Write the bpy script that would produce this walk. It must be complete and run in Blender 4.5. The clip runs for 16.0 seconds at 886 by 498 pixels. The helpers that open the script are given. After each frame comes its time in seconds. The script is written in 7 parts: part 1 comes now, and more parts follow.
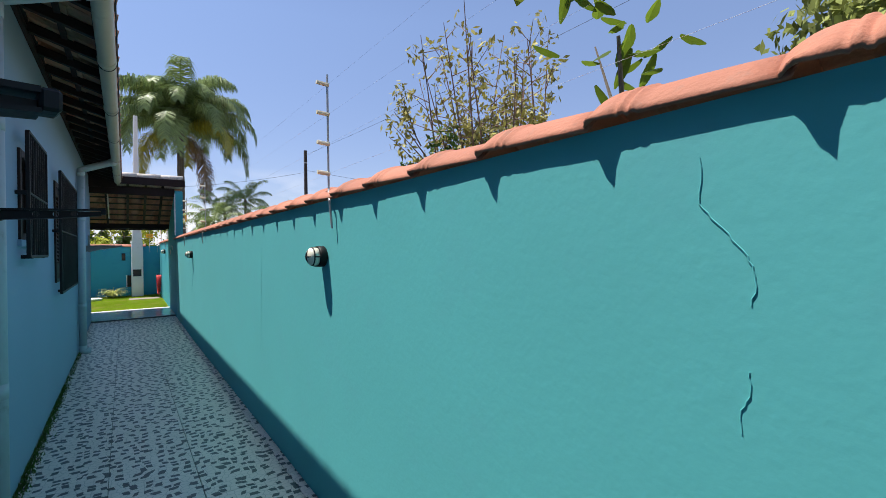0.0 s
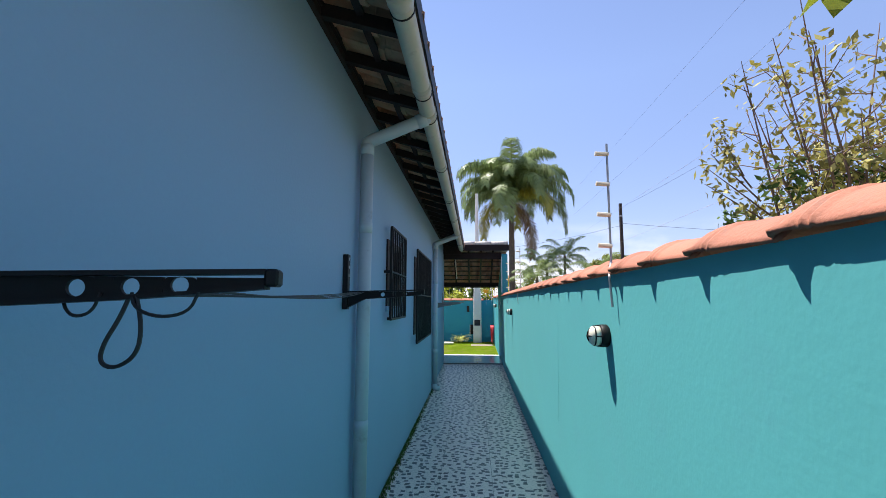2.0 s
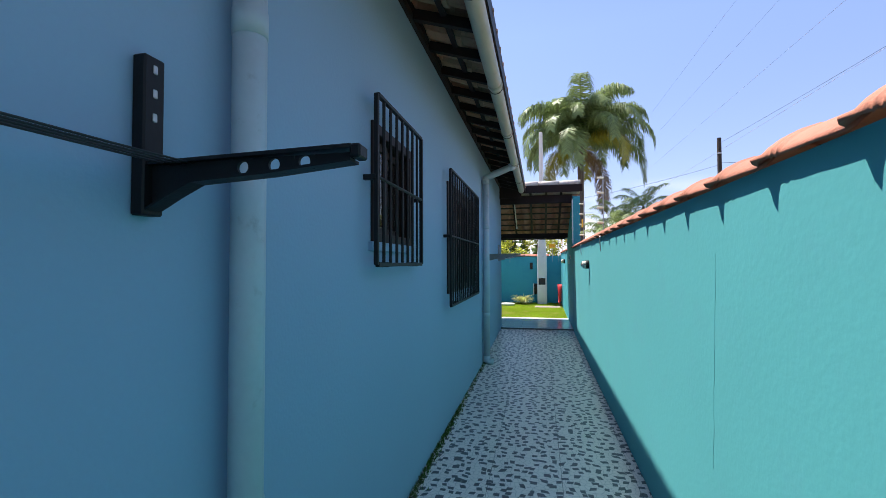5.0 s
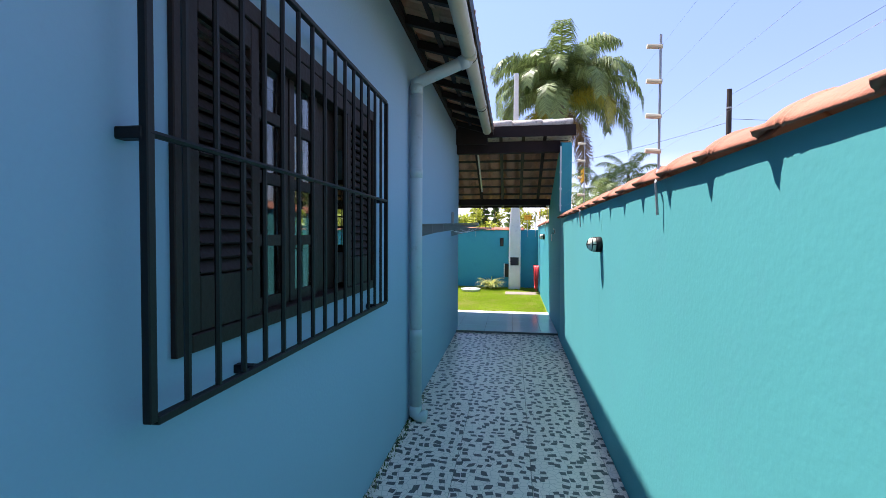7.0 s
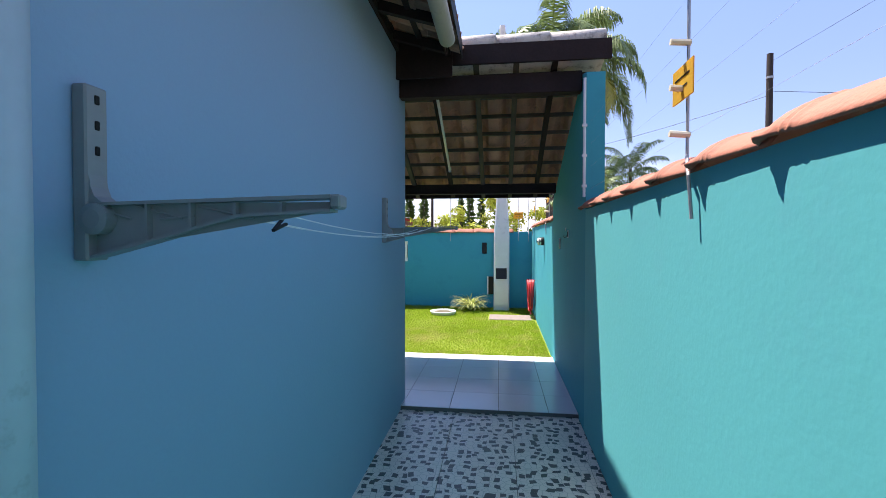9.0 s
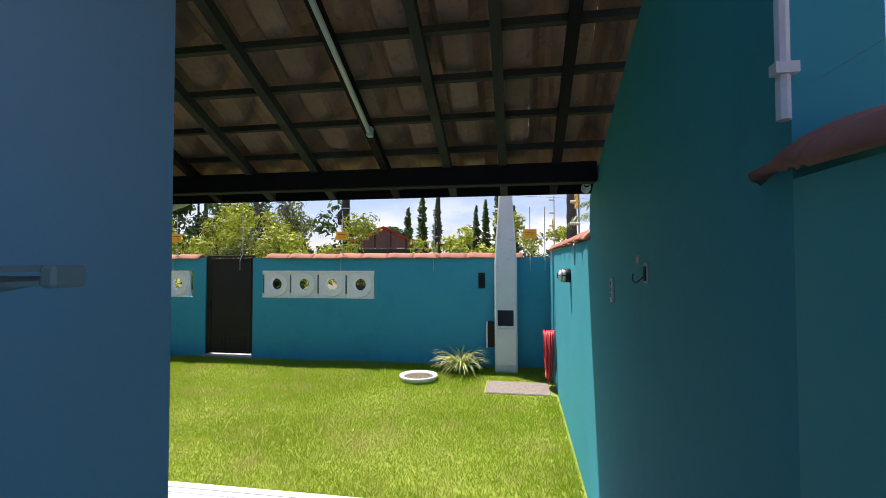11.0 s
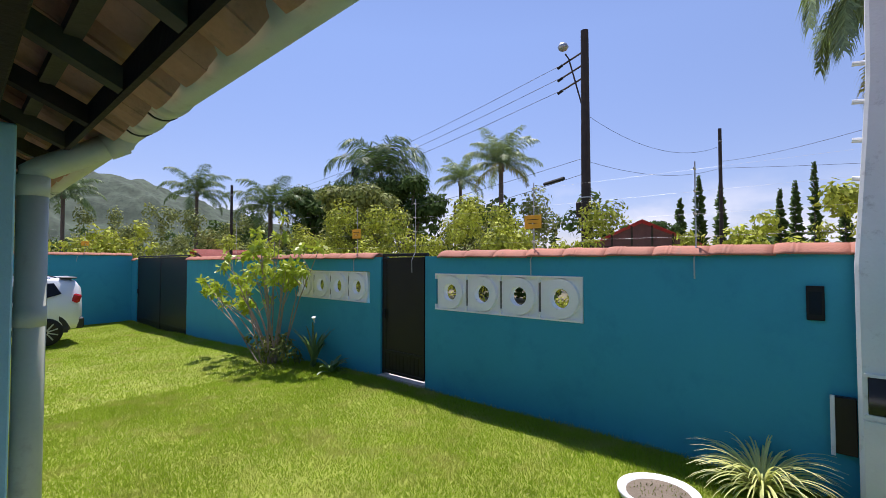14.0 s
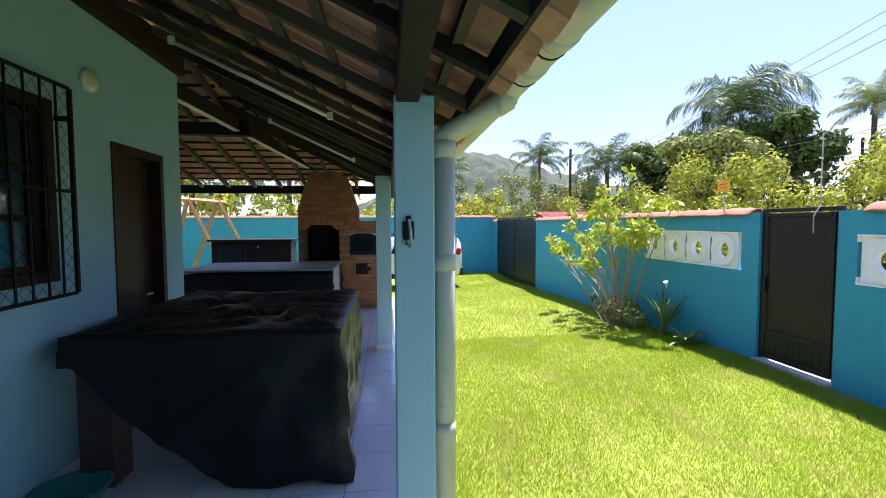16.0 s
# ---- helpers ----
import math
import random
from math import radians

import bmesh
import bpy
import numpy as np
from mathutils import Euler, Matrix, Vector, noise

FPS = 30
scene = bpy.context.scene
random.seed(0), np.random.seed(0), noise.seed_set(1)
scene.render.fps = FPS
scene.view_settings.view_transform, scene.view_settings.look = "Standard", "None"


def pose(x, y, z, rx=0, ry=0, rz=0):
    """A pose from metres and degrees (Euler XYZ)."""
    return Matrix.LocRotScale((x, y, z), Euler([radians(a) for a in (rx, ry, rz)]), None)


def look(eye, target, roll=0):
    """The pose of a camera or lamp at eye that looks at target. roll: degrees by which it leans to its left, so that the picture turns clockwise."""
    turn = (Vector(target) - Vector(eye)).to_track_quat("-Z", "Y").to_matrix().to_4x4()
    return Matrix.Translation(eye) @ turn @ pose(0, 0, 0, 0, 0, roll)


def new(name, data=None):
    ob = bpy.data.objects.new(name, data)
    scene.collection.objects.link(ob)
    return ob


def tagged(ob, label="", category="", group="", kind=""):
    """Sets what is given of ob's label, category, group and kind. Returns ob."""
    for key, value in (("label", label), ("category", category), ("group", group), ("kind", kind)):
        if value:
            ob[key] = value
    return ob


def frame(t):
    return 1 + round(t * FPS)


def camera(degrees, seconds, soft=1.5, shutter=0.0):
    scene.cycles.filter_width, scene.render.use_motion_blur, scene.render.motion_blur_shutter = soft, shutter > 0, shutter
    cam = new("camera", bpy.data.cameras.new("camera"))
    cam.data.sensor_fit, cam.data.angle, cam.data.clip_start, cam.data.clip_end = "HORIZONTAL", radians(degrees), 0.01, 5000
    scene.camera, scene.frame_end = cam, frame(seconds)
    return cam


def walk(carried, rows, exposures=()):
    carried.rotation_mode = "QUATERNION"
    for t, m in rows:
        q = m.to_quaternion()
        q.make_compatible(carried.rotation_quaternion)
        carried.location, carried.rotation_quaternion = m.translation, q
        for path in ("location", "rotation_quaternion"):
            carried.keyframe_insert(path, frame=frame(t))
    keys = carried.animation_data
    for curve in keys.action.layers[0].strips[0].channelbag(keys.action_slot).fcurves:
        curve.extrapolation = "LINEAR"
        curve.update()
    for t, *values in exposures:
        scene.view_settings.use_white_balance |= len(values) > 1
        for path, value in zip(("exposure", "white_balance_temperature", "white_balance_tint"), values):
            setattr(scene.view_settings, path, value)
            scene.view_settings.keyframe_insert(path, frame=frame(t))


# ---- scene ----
cam = camera(89.5, 16.0, 0.8)
PATH = [
    (0, (0.564, 0.444, 1.613), (1.726, 2.072, 1.611), -0.8),
    (0.5, (0.705, 0.383, 1.664), (1.29, 2.295, 1.702), -0.9),
    (1, (0.751, 0.361, 1.661), (0.96, 2.349, 1.731), -0.6),
    (1.5, (0.821, 0.423, 1.671), (0.849, 2.421, 1.768), -0.4),
    (2, (0.815, 0.473, 1.763), (0.675, 2.454, 1.998), 0.2),
    (2.5, (0.881, 0.449, 1.924), (0.617, 2.38, 2.373), 0.1),
    (3, (0.942, 0.486, 1.927), (0.588, 2.341, 2.587), 0.4),
    (3.5, (0.933, 0.762, 1.74), (0.539, 2.625, 2.35), 0.2),
    (4, (0.867, 1.241, 1.638), (0.437, 3.158, 2.015), 0.1),
    (4.2, (0.86, 1.465, 1.604), (0.42, 3.396, 1.889), -0.0),
    (6.3, (0.796, 4.634, 1.604), (0.458, 6.605, 1.583), 0.3),
    (6.5, (0.809, 4.962, 1.6), (0.486, 6.935, 1.573), 0.1),
    (7, (0.835, 5.773, 1.627), (0.531, 7.749, 1.572), 0.3),
    (7.5, (0.876, 6.58, 1.655), (0.589, 8.558, 1.584), 0.3),
    (8, (0.855, 7.346, 1.678), (0.585, 9.326, 1.609), 0.0),
    (8.5, (0.887, 8.085, 1.662), (0.623, 10.067, 1.601), 0.2),
    (9, (0.852, 8.923, 1.664), (0.606, 10.908, 1.622), 0.1),
    (9.2, (0.859, 9.236, 1.668), (0.619, 11.221, 1.629), 0.0),
    (11.3, (1.12, 12.255, 1.807), (0.759, 14.22, 1.888), 0.0),
    (11.5, (1.133, 12.492, 1.833), (0.745, 14.451, 1.93), 0.1),
    (12, (1.114, 13.057, 1.851), (0.639, 14.996, 1.972), 0.1),
    (12.5, (1.089, 13.55, 1.847), (0.495, 15.456, 1.972), 0.0),
    (13, (1.001, 14.039, 1.82), (0.228, 15.88, 1.932), 0.0),
    (13.5, (0.875, 14.438, 1.816), (-0.161, 16.147, 1.897), -0.0),
    (14, (0.724, 14.665, 1.766), (-0.618, 16.147, 1.825), 0.0),
    (14.5, (0.677, 14.783, 1.766), (-0.952, 15.943, 1.785), 0.0),
    (15, (0.666, 14.782, 1.743), (-1.168, 15.581, 1.71), 0.0),
    (15.3, (0.584, 14.713, 1.763), (-1.321, 15.314, 1.678), 0.1),
    (15.5, (0.548, 14.661, 1.727), (-1.393, 15.135, 1.644), -0.0),
    (16, (0.376, 14.622, 1.726), (-1.607, 14.865, 1.616), -0.2),
]
walk(cam, [(t, look(eye, target, roll)) for t, eye, target, roll in PATH], [(0, 0.58, 6500, 9), (1.5, 0.93, 6500, 12), (2.5, 0.78, 6500, 13), (3.5, 0.65, 6500, 12), (4.2, 0.75, 6500, 12), (6.5, 1.28, 6450, 17), (7, 1.24, 6450, 17), (7.5, 1.46, 6450, 17), (8, 1.36, 6450, 17), (9, 1.12, 6450, 17), (11.3, 0.62, 6450, 14), (12, 1.1, 6400, 16), (12.5, 1.3, 6400, 18), (13, 1.1, 6300, 22), (14, 0.38, 6200, 18), (14.5, 0.46, 6200, 16), (15, 0.68, 6200, 17), (15.5, 1.05, 6200, 18), (16, 1.38, 6200, 20)])

# ---- daylight ----
SUN_DIR = Vector((-0.335, 0.24, 1.0)).normalized()
world = bpy.data.worlds.new("sky")
scene.world = world
world.use_nodes = True
wn, wl = world.node_tree.nodes, world.node_tree.links
bg = wn["Background"]
sky = wn.new("ShaderNodeTexSky")
sky.sky_type, sky.sun_disc = "NISHITA", False
sky.sun_elevation = math.asin(SUN_DIR.z)
sky.sun_rotation = math.atan2(SUN_DIR.x, SUN_DIR.y)
sky.air_density, sky.dust_density, sky.ozone_density = 1.0, 0.0, 3.0
# low broken cloud near the horizon
tc, sepz = wn.new("ShaderNodeTexCoord"), wn.new("ShaderNodeSeparateXYZ")
puff, mapz = wn.new("ShaderNodeTexNoise"), wn.new("ShaderNodeMapping")
mapz.inputs["Scale"].default_value = (5.0, 5.0, 12.0)
puff.inputs["Scale"].default_value, puff.inputs["Detail"].default_value = 1.0, 6
low, edge, mask, cloud = wn.new("ShaderNodeMapRange"), wn.new("ShaderNodeMapRange"), wn.new("ShaderNodeMath"), wn.new("ShaderNodeMixRGB")
low.inputs["From Min"].default_value, low.inputs["From Max"].default_value = 0.17, 0.07
edge.inputs["From Min"].default_value, edge.inputs["From Max"].default_value = 0.45, 0.60
mask.operation = "MULTIPLY"
wl.new(tc.outputs["Generated"], sepz.inputs[0])
wl.new(tc.outputs["Generated"], mapz.inputs["Vector"])
wl.new(mapz.outputs[0], puff.inputs["Vector"])
wl.new(sepz.outputs["Z"], low.inputs["Value"])
wl.new(puff.outputs["Fac"], edge.inputs["Value"])
wl.new(low.outputs[0], mask.inputs[0])
wl.new(edge.outputs[0], mask.inputs[1])
wl.new(mask.outputs[0], cloud.inputs["Fac"])
cloud.inputs["Color2"].default_value = (5.6, 5.7, 6.2, 1)
# humid air: the sky pales a little to violet and dims towards the horizon
haze, air = wn.new("ShaderNodeMapRange"), wn.new("ShaderNodeMixRGB")
haze.inputs["From Min"].default_value, haze.inputs["From Max"].default_value = 0.0, 0.45
air.inputs["Color1"].default_value, air.inputs["Color2"].default_value = (0.66, 0.56, 0.64, 1), (1.16, 1.0, 1.0, 1)
tinted = wn.new("ShaderNodeMixRGB")
tinted.blend_type = "MULTIPLY"
tinted.inputs["Fac"].default_value = 1.0
wl.new(sepz.outputs["Z"], haze.inputs["Value"])
wl.new(haze.outputs[0], air.inputs["Fac"])
wl.new(sky.outputs["Color"], tinted.inputs["Color1"])
wl.new(air.outputs[0], tinted.inputs["Color2"])
wl.new(tinted.outputs[0], cloud.inputs["Color1"])
wl.new(cloud.outputs["Color"], bg.inputs["Color"])
bg.inputs["Strength"].default_value = 0.122
sun = new("sun", bpy.data.lights.new("sun", "SUN"))
sun.data.energy, sun.data.angle, sun.data.color = 5.0, radians(0.53), (1.0, 0.95, 0.86)
sun.matrix_world = look(SUN_DIR * 40, (0, 0, 0))

# ---- mesh helpers ----


def link(name, mesh, material, parent=None, label="", smooth=False):
    ob = new(name, mesh)
    if material and not mesh.materials:
        mesh.materials.append(material)
    if smooth:
        mesh.polygons.foreach_set("use_smooth", [True] * len(mesh.polygons))
    if parent:
        ob.parent = parent
    if label:
        ob["label"] = label
    return ob


def to_mesh(bm, name="mesh"):
    bmesh.ops.recalc_face_normals(bm, faces=bm.faces[:])
    me = bpy.data.meshes.new(name)
    bm.to_mesh(me)
    bm.free()
    return me


def part(name, bm, material, parent, label="", smooth=False):
    return link(name, to_mesh(bm, name), material, parent, label, smooth)


def thing(name, label, category, place=None, group="", kind=""):
    ob = new(name)
    if place is not None:
        ob.matrix_world = place
    return tagged(ob, label, category, group, kind)


def struct(name, bm, material, label="", smooth=False):
    return tagged(part(name, bm, material, None, "", smooth), label, "", "", "structure")


def box(x0, x1, y0, y1, z0, z1, bevel=0.0, bm=None):
    b = bm or bmesh.new()
    vs = [b.verts.new((x, y, z)) for x in (x0, x1) for y in (y0, y1) for z in (z0, z1)]
    quads = ((0, 1, 3, 2), (4, 6, 7, 5), (0, 4, 5, 1), (2, 3, 7, 6), (0, 2, 6, 4), (1, 5, 7, 3))
    fs = [b.faces.new([vs[i] for i in q]) for q in quads]
    if bevel:
        es = list({e for f in fs for e in f.edges})
        bmesh.ops.bevel(b, geom=es, offset=bevel, segments=1, affect="EDGES")
    return b


def tube(points, radius, sides=8, bm=None, caps=True):
    """A round tube along points; radius is one number or one a point."""
    b = bm or bmesh.new()
    pts = [Vector(p) for p in points]
    rad = radius if isinstance(radius, (list, tuple)) else [radius] * len(pts)
    rings, up = [], None
    for i, p in enumerate(pts):
        d = (pts[min(i + 1, len(pts) - 1)] - pts[max(i - 1, 0)]).normalized()
        if up is None:
            up = d.cross(Vector((0, 0, 1)) if abs(d.z) < 0.9 else Vector((1, 0, 0))).normalized()
        up = (up - d * up.dot(d)).normalized()
        side = d.cross(up)
        rings.append([b.verts.new(p + (up * math.cos(a) + side * math.sin(a)) * rad[i]) for a in (2 * math.pi * k / sides for k in range(sides))])
    for r, s in zip(rings, rings[1:]):
        for k in range(sides):
            b.faces.new((r[k], r[(k + 1) % sides], s[(k + 1) % sides], s[k]))
    if caps:
        b.faces.new(rings[0][::-1])
        b.faces.new(rings[-1])
    return b


def lathe(profile, sides=20, bm=None, at=(0, 0, 0)):
    b = bm or bmesh.new()
    rings = [[b.verts.new((at[0] + r * math.cos(a), at[1] + r * math.sin(a), at[2] + z)) for a in (2 * math.pi * k / sides for k in range(sides))] for r, z in profile]
    for r, s in zip(rings, rings[1:]):
        for k in range(sides):
            b.faces.new((r[k], r[(k + 1) % sides], s[(k + 1) % sides], s[k]))
    b.faces.new(rings[0][::-1])
    b.faces.new(rings[-1])
    return b


def sweep(profile, m0, m1, bm=None):
    """A closed profile of (u, v) from the pose m0 to m1, in their x and z."""
    b = bm or bmesh.new()
    r = [b.verts.new(m0 @ Vector((u, 0, v))) for u, v in profile]
    s = [b.verts.new(m1 @ Vector((u, 0, v))) for u, v in profile]
    n = len(profile)
    for k in range(n):
        b.faces.new((r[k], r[(k + 1) % n], s[(k + 1) % n], s[k]))
    b.faces.new(r[::-1])
    b.faces.new(s)
    return b


def raw(name, verts, faces):
    me = bpy.data.meshes.new(name)
    me.from_pydata(verts, [], faces)
    me.update()
    return me


def turned(bm, m):
    bmesh.ops.transform(bm, matrix=m, verts=bm.verts[:])
    return bm


# ---- materials ----


def surface(name, colour, rough=0.6, var=0.15, scale=2.5, bump=0.15, fine=60.0, metal=0.0, rnd=0.0, dark=None, island=0.0, trans=0.0, spec=0.5, stain=0.0):
    """Base colour with broad and fine variation, fine relief and, if dark is given, blotches of that colour."""
    m = bpy.data.materials.new(name)
    m.use_nodes = True
    n, l = m.node_tree.nodes, m.node_tree.links
    b = n["Principled BSDF"]
    geo = n.new("ShaderNodeNewGeometry")
    big, small = n.new("ShaderNodeTexNoise"), n.new("ShaderNodeTexNoise")
    big.inputs["Scale"].default_value, big.inputs["Detail"].default_value = scale, 5
    small.inputs["Scale"].default_value, small.inputs["Detail"].default_value = fine, 4
    l.new(geo.outputs["Position"], big.inputs["Vector"])
    l.new(geo.outputs["Position"], small.inputs["Vector"])
    value = n.new("ShaderNodeMath")
    value.operation = "MULTIPLY_ADD"
    l.new(big.outputs["Fac"], value.inputs[0])
    value.inputs[1].default_value, value.inputs[2].default_value = var * 2, 1 - var
    last = value
    for src, k in ((small.outputs["Fac"], var * 0.8), (None, rnd), (geo.outputs["Random Per Island"], island)):
        if k == 0:
            continue
        if src is None:
            src = n.new("ShaderNodeObjectInfo").outputs["Random"]
        add = n.new("ShaderNodeMath")
        add.operation = "MULTIPLY_ADD"
        l.new(src, add.inputs[0])
        add.inputs[1].default_value = k
        sub = n.new("ShaderNodeMath")
        sub.operation = "SUBTRACT"
        l.new(last.outputs[0], sub.inputs[0])
        sub.inputs[1].default_value = k / 2
        l.new(sub.outputs[0], add.inputs[2])
        last = add
    hsv = n.new("ShaderNodeHueSaturation")
    hsv.inputs["Color"].default_value = (*colour, 1)
    l.new(last.outputs[0], hsv.inputs["Value"])
    out = hsv.outputs["Color"]
    if dark:
        blot = n.new("ShaderNodeTexNoise")
        blot.inputs["Scale"].default_value, blot.inputs["Detail"].default_value = scale * 2.2, 8
        blot.inputs["Roughness"].default_value = 0.7
        l.new(geo.outputs["Position"], blot.inputs["Vector"])
        ramp = n.new("ShaderNodeMapRange")
        ramp.inputs["From Min"].default_value, ramp.inputs["From Max"].default_value = 0.58 - stain * 0.2, 0.72
        l.new(blot.outputs["Fac"], ramp.inputs["Value"])
        mix = n.new("ShaderNodeMixRGB")
        l.new(ramp.outputs[0], mix.inputs["Fac"])
        l.new(out, mix.inputs["Color1"])
        mix.inputs["Color2"].default_value = (*dark, 1)
        out = mix.outputs["Color"]
    l.new(out, b.inputs["Base Color"])
    b.inputs["Roughness"].default_value, b.inputs["Metallic"].default_value = rough, metal
    b.inputs["Specular IOR Level"].default_value = spec
    if trans:
        b.inputs["Subsurface Weight"].default_value = 0
        add, tr = n.new("ShaderNodeMixShader"), n.new("ShaderNodeBsdfTranslucent")
        l.new(out, tr.inputs["Color"])
        add.inputs["Fac"].default_value = trans
        l.new(b.outputs[0], add.inputs[1])
        l.new(tr.outputs[0], add.inputs[2])
        l.new(add.outputs[0], n["Material Output"].inputs["Surface"])
    if bump:
        bp = n.new("ShaderNodeBump")
        bp.inputs["Strength"].default_value, bp.inputs["Distance"].default_value = bump, 0.01
        l.new(small.outputs["Fac"], bp.inputs["Height"])
        l.new(bp.outputs[0], b.inputs["Normal"])
    return m


def mosaic_tile():
    """Glazed tile printed with broken stone: pale chips, some dark, with thin joints."""
    m = surface("mosaic_tile", (0.80, 0.69, 0.63), 0.35, 0.1, 4, 0.08, 90)
    n, l = m.node_tree.nodes, m.node_tree.links
    b = n["Principled BSDF"]
    geo = n.new("ShaderNodeNewGeometry")
    edges = n.new("ShaderNodeTexVoronoi")
    edges.feature, edges.voronoi_dimensions = "DISTANCE_TO_EDGE", "2D"
    edges.inputs["Scale"].default_value, edges.inputs["Randomness"].default_value = 21, 0.85
    l.new(geo.outputs["Position"], edges.inputs["Vector"])
    wob, shift = n.new("ShaderNodeTexNoise"), n.new("ShaderNodeVectorMath")
    wob.inputs["Scale"].default_value, wob.inputs["Detail"].default_value = 7, 0
    l.new(geo.outputs["Position"], wob.inputs["Vector"])
    shift.operation = "MULTIPLY_ADD"
    l.new(wob.outputs["Color"], shift.inputs[0])
    shift.inputs[1].default_value = (0.085, 0.085, 0)
    l.new(geo.outputs["Position"], shift.inputs[2])
    chips = n.new("ShaderNodeTexVoronoi")
    chips.voronoi_dimensions, chips.distance = "2D", "CHEBYCHEV"
    chips.inputs["Scale"].default_value, chips.inputs["Randomness"].default_value = 12.6, 0.72
    l.new(shift.outputs[0], chips.inputs["Vector"])
    pick = n.new("ShaderNodeMath")
    pick.operation = "LESS_THAN"
    l.new(chips.outputs["Distance"], pick.inputs[0])
    pick.inputs[1].default_value = 0.262
    base = b.inputs["Base Color"].links[0].from_socket
    mix = n.new("ShaderNodeMixRGB")
    l.new(pick.outputs[0], mix.inputs["Fac"])
    mix.inputs["Color2"].default_value = (0.085, 0.078, 0.084, 1)
    line = n.new("ShaderNodeMapRange")
    line.inputs["From Min"].default_value, line.inputs["From Max"].default_value = 0.02, 0.06
    line.inputs["To Min"].default_value, line.inputs["To Max"].default_value = 0.7, 0.0
    l.new(edges.outputs["Distance"], line.inputs["Value"])
    mix2 = n.new("ShaderNodeMixRGB")
    l.new(line.outputs[0], mix2.inputs["Fac"])
    l.new(base, mix2.inputs["Color1"])
    mix2.inputs["Color2"].default_value = (0.40, 0.36, 0.34, 1)
    l.new(mix2.outputs[0], mix.inputs["Color1"])
    l.new(mix.outputs[0], b.inputs["Base Color"])
    return m


STREET = surface("deep_turquoise_paint", (0.03, 0.31, 0.44), 0.75, 0.08, 1.2, 0.12, 30, dark=(0.022, 0.265, 0.40), stain=0.2)
# turquoise of the garden side wall, darkened to carry the shade under the porch
GARDEN_SHADED = surface("garden_shaded_turquoise", (0.035, 0.32, 0.385), 0.75, 0.08, 1.2, 0.12, 30, dark=(0.03, 0.285, 0.355), stain=0.2)
TEAL = surface("turquoise_paint", (0.095, 0.435, 0.455), 0.75, 0.07, 1.2, 0.09, 34, dark=(0.10, 0.415, 0.45), stain=0.25)
BLUE = surface("blue_paint", (0.245, 0.385, 0.525), 0.7, 0.06, 0.8, 0.12, 60)
PALE = surface("pale_blue_paint", (0.33, 0.54, 0.63), 0.7, 0.08, 1.5, 0.2, 60)
MOSAIC = mosaic_tile()
GROUT = surface("grout", (0.16, 0.15, 0.14), 0.9, 0.3, 8, 0.3, 90)
PORCELAIN = surface("white_floor_tile", (0.62, 0.62, 0.68), 0.13, 0.05, 2, 0.02, 12, rnd=0.06)
CLAY = surface("terracotta", (0.43, 0.165, 0.105), 0.8, 0.18, 5, 0.3, 70, rnd=0.25, dark=(0.30, 0.15, 0.11), stain=0.1)
ROOF = surface("roof_clay", (0.43, 0.235, 0.148), 0.8, 0.3, 7, 0.35, 60, rnd=0.45, island=0.35, dark=(0.24, 0.15, 0.10), stain=0.15)
RIDGE = surface("weathered_white_clay", (0.55, 0.51, 0.47), 0.8, 0.2, 6, 0.3, 60, dark=(0.12, 0.10, 0.09), stain=0.3)
WOOD = surface("dark_stained_wood", (0.026, 0.0165, 0.0155), 0.75, 0.4, 5, 0.3, 40, spec=0.2)
BATTEN = surface("greyish_batten_wood", (0.075, 0.064, 0.048), 0.8, 0.4, 6, 0.3, 40, spec=0.2)
WINDOW = surface("brown_window_wood", (0.022, 0.012, 0.010), 0.55, 0.35, 5, 0.25, 40, spec=0.3)
IRON = surface("black_iron", (0.007, 0.007, 0.008), 0.55, 0.3, 10, 0.1, 80, spec=0.3)
GATE = surface("dark_gate_metal", (0.016, 0.0125, 0.011), 0.42, 0.3, 4, 0.15, 60, spec=0.35)
PVC = surface("cream_pvc", (0.50, 0.50, 0.41), 0.45, 0.12, 4, 0.08, 40, dark=(0.40, 0.38, 0.30))
GREYPVC = surface("painted_pvc", (0.40, 0.50, 0.54), 0.5, 0.12, 4, 0.08, 40, dark=(0.28, 0.34, 0.36))
WHITE = surface("white_paint", (0.74, 0.75, 0.76), 0.7, 0.1, 4, 0.2, 60, dark=(0.5, 0.5, 0.5))
BLOCK = surface("white_block_paint", (0.90, 0.885, 0.88), 0.75, 0.05, 9, 0.2, 70, dark=(0.60, 0.57, 0.58), stain=-0.25)
GREYPL = surface("grey_plastic", (0.23, 0.245, 0.245), 0.5, 0.12, 10, 0.1, 60, dark=(0.22, 0.23, 0.21))
STEEL = surface("galvanised_steel", (0.45, 0.45, 0.45), 0.45, 0.2, 14, 0.1, 60, metal=0.7)
GLASSY = surface("frosted_glass", (0.78, 0.74, 0.62), 0.28, 0.05, 20, 0.05, 90)
YELLOW = surface("yellow_plate", (0.86, 0.54, 0.06), 0.5, 0.08, 8, 0.0, 60, trans=0.4)
RED = surface("red_hose", (0.55, 0.03, 0.035), 0.4, 0.2, 9, 0.1, 60, dark=(0.4, 0.02, 0.03))
TARP = surface("black_tarpaulin", (0.013, 0.012, 0.012), 0.48, 0.3, 6, 0.25, 30, spec=0.3)
GREYTARP = surface("grey_table_cover", (0.28, 0.29, 0.32), 0.6, 0.15, 5, 0.3, 34)
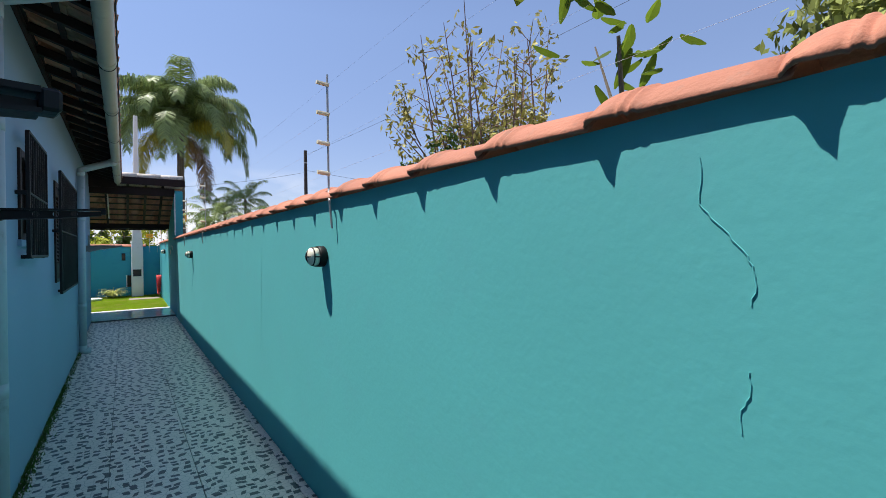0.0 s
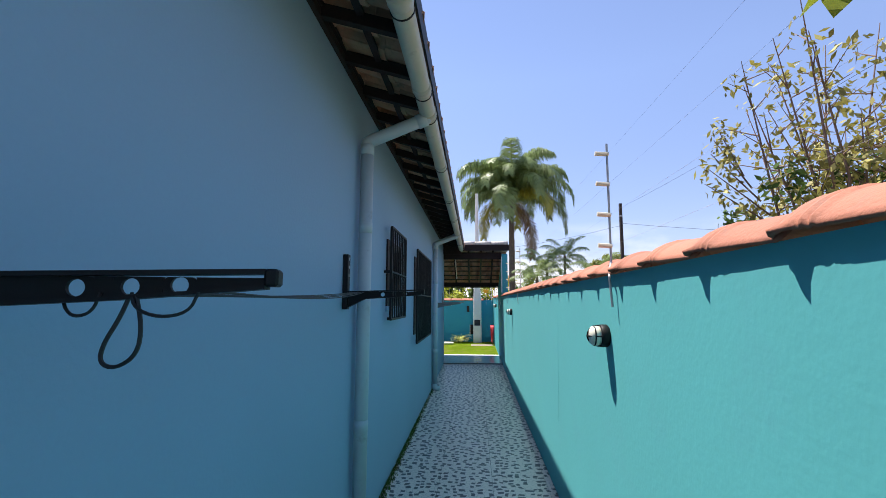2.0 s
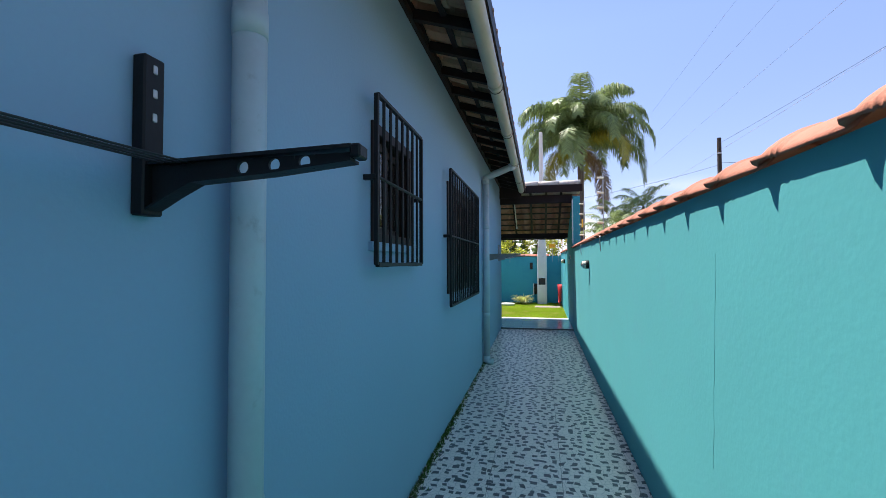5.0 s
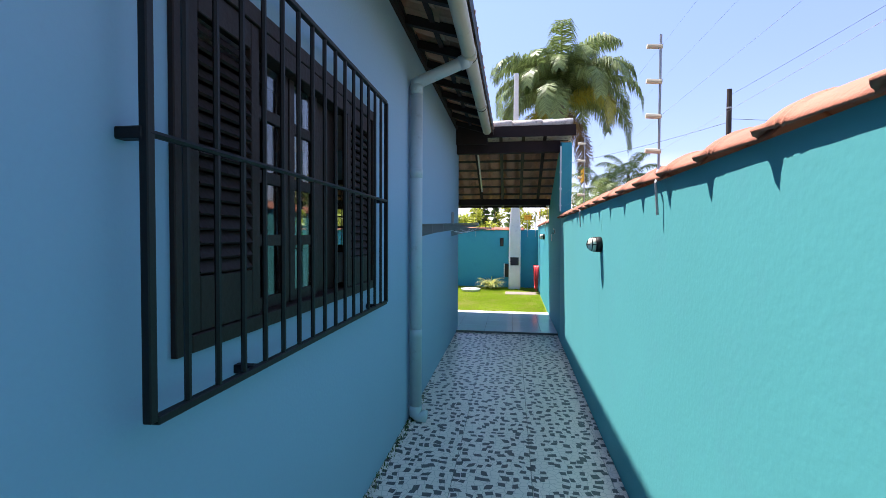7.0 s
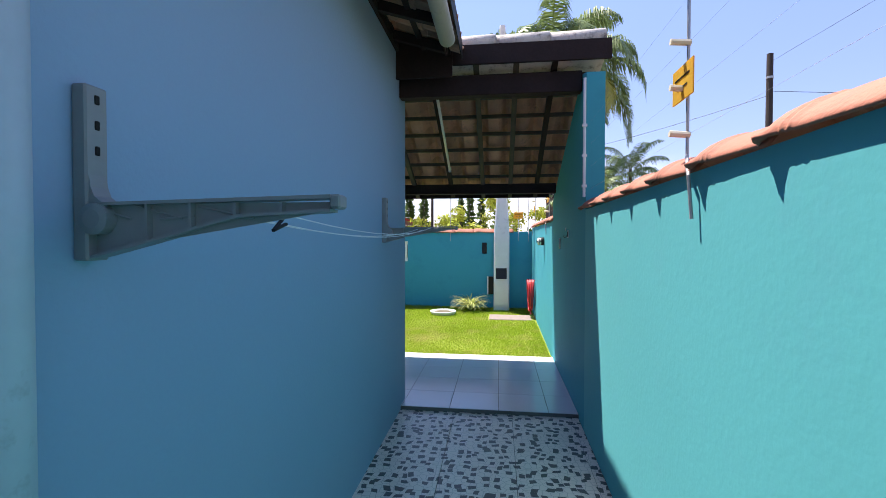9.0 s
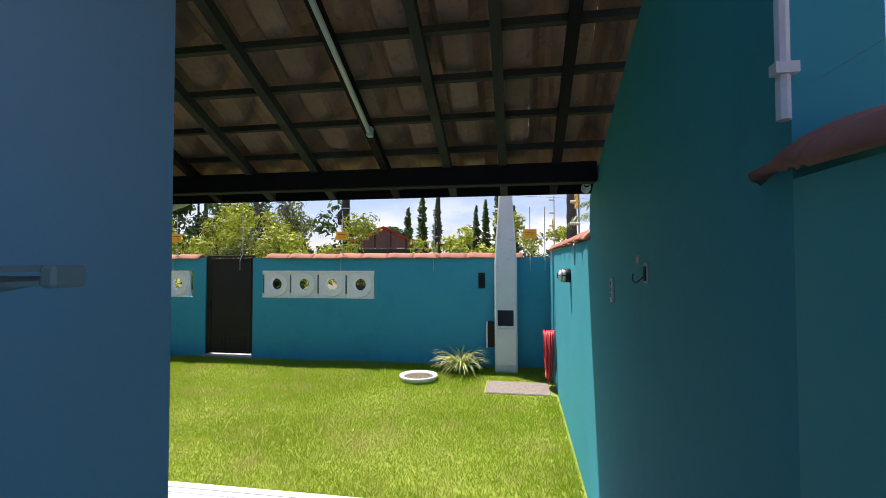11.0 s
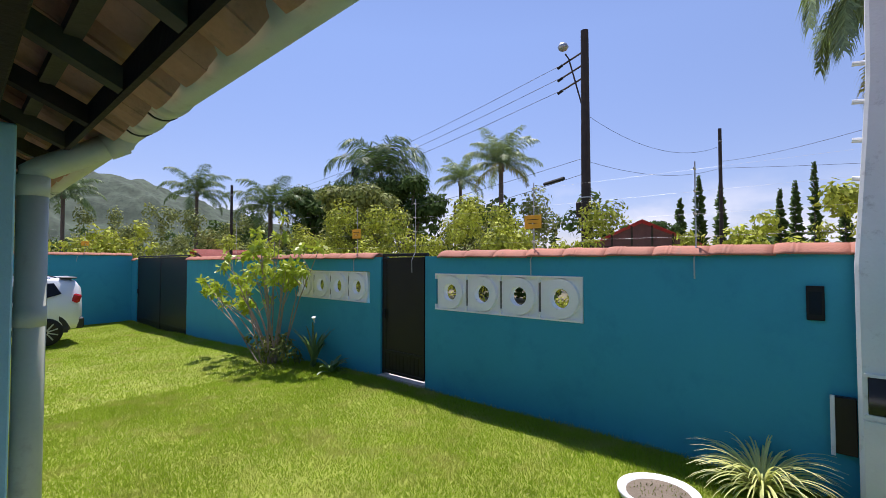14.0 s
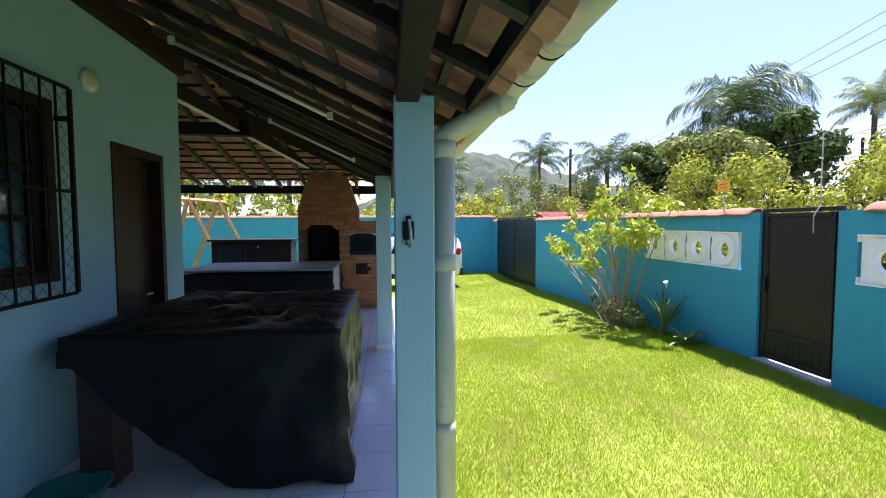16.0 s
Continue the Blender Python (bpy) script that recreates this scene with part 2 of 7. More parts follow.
MAROON = surface("maroon_wood", (0.085, 0.038, 0.032), 0.55, 0.35, 6, 0.2, 50)
DOORWOOD = surface("reddish_door_wood", (0.045, 0.014, 0.010), 0.45, 0.3, 4, 0.15, 50)
BRICK = surface("orange_brick", (0.42, 0.17, 0.075), 0.85, 0.25, 9, 0.4, 90, rnd=0.45)
MORTAR = surface("brick_mortar", (0.26, 0.15, 0.09), 0.95, 0.25, 9, 0.4, 90)
# black for soot, dark fittings, and shade put as colour into holes and slots
SOOT_BLACK = surface("soot_black", (0.012, 0.010, 0.009), 0.95, 0.3, 6, 0.2, 60)
CARPAINT = surface("white_car_paint", (0.78, 0.79, 0.82), 0.22, 0.02, 2, 0.0, 20)
RUBBER = surface("black_rubber", (0.014, 0.014, 0.015), 0.8, 0.2, 20, 0.1, 80)
TRIMBLACK = surface("black_plastic_trim", (0.02, 0.02, 0.022), 0.55, 0.2, 20, 0.1, 80)
CARGLASS = surface("dark_car_glass", (0.012, 0.014, 0.018), 0.06, 0.05, 5, 0.0, 20)
TAIL = surface("red_tail_light", (0.45, 0.015, 0.02), 0.15, 0.1, 9, 0.0, 20)
SOIL = surface("lawn_soil", (0.25, 0.29, 0.04), 0.95, 0.4, 3, 0.4, 40)
GRASS = surface("grass_blades", (0.32, 0.44, 0.034), 0.7, 0.2, 0.9, 0, 9, island=0.22, trans=0.5, spec=0.1, dark=(0.48, 0.44, 0.14), stain=0.42)
LEAF = surface("light_leaves", (0.40, 0.43, 0.055), 0.6, 0.35, 0.9, 0, 12, island=0.9, trans=0.22, spec=0.15)
DEEPLEAF = surface("deep_green_leaves", (0.085, 0.14, 0.035), 0.7, 0.3, 0.6, 0, 12, island=0.7, trans=0.25, spec=0.12)
OLIVE = surface("olive_leaves", (0.25, 0.28, 0.08), 0.65, 0.45, 0.5, 0, 12, island=0.9, trans=0.18, spec=0.15)
PALMLEAF = surface("palm_leaflets", (0.24, 0.315, 0.12), 0.4, 0.3, 0.7, 0, 12, island=0.7, trans=0.3, spec=0.3)
DEEPPALM = surface("deep_palm_leaflets", (0.115, 0.18, 0.055), 0.5, 0.3, 0.7, 0, 12, island=0.7, trans=0.25, spec=0.25)
YELLOWLEAF = surface("yellowed_palm_leaflets", (0.34, 0.32, 0.05), 0.5, 0.25, 0.9, 0, 12, island=0.6, trans=0.2)
DEADLEAF = surface("dry_palm_leaflets", (0.22, 0.145, 0.08), 0.7, 0.3, 2, 0, 12, island=0.6)
FRESHLEAF = surface("fresh_shrub_leaves", (0.42, 0.50, 0.04), 0.45, 0.2, 3, 0, 12, island=0.5, trans=0.35)
BARK = surface("grey_bark", (0.17, 0.135, 0.10), 0.9, 0.35, 6, 0.6, 40)
PALMBARK = surface("palm_bark", (0.13, 0.10, 0.08), 0.9, 0.35, 6, 0.6, 40)
POLEWOOD = surface("dark_pole_wood", (0.05, 0.036, 0.03), 0.85, 0.4, 4, 0.5, 30)
SWINGWOOD = surface("swing_timber", (0.34, 0.19, 0.09), 0.7, 0.3, 5, 0.3, 40)
REDROOF = surface("red_roof", (0.40, 0.10, 0.08), 0.8, 0.3, 1.5, 0.2, 20)
HILL = surface("wooded_hill", (0.06, 0.085, 0.055), 0.95, 0.75, 0.12, 1.0, 0.35, dark=(0.025, 0.04, 0.03), stain=0.5)
ROADSIDE = surface("dry_ground", (0.17, 0.15, 0.09), 0.95, 0.3, 0.5, 0.3, 10)
CABLE = surface("black_cable", (0.012, 0.012, 0.013), 0.6, 0.1, 10, 0, 60)
CREAM_PLASTIC = surface("insulator_plastic", (0.72, 0.66, 0.50), 0.45, 0.15, 12, 0, 60)
WIRE = surface("fence_wire", (0.45, 0.46, 0.48), 0.5, 0.1, 10, 0, 60, metal=0.5)
CORD = surface("white_cord", (0.70, 0.72, 0.75), 0.7, 0.1, 10, 0, 60)


def glass():
    m = bpy.data.materials.new("window_glass")
    m.use_nodes = True
    b = m.node_tree.nodes["Principled BSDF"]
    b.inputs["Base Color"].default_value = (0.75, 0.8, 0.8, 1)
    b.inputs["Roughness"].default_value = 0.03
    b.inputs["Transmission Weight"].default_value = 1.0
    return m


GLASS = glass()

# ---- ground ----
WX, FY, LX = 1.57, 18.75, -16.9          # inner faces of the side wall, the street wall and the far wall
PZ = 0.11                                 # porch floor
HX = -0.05                                # house side wall


def lawn_z(x, y):
    rise = 0.085 * max(0.0, min(1.0, (y - 15.0) / 3.5))
    fall = max(0.0, -4.0 - x) * 0.032
    return 0.085 + rise - min(fall, 0.32) + 0.012 * math.sin(1.7 * x) * math.sin(1.3 * y)


def ground():
    b = bmesh.new()
    s = 3000
    vs = [b.verts.new(p) for p in ((-s, -s, -0.45), (s, -s, -0.45), (s, s, -0.45), (-s, s, -0.45))]
    b.faces.new(vs)
    struct("ground", b, ROADSIDE, "dry earth and verge around the plot")
    b = bmesh.new()
    nx, ny = 92, 70
    x0, x1, y0, y1 = LX, WX, 4.5, FY
    grid = []
    for i in range(nx + 1):
        row = []
        for j in range(ny + 1):
            x, y = x0 + (x1 - x0) * i / nx, y0 + (y1 - y0) * j / ny
            row.append(b.verts.new((x, y, lawn_z(x, y) - 0.012)))
        grid.append(row)
    for i in range(nx):
        for j in range(ny):
            xm, ym = x0 + (x1 - x0) * (i + 0.5) / nx, y0 + (y1 - y0) * (j + 0.5) / ny
            if ym > 14.86 or xm < -9.6:
                b.faces.new((grid[i][j], grid[i + 1][j], grid[i + 1][j + 1], grid[i][j + 1]))
    struct("lawn_ground", b, SOIL, "earth under the lawn")


ground()


def boundary_walls():
    struct("wall_east", box(WX, WX + 0.15, -6, 12.76, -0.45, 1.915), TEAL, "turquoise rendered boundary wall beside the passage")
    struct("wall_garden_east", box(WX, WX + 0.15, 12.76, FY, -0.45, 1.915), GARDEN_SHADED, "turquoise rendered boundary wall beside the lawn, its colour darkened for porch shade")
    b = box(LX - 0.15, -16.35, FY, FY + 0.15, -0.45, 1.84)
    box(-11.80, -6.42, FY, FY + 0.15, -0.45, 1.84, bm=b)
    for x0, x1, z0, z1 in ((-6.42, -4.40, -0.45, 1.17), (-6.42, -4.40, 1.63, 1.84), (-4.40, -4.16, -0.45, 1.84), (-3.28, -3.10, -0.45, 1.84), (-3.10, -1.16, -0.45, 1.18), (-3.10, -1.16, 1.625, 1.84), (-1.16, WX + 0.15, -0.45, 1.84)):
        box(x0, x1, FY, FY + 0.15, z0, z1, bm=b)
    bmesh.ops.remove_doubles(b, verts=b.verts[:], dist=0.0005)
    struct("wall_street", b, STREET, "turquoise rendered street wall with white pierced blocks")
    struct("wall_west", box(LX - 0.15, LX, 3.5, FY, -0.45, 2.02), STREET, "turquoise rendered wall at the far side of the garden")
    struct("wall_back", box(LX, -4.5, 3.35, 3.5, -0.45, 2.0), STREET, "turquoise rendered wall behind the garden")


boundary_walls()


def passage_floor():
    b = bmesh.new()
    sl = [(-6.0, 0.0), (9.5, 0.015), (13.0, 0.068)]
    for (ya, za), (yb, zb) in zip(sl, sl[1:]):
        vs = [b.verts.new(p) for p in ((HX - 0.02, ya, za), (WX, ya, za), (WX, yb, zb), (HX - 0.02, yb, zb))]
        b.faces.new(vs)
    bmesh.ops.solidify(b, geom=b.faces[:], thickness=0.3)
    return struct("passage_floor", b, GROUT, "concrete base of the tiled side passage")


FLOOR_BASE = passage_floor()
PORCH_BASE = struct("porch_floor", box(-9.6, WX, 13.0, 14.86, -0.3, PZ - 0.006), GROUT, "concrete base of the porch")
box_b = box(-9.6, -1.2, 12.4, 13.0, -0.3, PZ - 0.006)
box(-9.6, -4.4, 6.0, 12.4, -0.3, PZ - 0.006, bm=box_b)
PORCH_BASE2 = struct("porch_floor_back", box_b, GROUT, "concrete base of the porch by the house wall")
struct("porch_kerb", box(-9.65, WX, 14.86, 14.93, -0.3, PZ + 0.004, 0.004), WHITE, "white edging strip along the lawn")

# ---- house ----
WALLTOP = 3.34


def wall_with(name, material, label, u0, u1, z0, z1, holes, place):
    """A wall in its own u, z with rectangular holes; place(u0, u1, z0, z1, bm) adds a block."""
    b = bmesh.new()
    cols = sorted({u0, u1, *(h[0] for h in holes), *(h[1] for h in holes)})
    rows = sorted({z0, z1, *(h[2] for h in holes), *(h[3] for h in holes)})
    for a, c in zip(cols, cols[1:]):
        start = None
        for p, q in zip(rows, rows[1:]):
            um, zm = (a + c) / 2, (p + q) / 2
            solid = not any(h[0] < um < h[1] and h[2] < zm < h[3] for h in holes)
            if solid and start is None:
                start = p
            if not solid and start is not None:
                place(a, c, start, p, b)
                start = None
        if start is not None:
            place(a, c, start, z1, b)
    bmesh.ops.remove_doubles(b, verts=b.verts[:], dist=0.0005)
    return struct(name, b, material, label)


W1 = (4.80, 5.55, 1.72, 2.38)
W2 = (6.82, 8.56, 1.30, 2.41)
wall_with("wall_house_side", BLUE, "smooth blue painted side wall of the house", -6, 13.2, -0.1, WALLTOP, [W1, W2], lambda a, c, p, q, b: box(HX - 0.16, HX, a, c, p, q, bm=b))
DOOR = (-4.06, -3.29, 0.0, 2.36)
W3 = (-2.70, -1.43, 1.38, 2.50)
wall_with("wall_house_front", PALE, "pale blue painted front wall of the house under the porch", -4.42, -1.2, -0.1, 3.38, [DOOR, W3], lambda a, c, p, q, b: box(a, c, 12.40, 12.56, p, q, bm=b))
struct("wall_house_corner", box(-1.2, HX - 0.16, 13.04, 13.2, -0.1, 3.3), PALE, "pale blue front wall at the corner of the house")
struct("wall_house_return", box(-1.2, -1.04, 12.56, 13.04, -0.1, 3.4), PALE, "short return of the pale blue front wall")
struct("wall_house_west", box(-4.42, -4.26, 4.0, 12.40, -0.1, 3.5), PALE, "pale blue west wall of the house")
struct("wall_house_back", box(-4.42, HX - 0.16, -6, -5.84, -0.1, 3.3), PALE, "back wall of the house")
struct("floor_house", box(-4.26, HX - 0.16, -5.84, 12.4, -0.1, 0.12), GROUT, "floor inside the house")
struct("ceiling_house", box(-4.26, HX - 0.16, -5.84, 12.4, 2.95, 3.0), WHITE, "ceiling inside the house")

# ---- roofs ----
SLOPE = 0.46
RY, RZ = 12.9, 3.275                       # top edge of the porch tiles


def front_z(y):
    return RZ - SLOPE * (y - RY)


def west_z(x):
    return 2.50 + 0.24 * (x + 9.3)


def roman_tile(width, length, rise=0.062, thick=0.012):
    """A roman roof tile: a flat pan and a barrel, slope along its y, narrowed at the lower end."""
    prof = [(0.0, 0.0), (0.10, -0.012), (0.30, -0.016), (0.50, -0.008), (0.56, 0.012), (0.64, rise * 0.9), (0.75, rise * 1.15), (0.86, rise * 0.9), (0.95, 0.02), (1.02, 0.0)]
    verts, faces = [], []
    n = len(prof)
    for top in (0, 1):
        for e, y in enumerate((0.0, length)):
            for u, v in prof:
                verts.append((u * width, y, v + (0.022 if e else 0.0) + (thick if top else 0.0)))
    for k in range(n - 1):
        faces.append((k, n + k, n + k + 1, k + 1))
        faces.append((2 * n + k, 2 * n + k + 1, 3 * n + k + 1, 3 * n + k))
        faces.append((k, k + 1, 2 * n + k + 1, 2 * n + k))
        faces.append((n + k, 3 * n + k, 3 * n + k + 1, n + k + 1))
    faces.append((0, 2 * n, 3 * n, n))
    faces.append((n - 1, 2 * n - 1, 4 * n - 1, 3 * n - 1))
    return raw("roof_tile", verts, faces)


def joined(name, mesh, poses):
    """One mesh out of many copies of a small one."""
    src = np.array([v.co[:] for v in mesh.vertices])
    polys = [tuple(p.vertices) for p in mesh.polygons]
    verts, faces = [], []
    for m in poses:
        r = np.array(m.to_3x3())
        t = np.array(m.translation)
        base = len(verts)
        verts.extend(map(tuple, src @ r.T + t))
        faces.extend(tuple(i + base for i in p) for p in polys)
    return raw(name, verts, faces)


PITCH_DEG = math.degrees(math.atan(SLOPE))
TILE_W, TILE_L, TILE_EXP = 0.28, 0.37, 0.281


def porch_roof():
    roof = thing("porch_roof", "terracotta tile porch roof on dark timber, seen from below", "roof")
    tile = roman_tile(TILE_W, TILE_L)
    tile.materials.append(ROOF)
    near, far = [], []
    dy = TILE_EXP * math.cos(math.radians(PITCH_DEG))
    rows = 9
    for r in range(rows):
        y = 15.11 - dy * (rows - 1 - r)
        for c in range(48):
            x = 1.72 - TILE_W * (c + 1)
            z = front_z(y)
            if z > west_z(x) + 0.1 or (r == 0 and x > -0.5):
                continue
            m = pose(x + random.uniform(-0.004, 0.004), y, z + 0.012, 0, 0, 0) @ pose(0, 0, 0, PITCH_DEG, 0, 180) @ pose(-TILE_W, 0, 0, 0, 0, random.uniform(-0.5, 0.5))
            (near if x > -6.6 and len(near) < 290 else far).append(m)
    for m in near:
        ob = link("roof_tile", tile, None, roof)
        ob.matrix_world = m
    wtile = []
    dx = TILE_EXP * math.cos(math.atan(0.24))
    for r in range(16):
        x = -4.5 - dx * (r + 1)
        for c in range(34):
            y = 14.6 - TILE_W * (c + 1)
            z = west_z(x)
            if z > front_z(y) + 0.05 and y > RY:
                continue
            wtile.append(pose(x, y, z + 0.012) @ pose(0, 0, 0, 0, 0, 90) @ pose(0, 0, 0, -math.degrees(math.atan(0.24)), 0, 0) @ pose(0, -TILE_L + 0.05, 0.0) @ pose(TILE_W, TILE_L, 0, 0, 0, 180))
    link("far_roof_tiles", joined("far_roof_tiles", tile, far + wtile), ROOF, roof)["kind"] = "stuff"
    b = bmesh.new()
    for i in range(9):
        x = 1.74 - i * 0.46
        if x < -1.2:
            break
        tube([(x, RY - 0.02, RZ + 0.10), (x - 0.46, RY - 0.02, RZ + 0.095)], [0.075, 0.068], 10, b)
    part("ridge_cap", b, RIDGE, roof, "weathered whitish ridge tiles", True)
    b = box(0.45, 1.78, RY - 0.10, RY - 0.07, RZ - 0.10, RZ + 0.065)
    part("fascia_board", b, WOOD, roof)
    part("closing_board", box(HX + 0.002, 0.448, RY - 0.10, RY - 0.07, RZ - 0.20, RZ + 0.12), WOOD, roof)
    part("ridge_bed", sweep([(-0.07, -0.06), (0.16, -0.12), (0.16, -0.02), (0.0, 0.06), (-0.07, 0.06)], pose(HX + 0.002, RY, RZ, 0, 0, 90), pose(1.74, RY, RZ, 0, 0, 90)), RIDGE, roof, "mortar bed under the ridge tiles")
    # rafters down the slope, battens across
    lines = [1.33, 1.0, 0.65, 0.24, -0.24, -0.72] + [-1.16 - 0.45 * i for i in range(18)]
    for i, x in enumerate(lines):
        y1 = 14.965
        y0 = RY - 0.06
        if x < -5.6:
            ym = RY + (RZ - west_z(x)) / SLOPE
            y0 = max(y0, ym)
            if y0 > 14.9:
                break
        b = bmesh.new()
        m0 = pose(x, y0, front_z(y0) - 0.04)
        m1 = pose(x, y1, front_z(y1) - 0.04)
        sweep([(-0.025, -0.06), (0.025, -0.06), (0.025, 0.0), (-0.025, 0.0)], m0, m1, b)
        part("rafter", b, BATTEN if i % 3 else WOOD, roof)
    for r in range(8):
        y = 14.86 - dy * r
        z = front_z(y)
        xa = -9.3 + (z - 2.50) / 0.24
        b = box(max(-9.2, min(xa, -5.6)), 1.70, y - 0.02, y + 0.02, z - 0.045, z - 0.012)
        part("batten", b, BATTEN, roof)
    part("eave_beam", box(-8.7, WX - 0.005, 14.66, 14.76, 2.25, 2.375, 0.006), WOOD, roof, "heavy dark eave beam")
    part("eave_board", box(-8.9, 1.66, 14.968, 14.985, front_z(14.97) - 0.10, front_z(14.97) - 0.02), WOOD, roof)
    part("wall_beam", box(-4.42, -1.2, 12.563, 12.64, 3.20, 3.43, 0.006), WOOD, roof, "dark beam along the house wall")
    for name, low, high, half, mat in (("valley_beam", 0.012, 0.17, 0.03, WOOD), ("beam_strip", 0.0, 0.011, 0.034, PVC)):
        part(name, sweep([(-half, low), (half, low), (half, high), (-half, high)], pose(-4.43, 12.53, 2.98, 0, 0, 90), pose(-8.30, 13.20, 2.75, 0, 0, 90)), mat, roof)
    part("upper_beam", box(HX + 0.002, WX - 0.005, 12.93, 13.03, 2.95, 3.13, 0.006), WOOD, roof, "dark beam at the end of the passage")
    part("hip_beam", sweep([(-0.05, -0.2), (0.05, -0.2), (0.05, -0.04), (-0.05, -0.04)], pose(-5.6, 12.6, 3.32), pose(-8.9, 14.8, 2.55)), WOOD, roof, "dark hip beam")
    for i in range(14):
        y = 14.0 - i * 0.5
        x1 = -4.5 if y < 12.56 else -9.3 + (front_z(y) - 2.50) / 0.24
        b = sweep([(-0.025, -0.07), (0.025, -0.07), (0.025, 0.0), (-0.025, 0.0)], pose(-9.5, y, west_z(-9.5) - 0.04, 0, 0, 90), pose(x1, y, west_z(x1) - 0.04, 0, 0, 90))
        part("rafter", b, BATTEN, roof)
    for r in range(16):
        x = -4.6 - dx * r
        z = west_z(x)
        y1 = min(14.5, RY + (RZ - z) / SLOPE)
        part("batten", box(x - 0.02, x + 0.02, 7.0, max(y1, 12.4), z - 0.042, z - 0.012), WOOD, roof)
    part("eave_beam", box(-9.1, -9.0, 7.0, 14.7, 2.36, 2.52, 0.006), WOOD, roof, "heavy dark eave beam")
    part("tie_beam", box(-5.75, -5.62, 7.0, 12.9, 2.86, 3.02, 0.006), WOOD, roof)
    # gable infill of the side wall under the slope
    b = bmesh.new()
    prof = [(12.76, 1.915), (15.0, 1.915), (15.0, 2.19), (14.60, 2.37), (12.95, 3.10), (12.76, 3.05)]
    vs = [[b.verts.new((x, y, z)) for y, z in prof] for x in (WX, WX + 0.15)]
    b.faces.new(vs[0])
    b.faces.new(vs[1][::-1])
    for k in range(6):
        b.faces.new((vs[0][k], vs[1][k], vs[1][(k + 1) % 6], vs[0][(k + 1) % 6]))
    struct("wall_porch_side", b, GARDEN_SHADED, "turquoise wall closing the end of the porch")


def gable_board():
    """An added board that closes the step between the porch roof and the higher roof beside the house, against stray
    sun.
    """
    b = sweep([(-6.1, 3.20), (-4.15, 3.20), (-4.15, west_z(-4.15) + 0.05), (-6.1, west_z(-6.1) + 0.05)], pose(0, 12.862, 0), pose(0, 12.888, 0))
    part("gable_board", b, WOOD, bpy.data.objects["porch_roof"])



porch_roof()
gable_board()


def house_roof():
    roof = thing("house_roof", "dark-stained eaves with terracotta tiles over the side passage", "roof")
    tile = bpy.data.meshes["roof_tile"]
    # eaves slope down to x = 0.56
    s = 0.30
    ang = math.degrees(math.atan(s))
    poses = []
    for c in range(80):
        y = 12.86 - TILE_W * (c + 1)
        for r in range(4):
            x = 0.53 - TILE_EXP * 0.955 * r
            z = 3.24 + s * (0.53 - x)
            poses.append(pose(x, y, z) @ pose(0, 0, 0, 0, 0, 90) @ pose(0, 0, 0, ang, 0, 0))
    link("eave_tiles", joined("eave_tiles", tile, poses), ROOF, roof)["kind"] = "stuff"
    b = bmesh.new()
    vs = [b.verts.new(p) for p in ((-0.5, -6.2, 3.60), (-0.5, 12.9, 3.60), (-2.4, 11.0, 4.2), (-2.4, -6.2, 4.2))]
    b.faces.new(vs)
    vs = [b.verts.new(p) for p in ((-2.4, -6.2, 4.2), (-2.4, 11.0, 4.2), (-4.6, 12.5, 3.60), (-4.6, -6.2, 3.60))]
    b.faces.new(vs)
    vs = [b.verts.new(p) for p in ((-2.4, 11.0, 4.2), (-0.5, 12.88, 3.56), (-0.5, 12.95, 3.36), (-4.6, 12.95, 3.36), (-4.6, 12.5, 3.60))]
    b.faces.new(vs)
    bmesh.ops.solidify(b, geom=b.faces[:], thickness=0.05)
    part("roof_slope", b, ROOF, roof)
    for i in range(40):
        y = 12.6 - i * 0.47
        part("rafter", sweep([(-0.025, -0.075), (0.025, -0.075), (0.025, 0.0), (-0.025, 0.0)], pose(0.43, y, 3.265, 0, 0, 90), pose(-0.55, y, 3.56, 0, 0, 90)), WOOD, roof)
    for x in (0.42, 0.2, -0.03):
        z = 3.245 + s * (0.56 - x) - 0.012
        part("batten", box(x - 0.02, x + 0.02, -6, 12.8, z - 0.03, z), WOOD, roof)
    part("fascia_board", box(0.412, 0.425, -6, 12.6, 3.175, 3.275), WOOD, roof)
    part("drip_edge", box(0.534, 0.542, -6, 12.75, 3.195, 3.335), IRON, roof, "thin black drip edge above the gutter")
    part("wall_plate", box(HX + 0.001, HX + 0.03, -6, 12.85, 3.315, 3.365), WOOD, roof)


house_roof()


def gutter_run(name, label, points, radius, joints, material, ends):
    g = thing(name, label, "gutter")
    a, c = Vector(points[0]), Vector(points[1])
    part("gutter", tube([a, c], radius, 16), material, g, smooth=True)
    for f in joints:
        p = a.lerp(c, f)
        d = (c - a).normalized() * 0.035
        part("coupling", tube([p - d, p + d], radius * 1.09, 16), material, g, smooth=True)
        part("bracket", tube([p + d * 2.4, p + d * 2.7], radius * 1.06, 16), IRON, g)
    return g


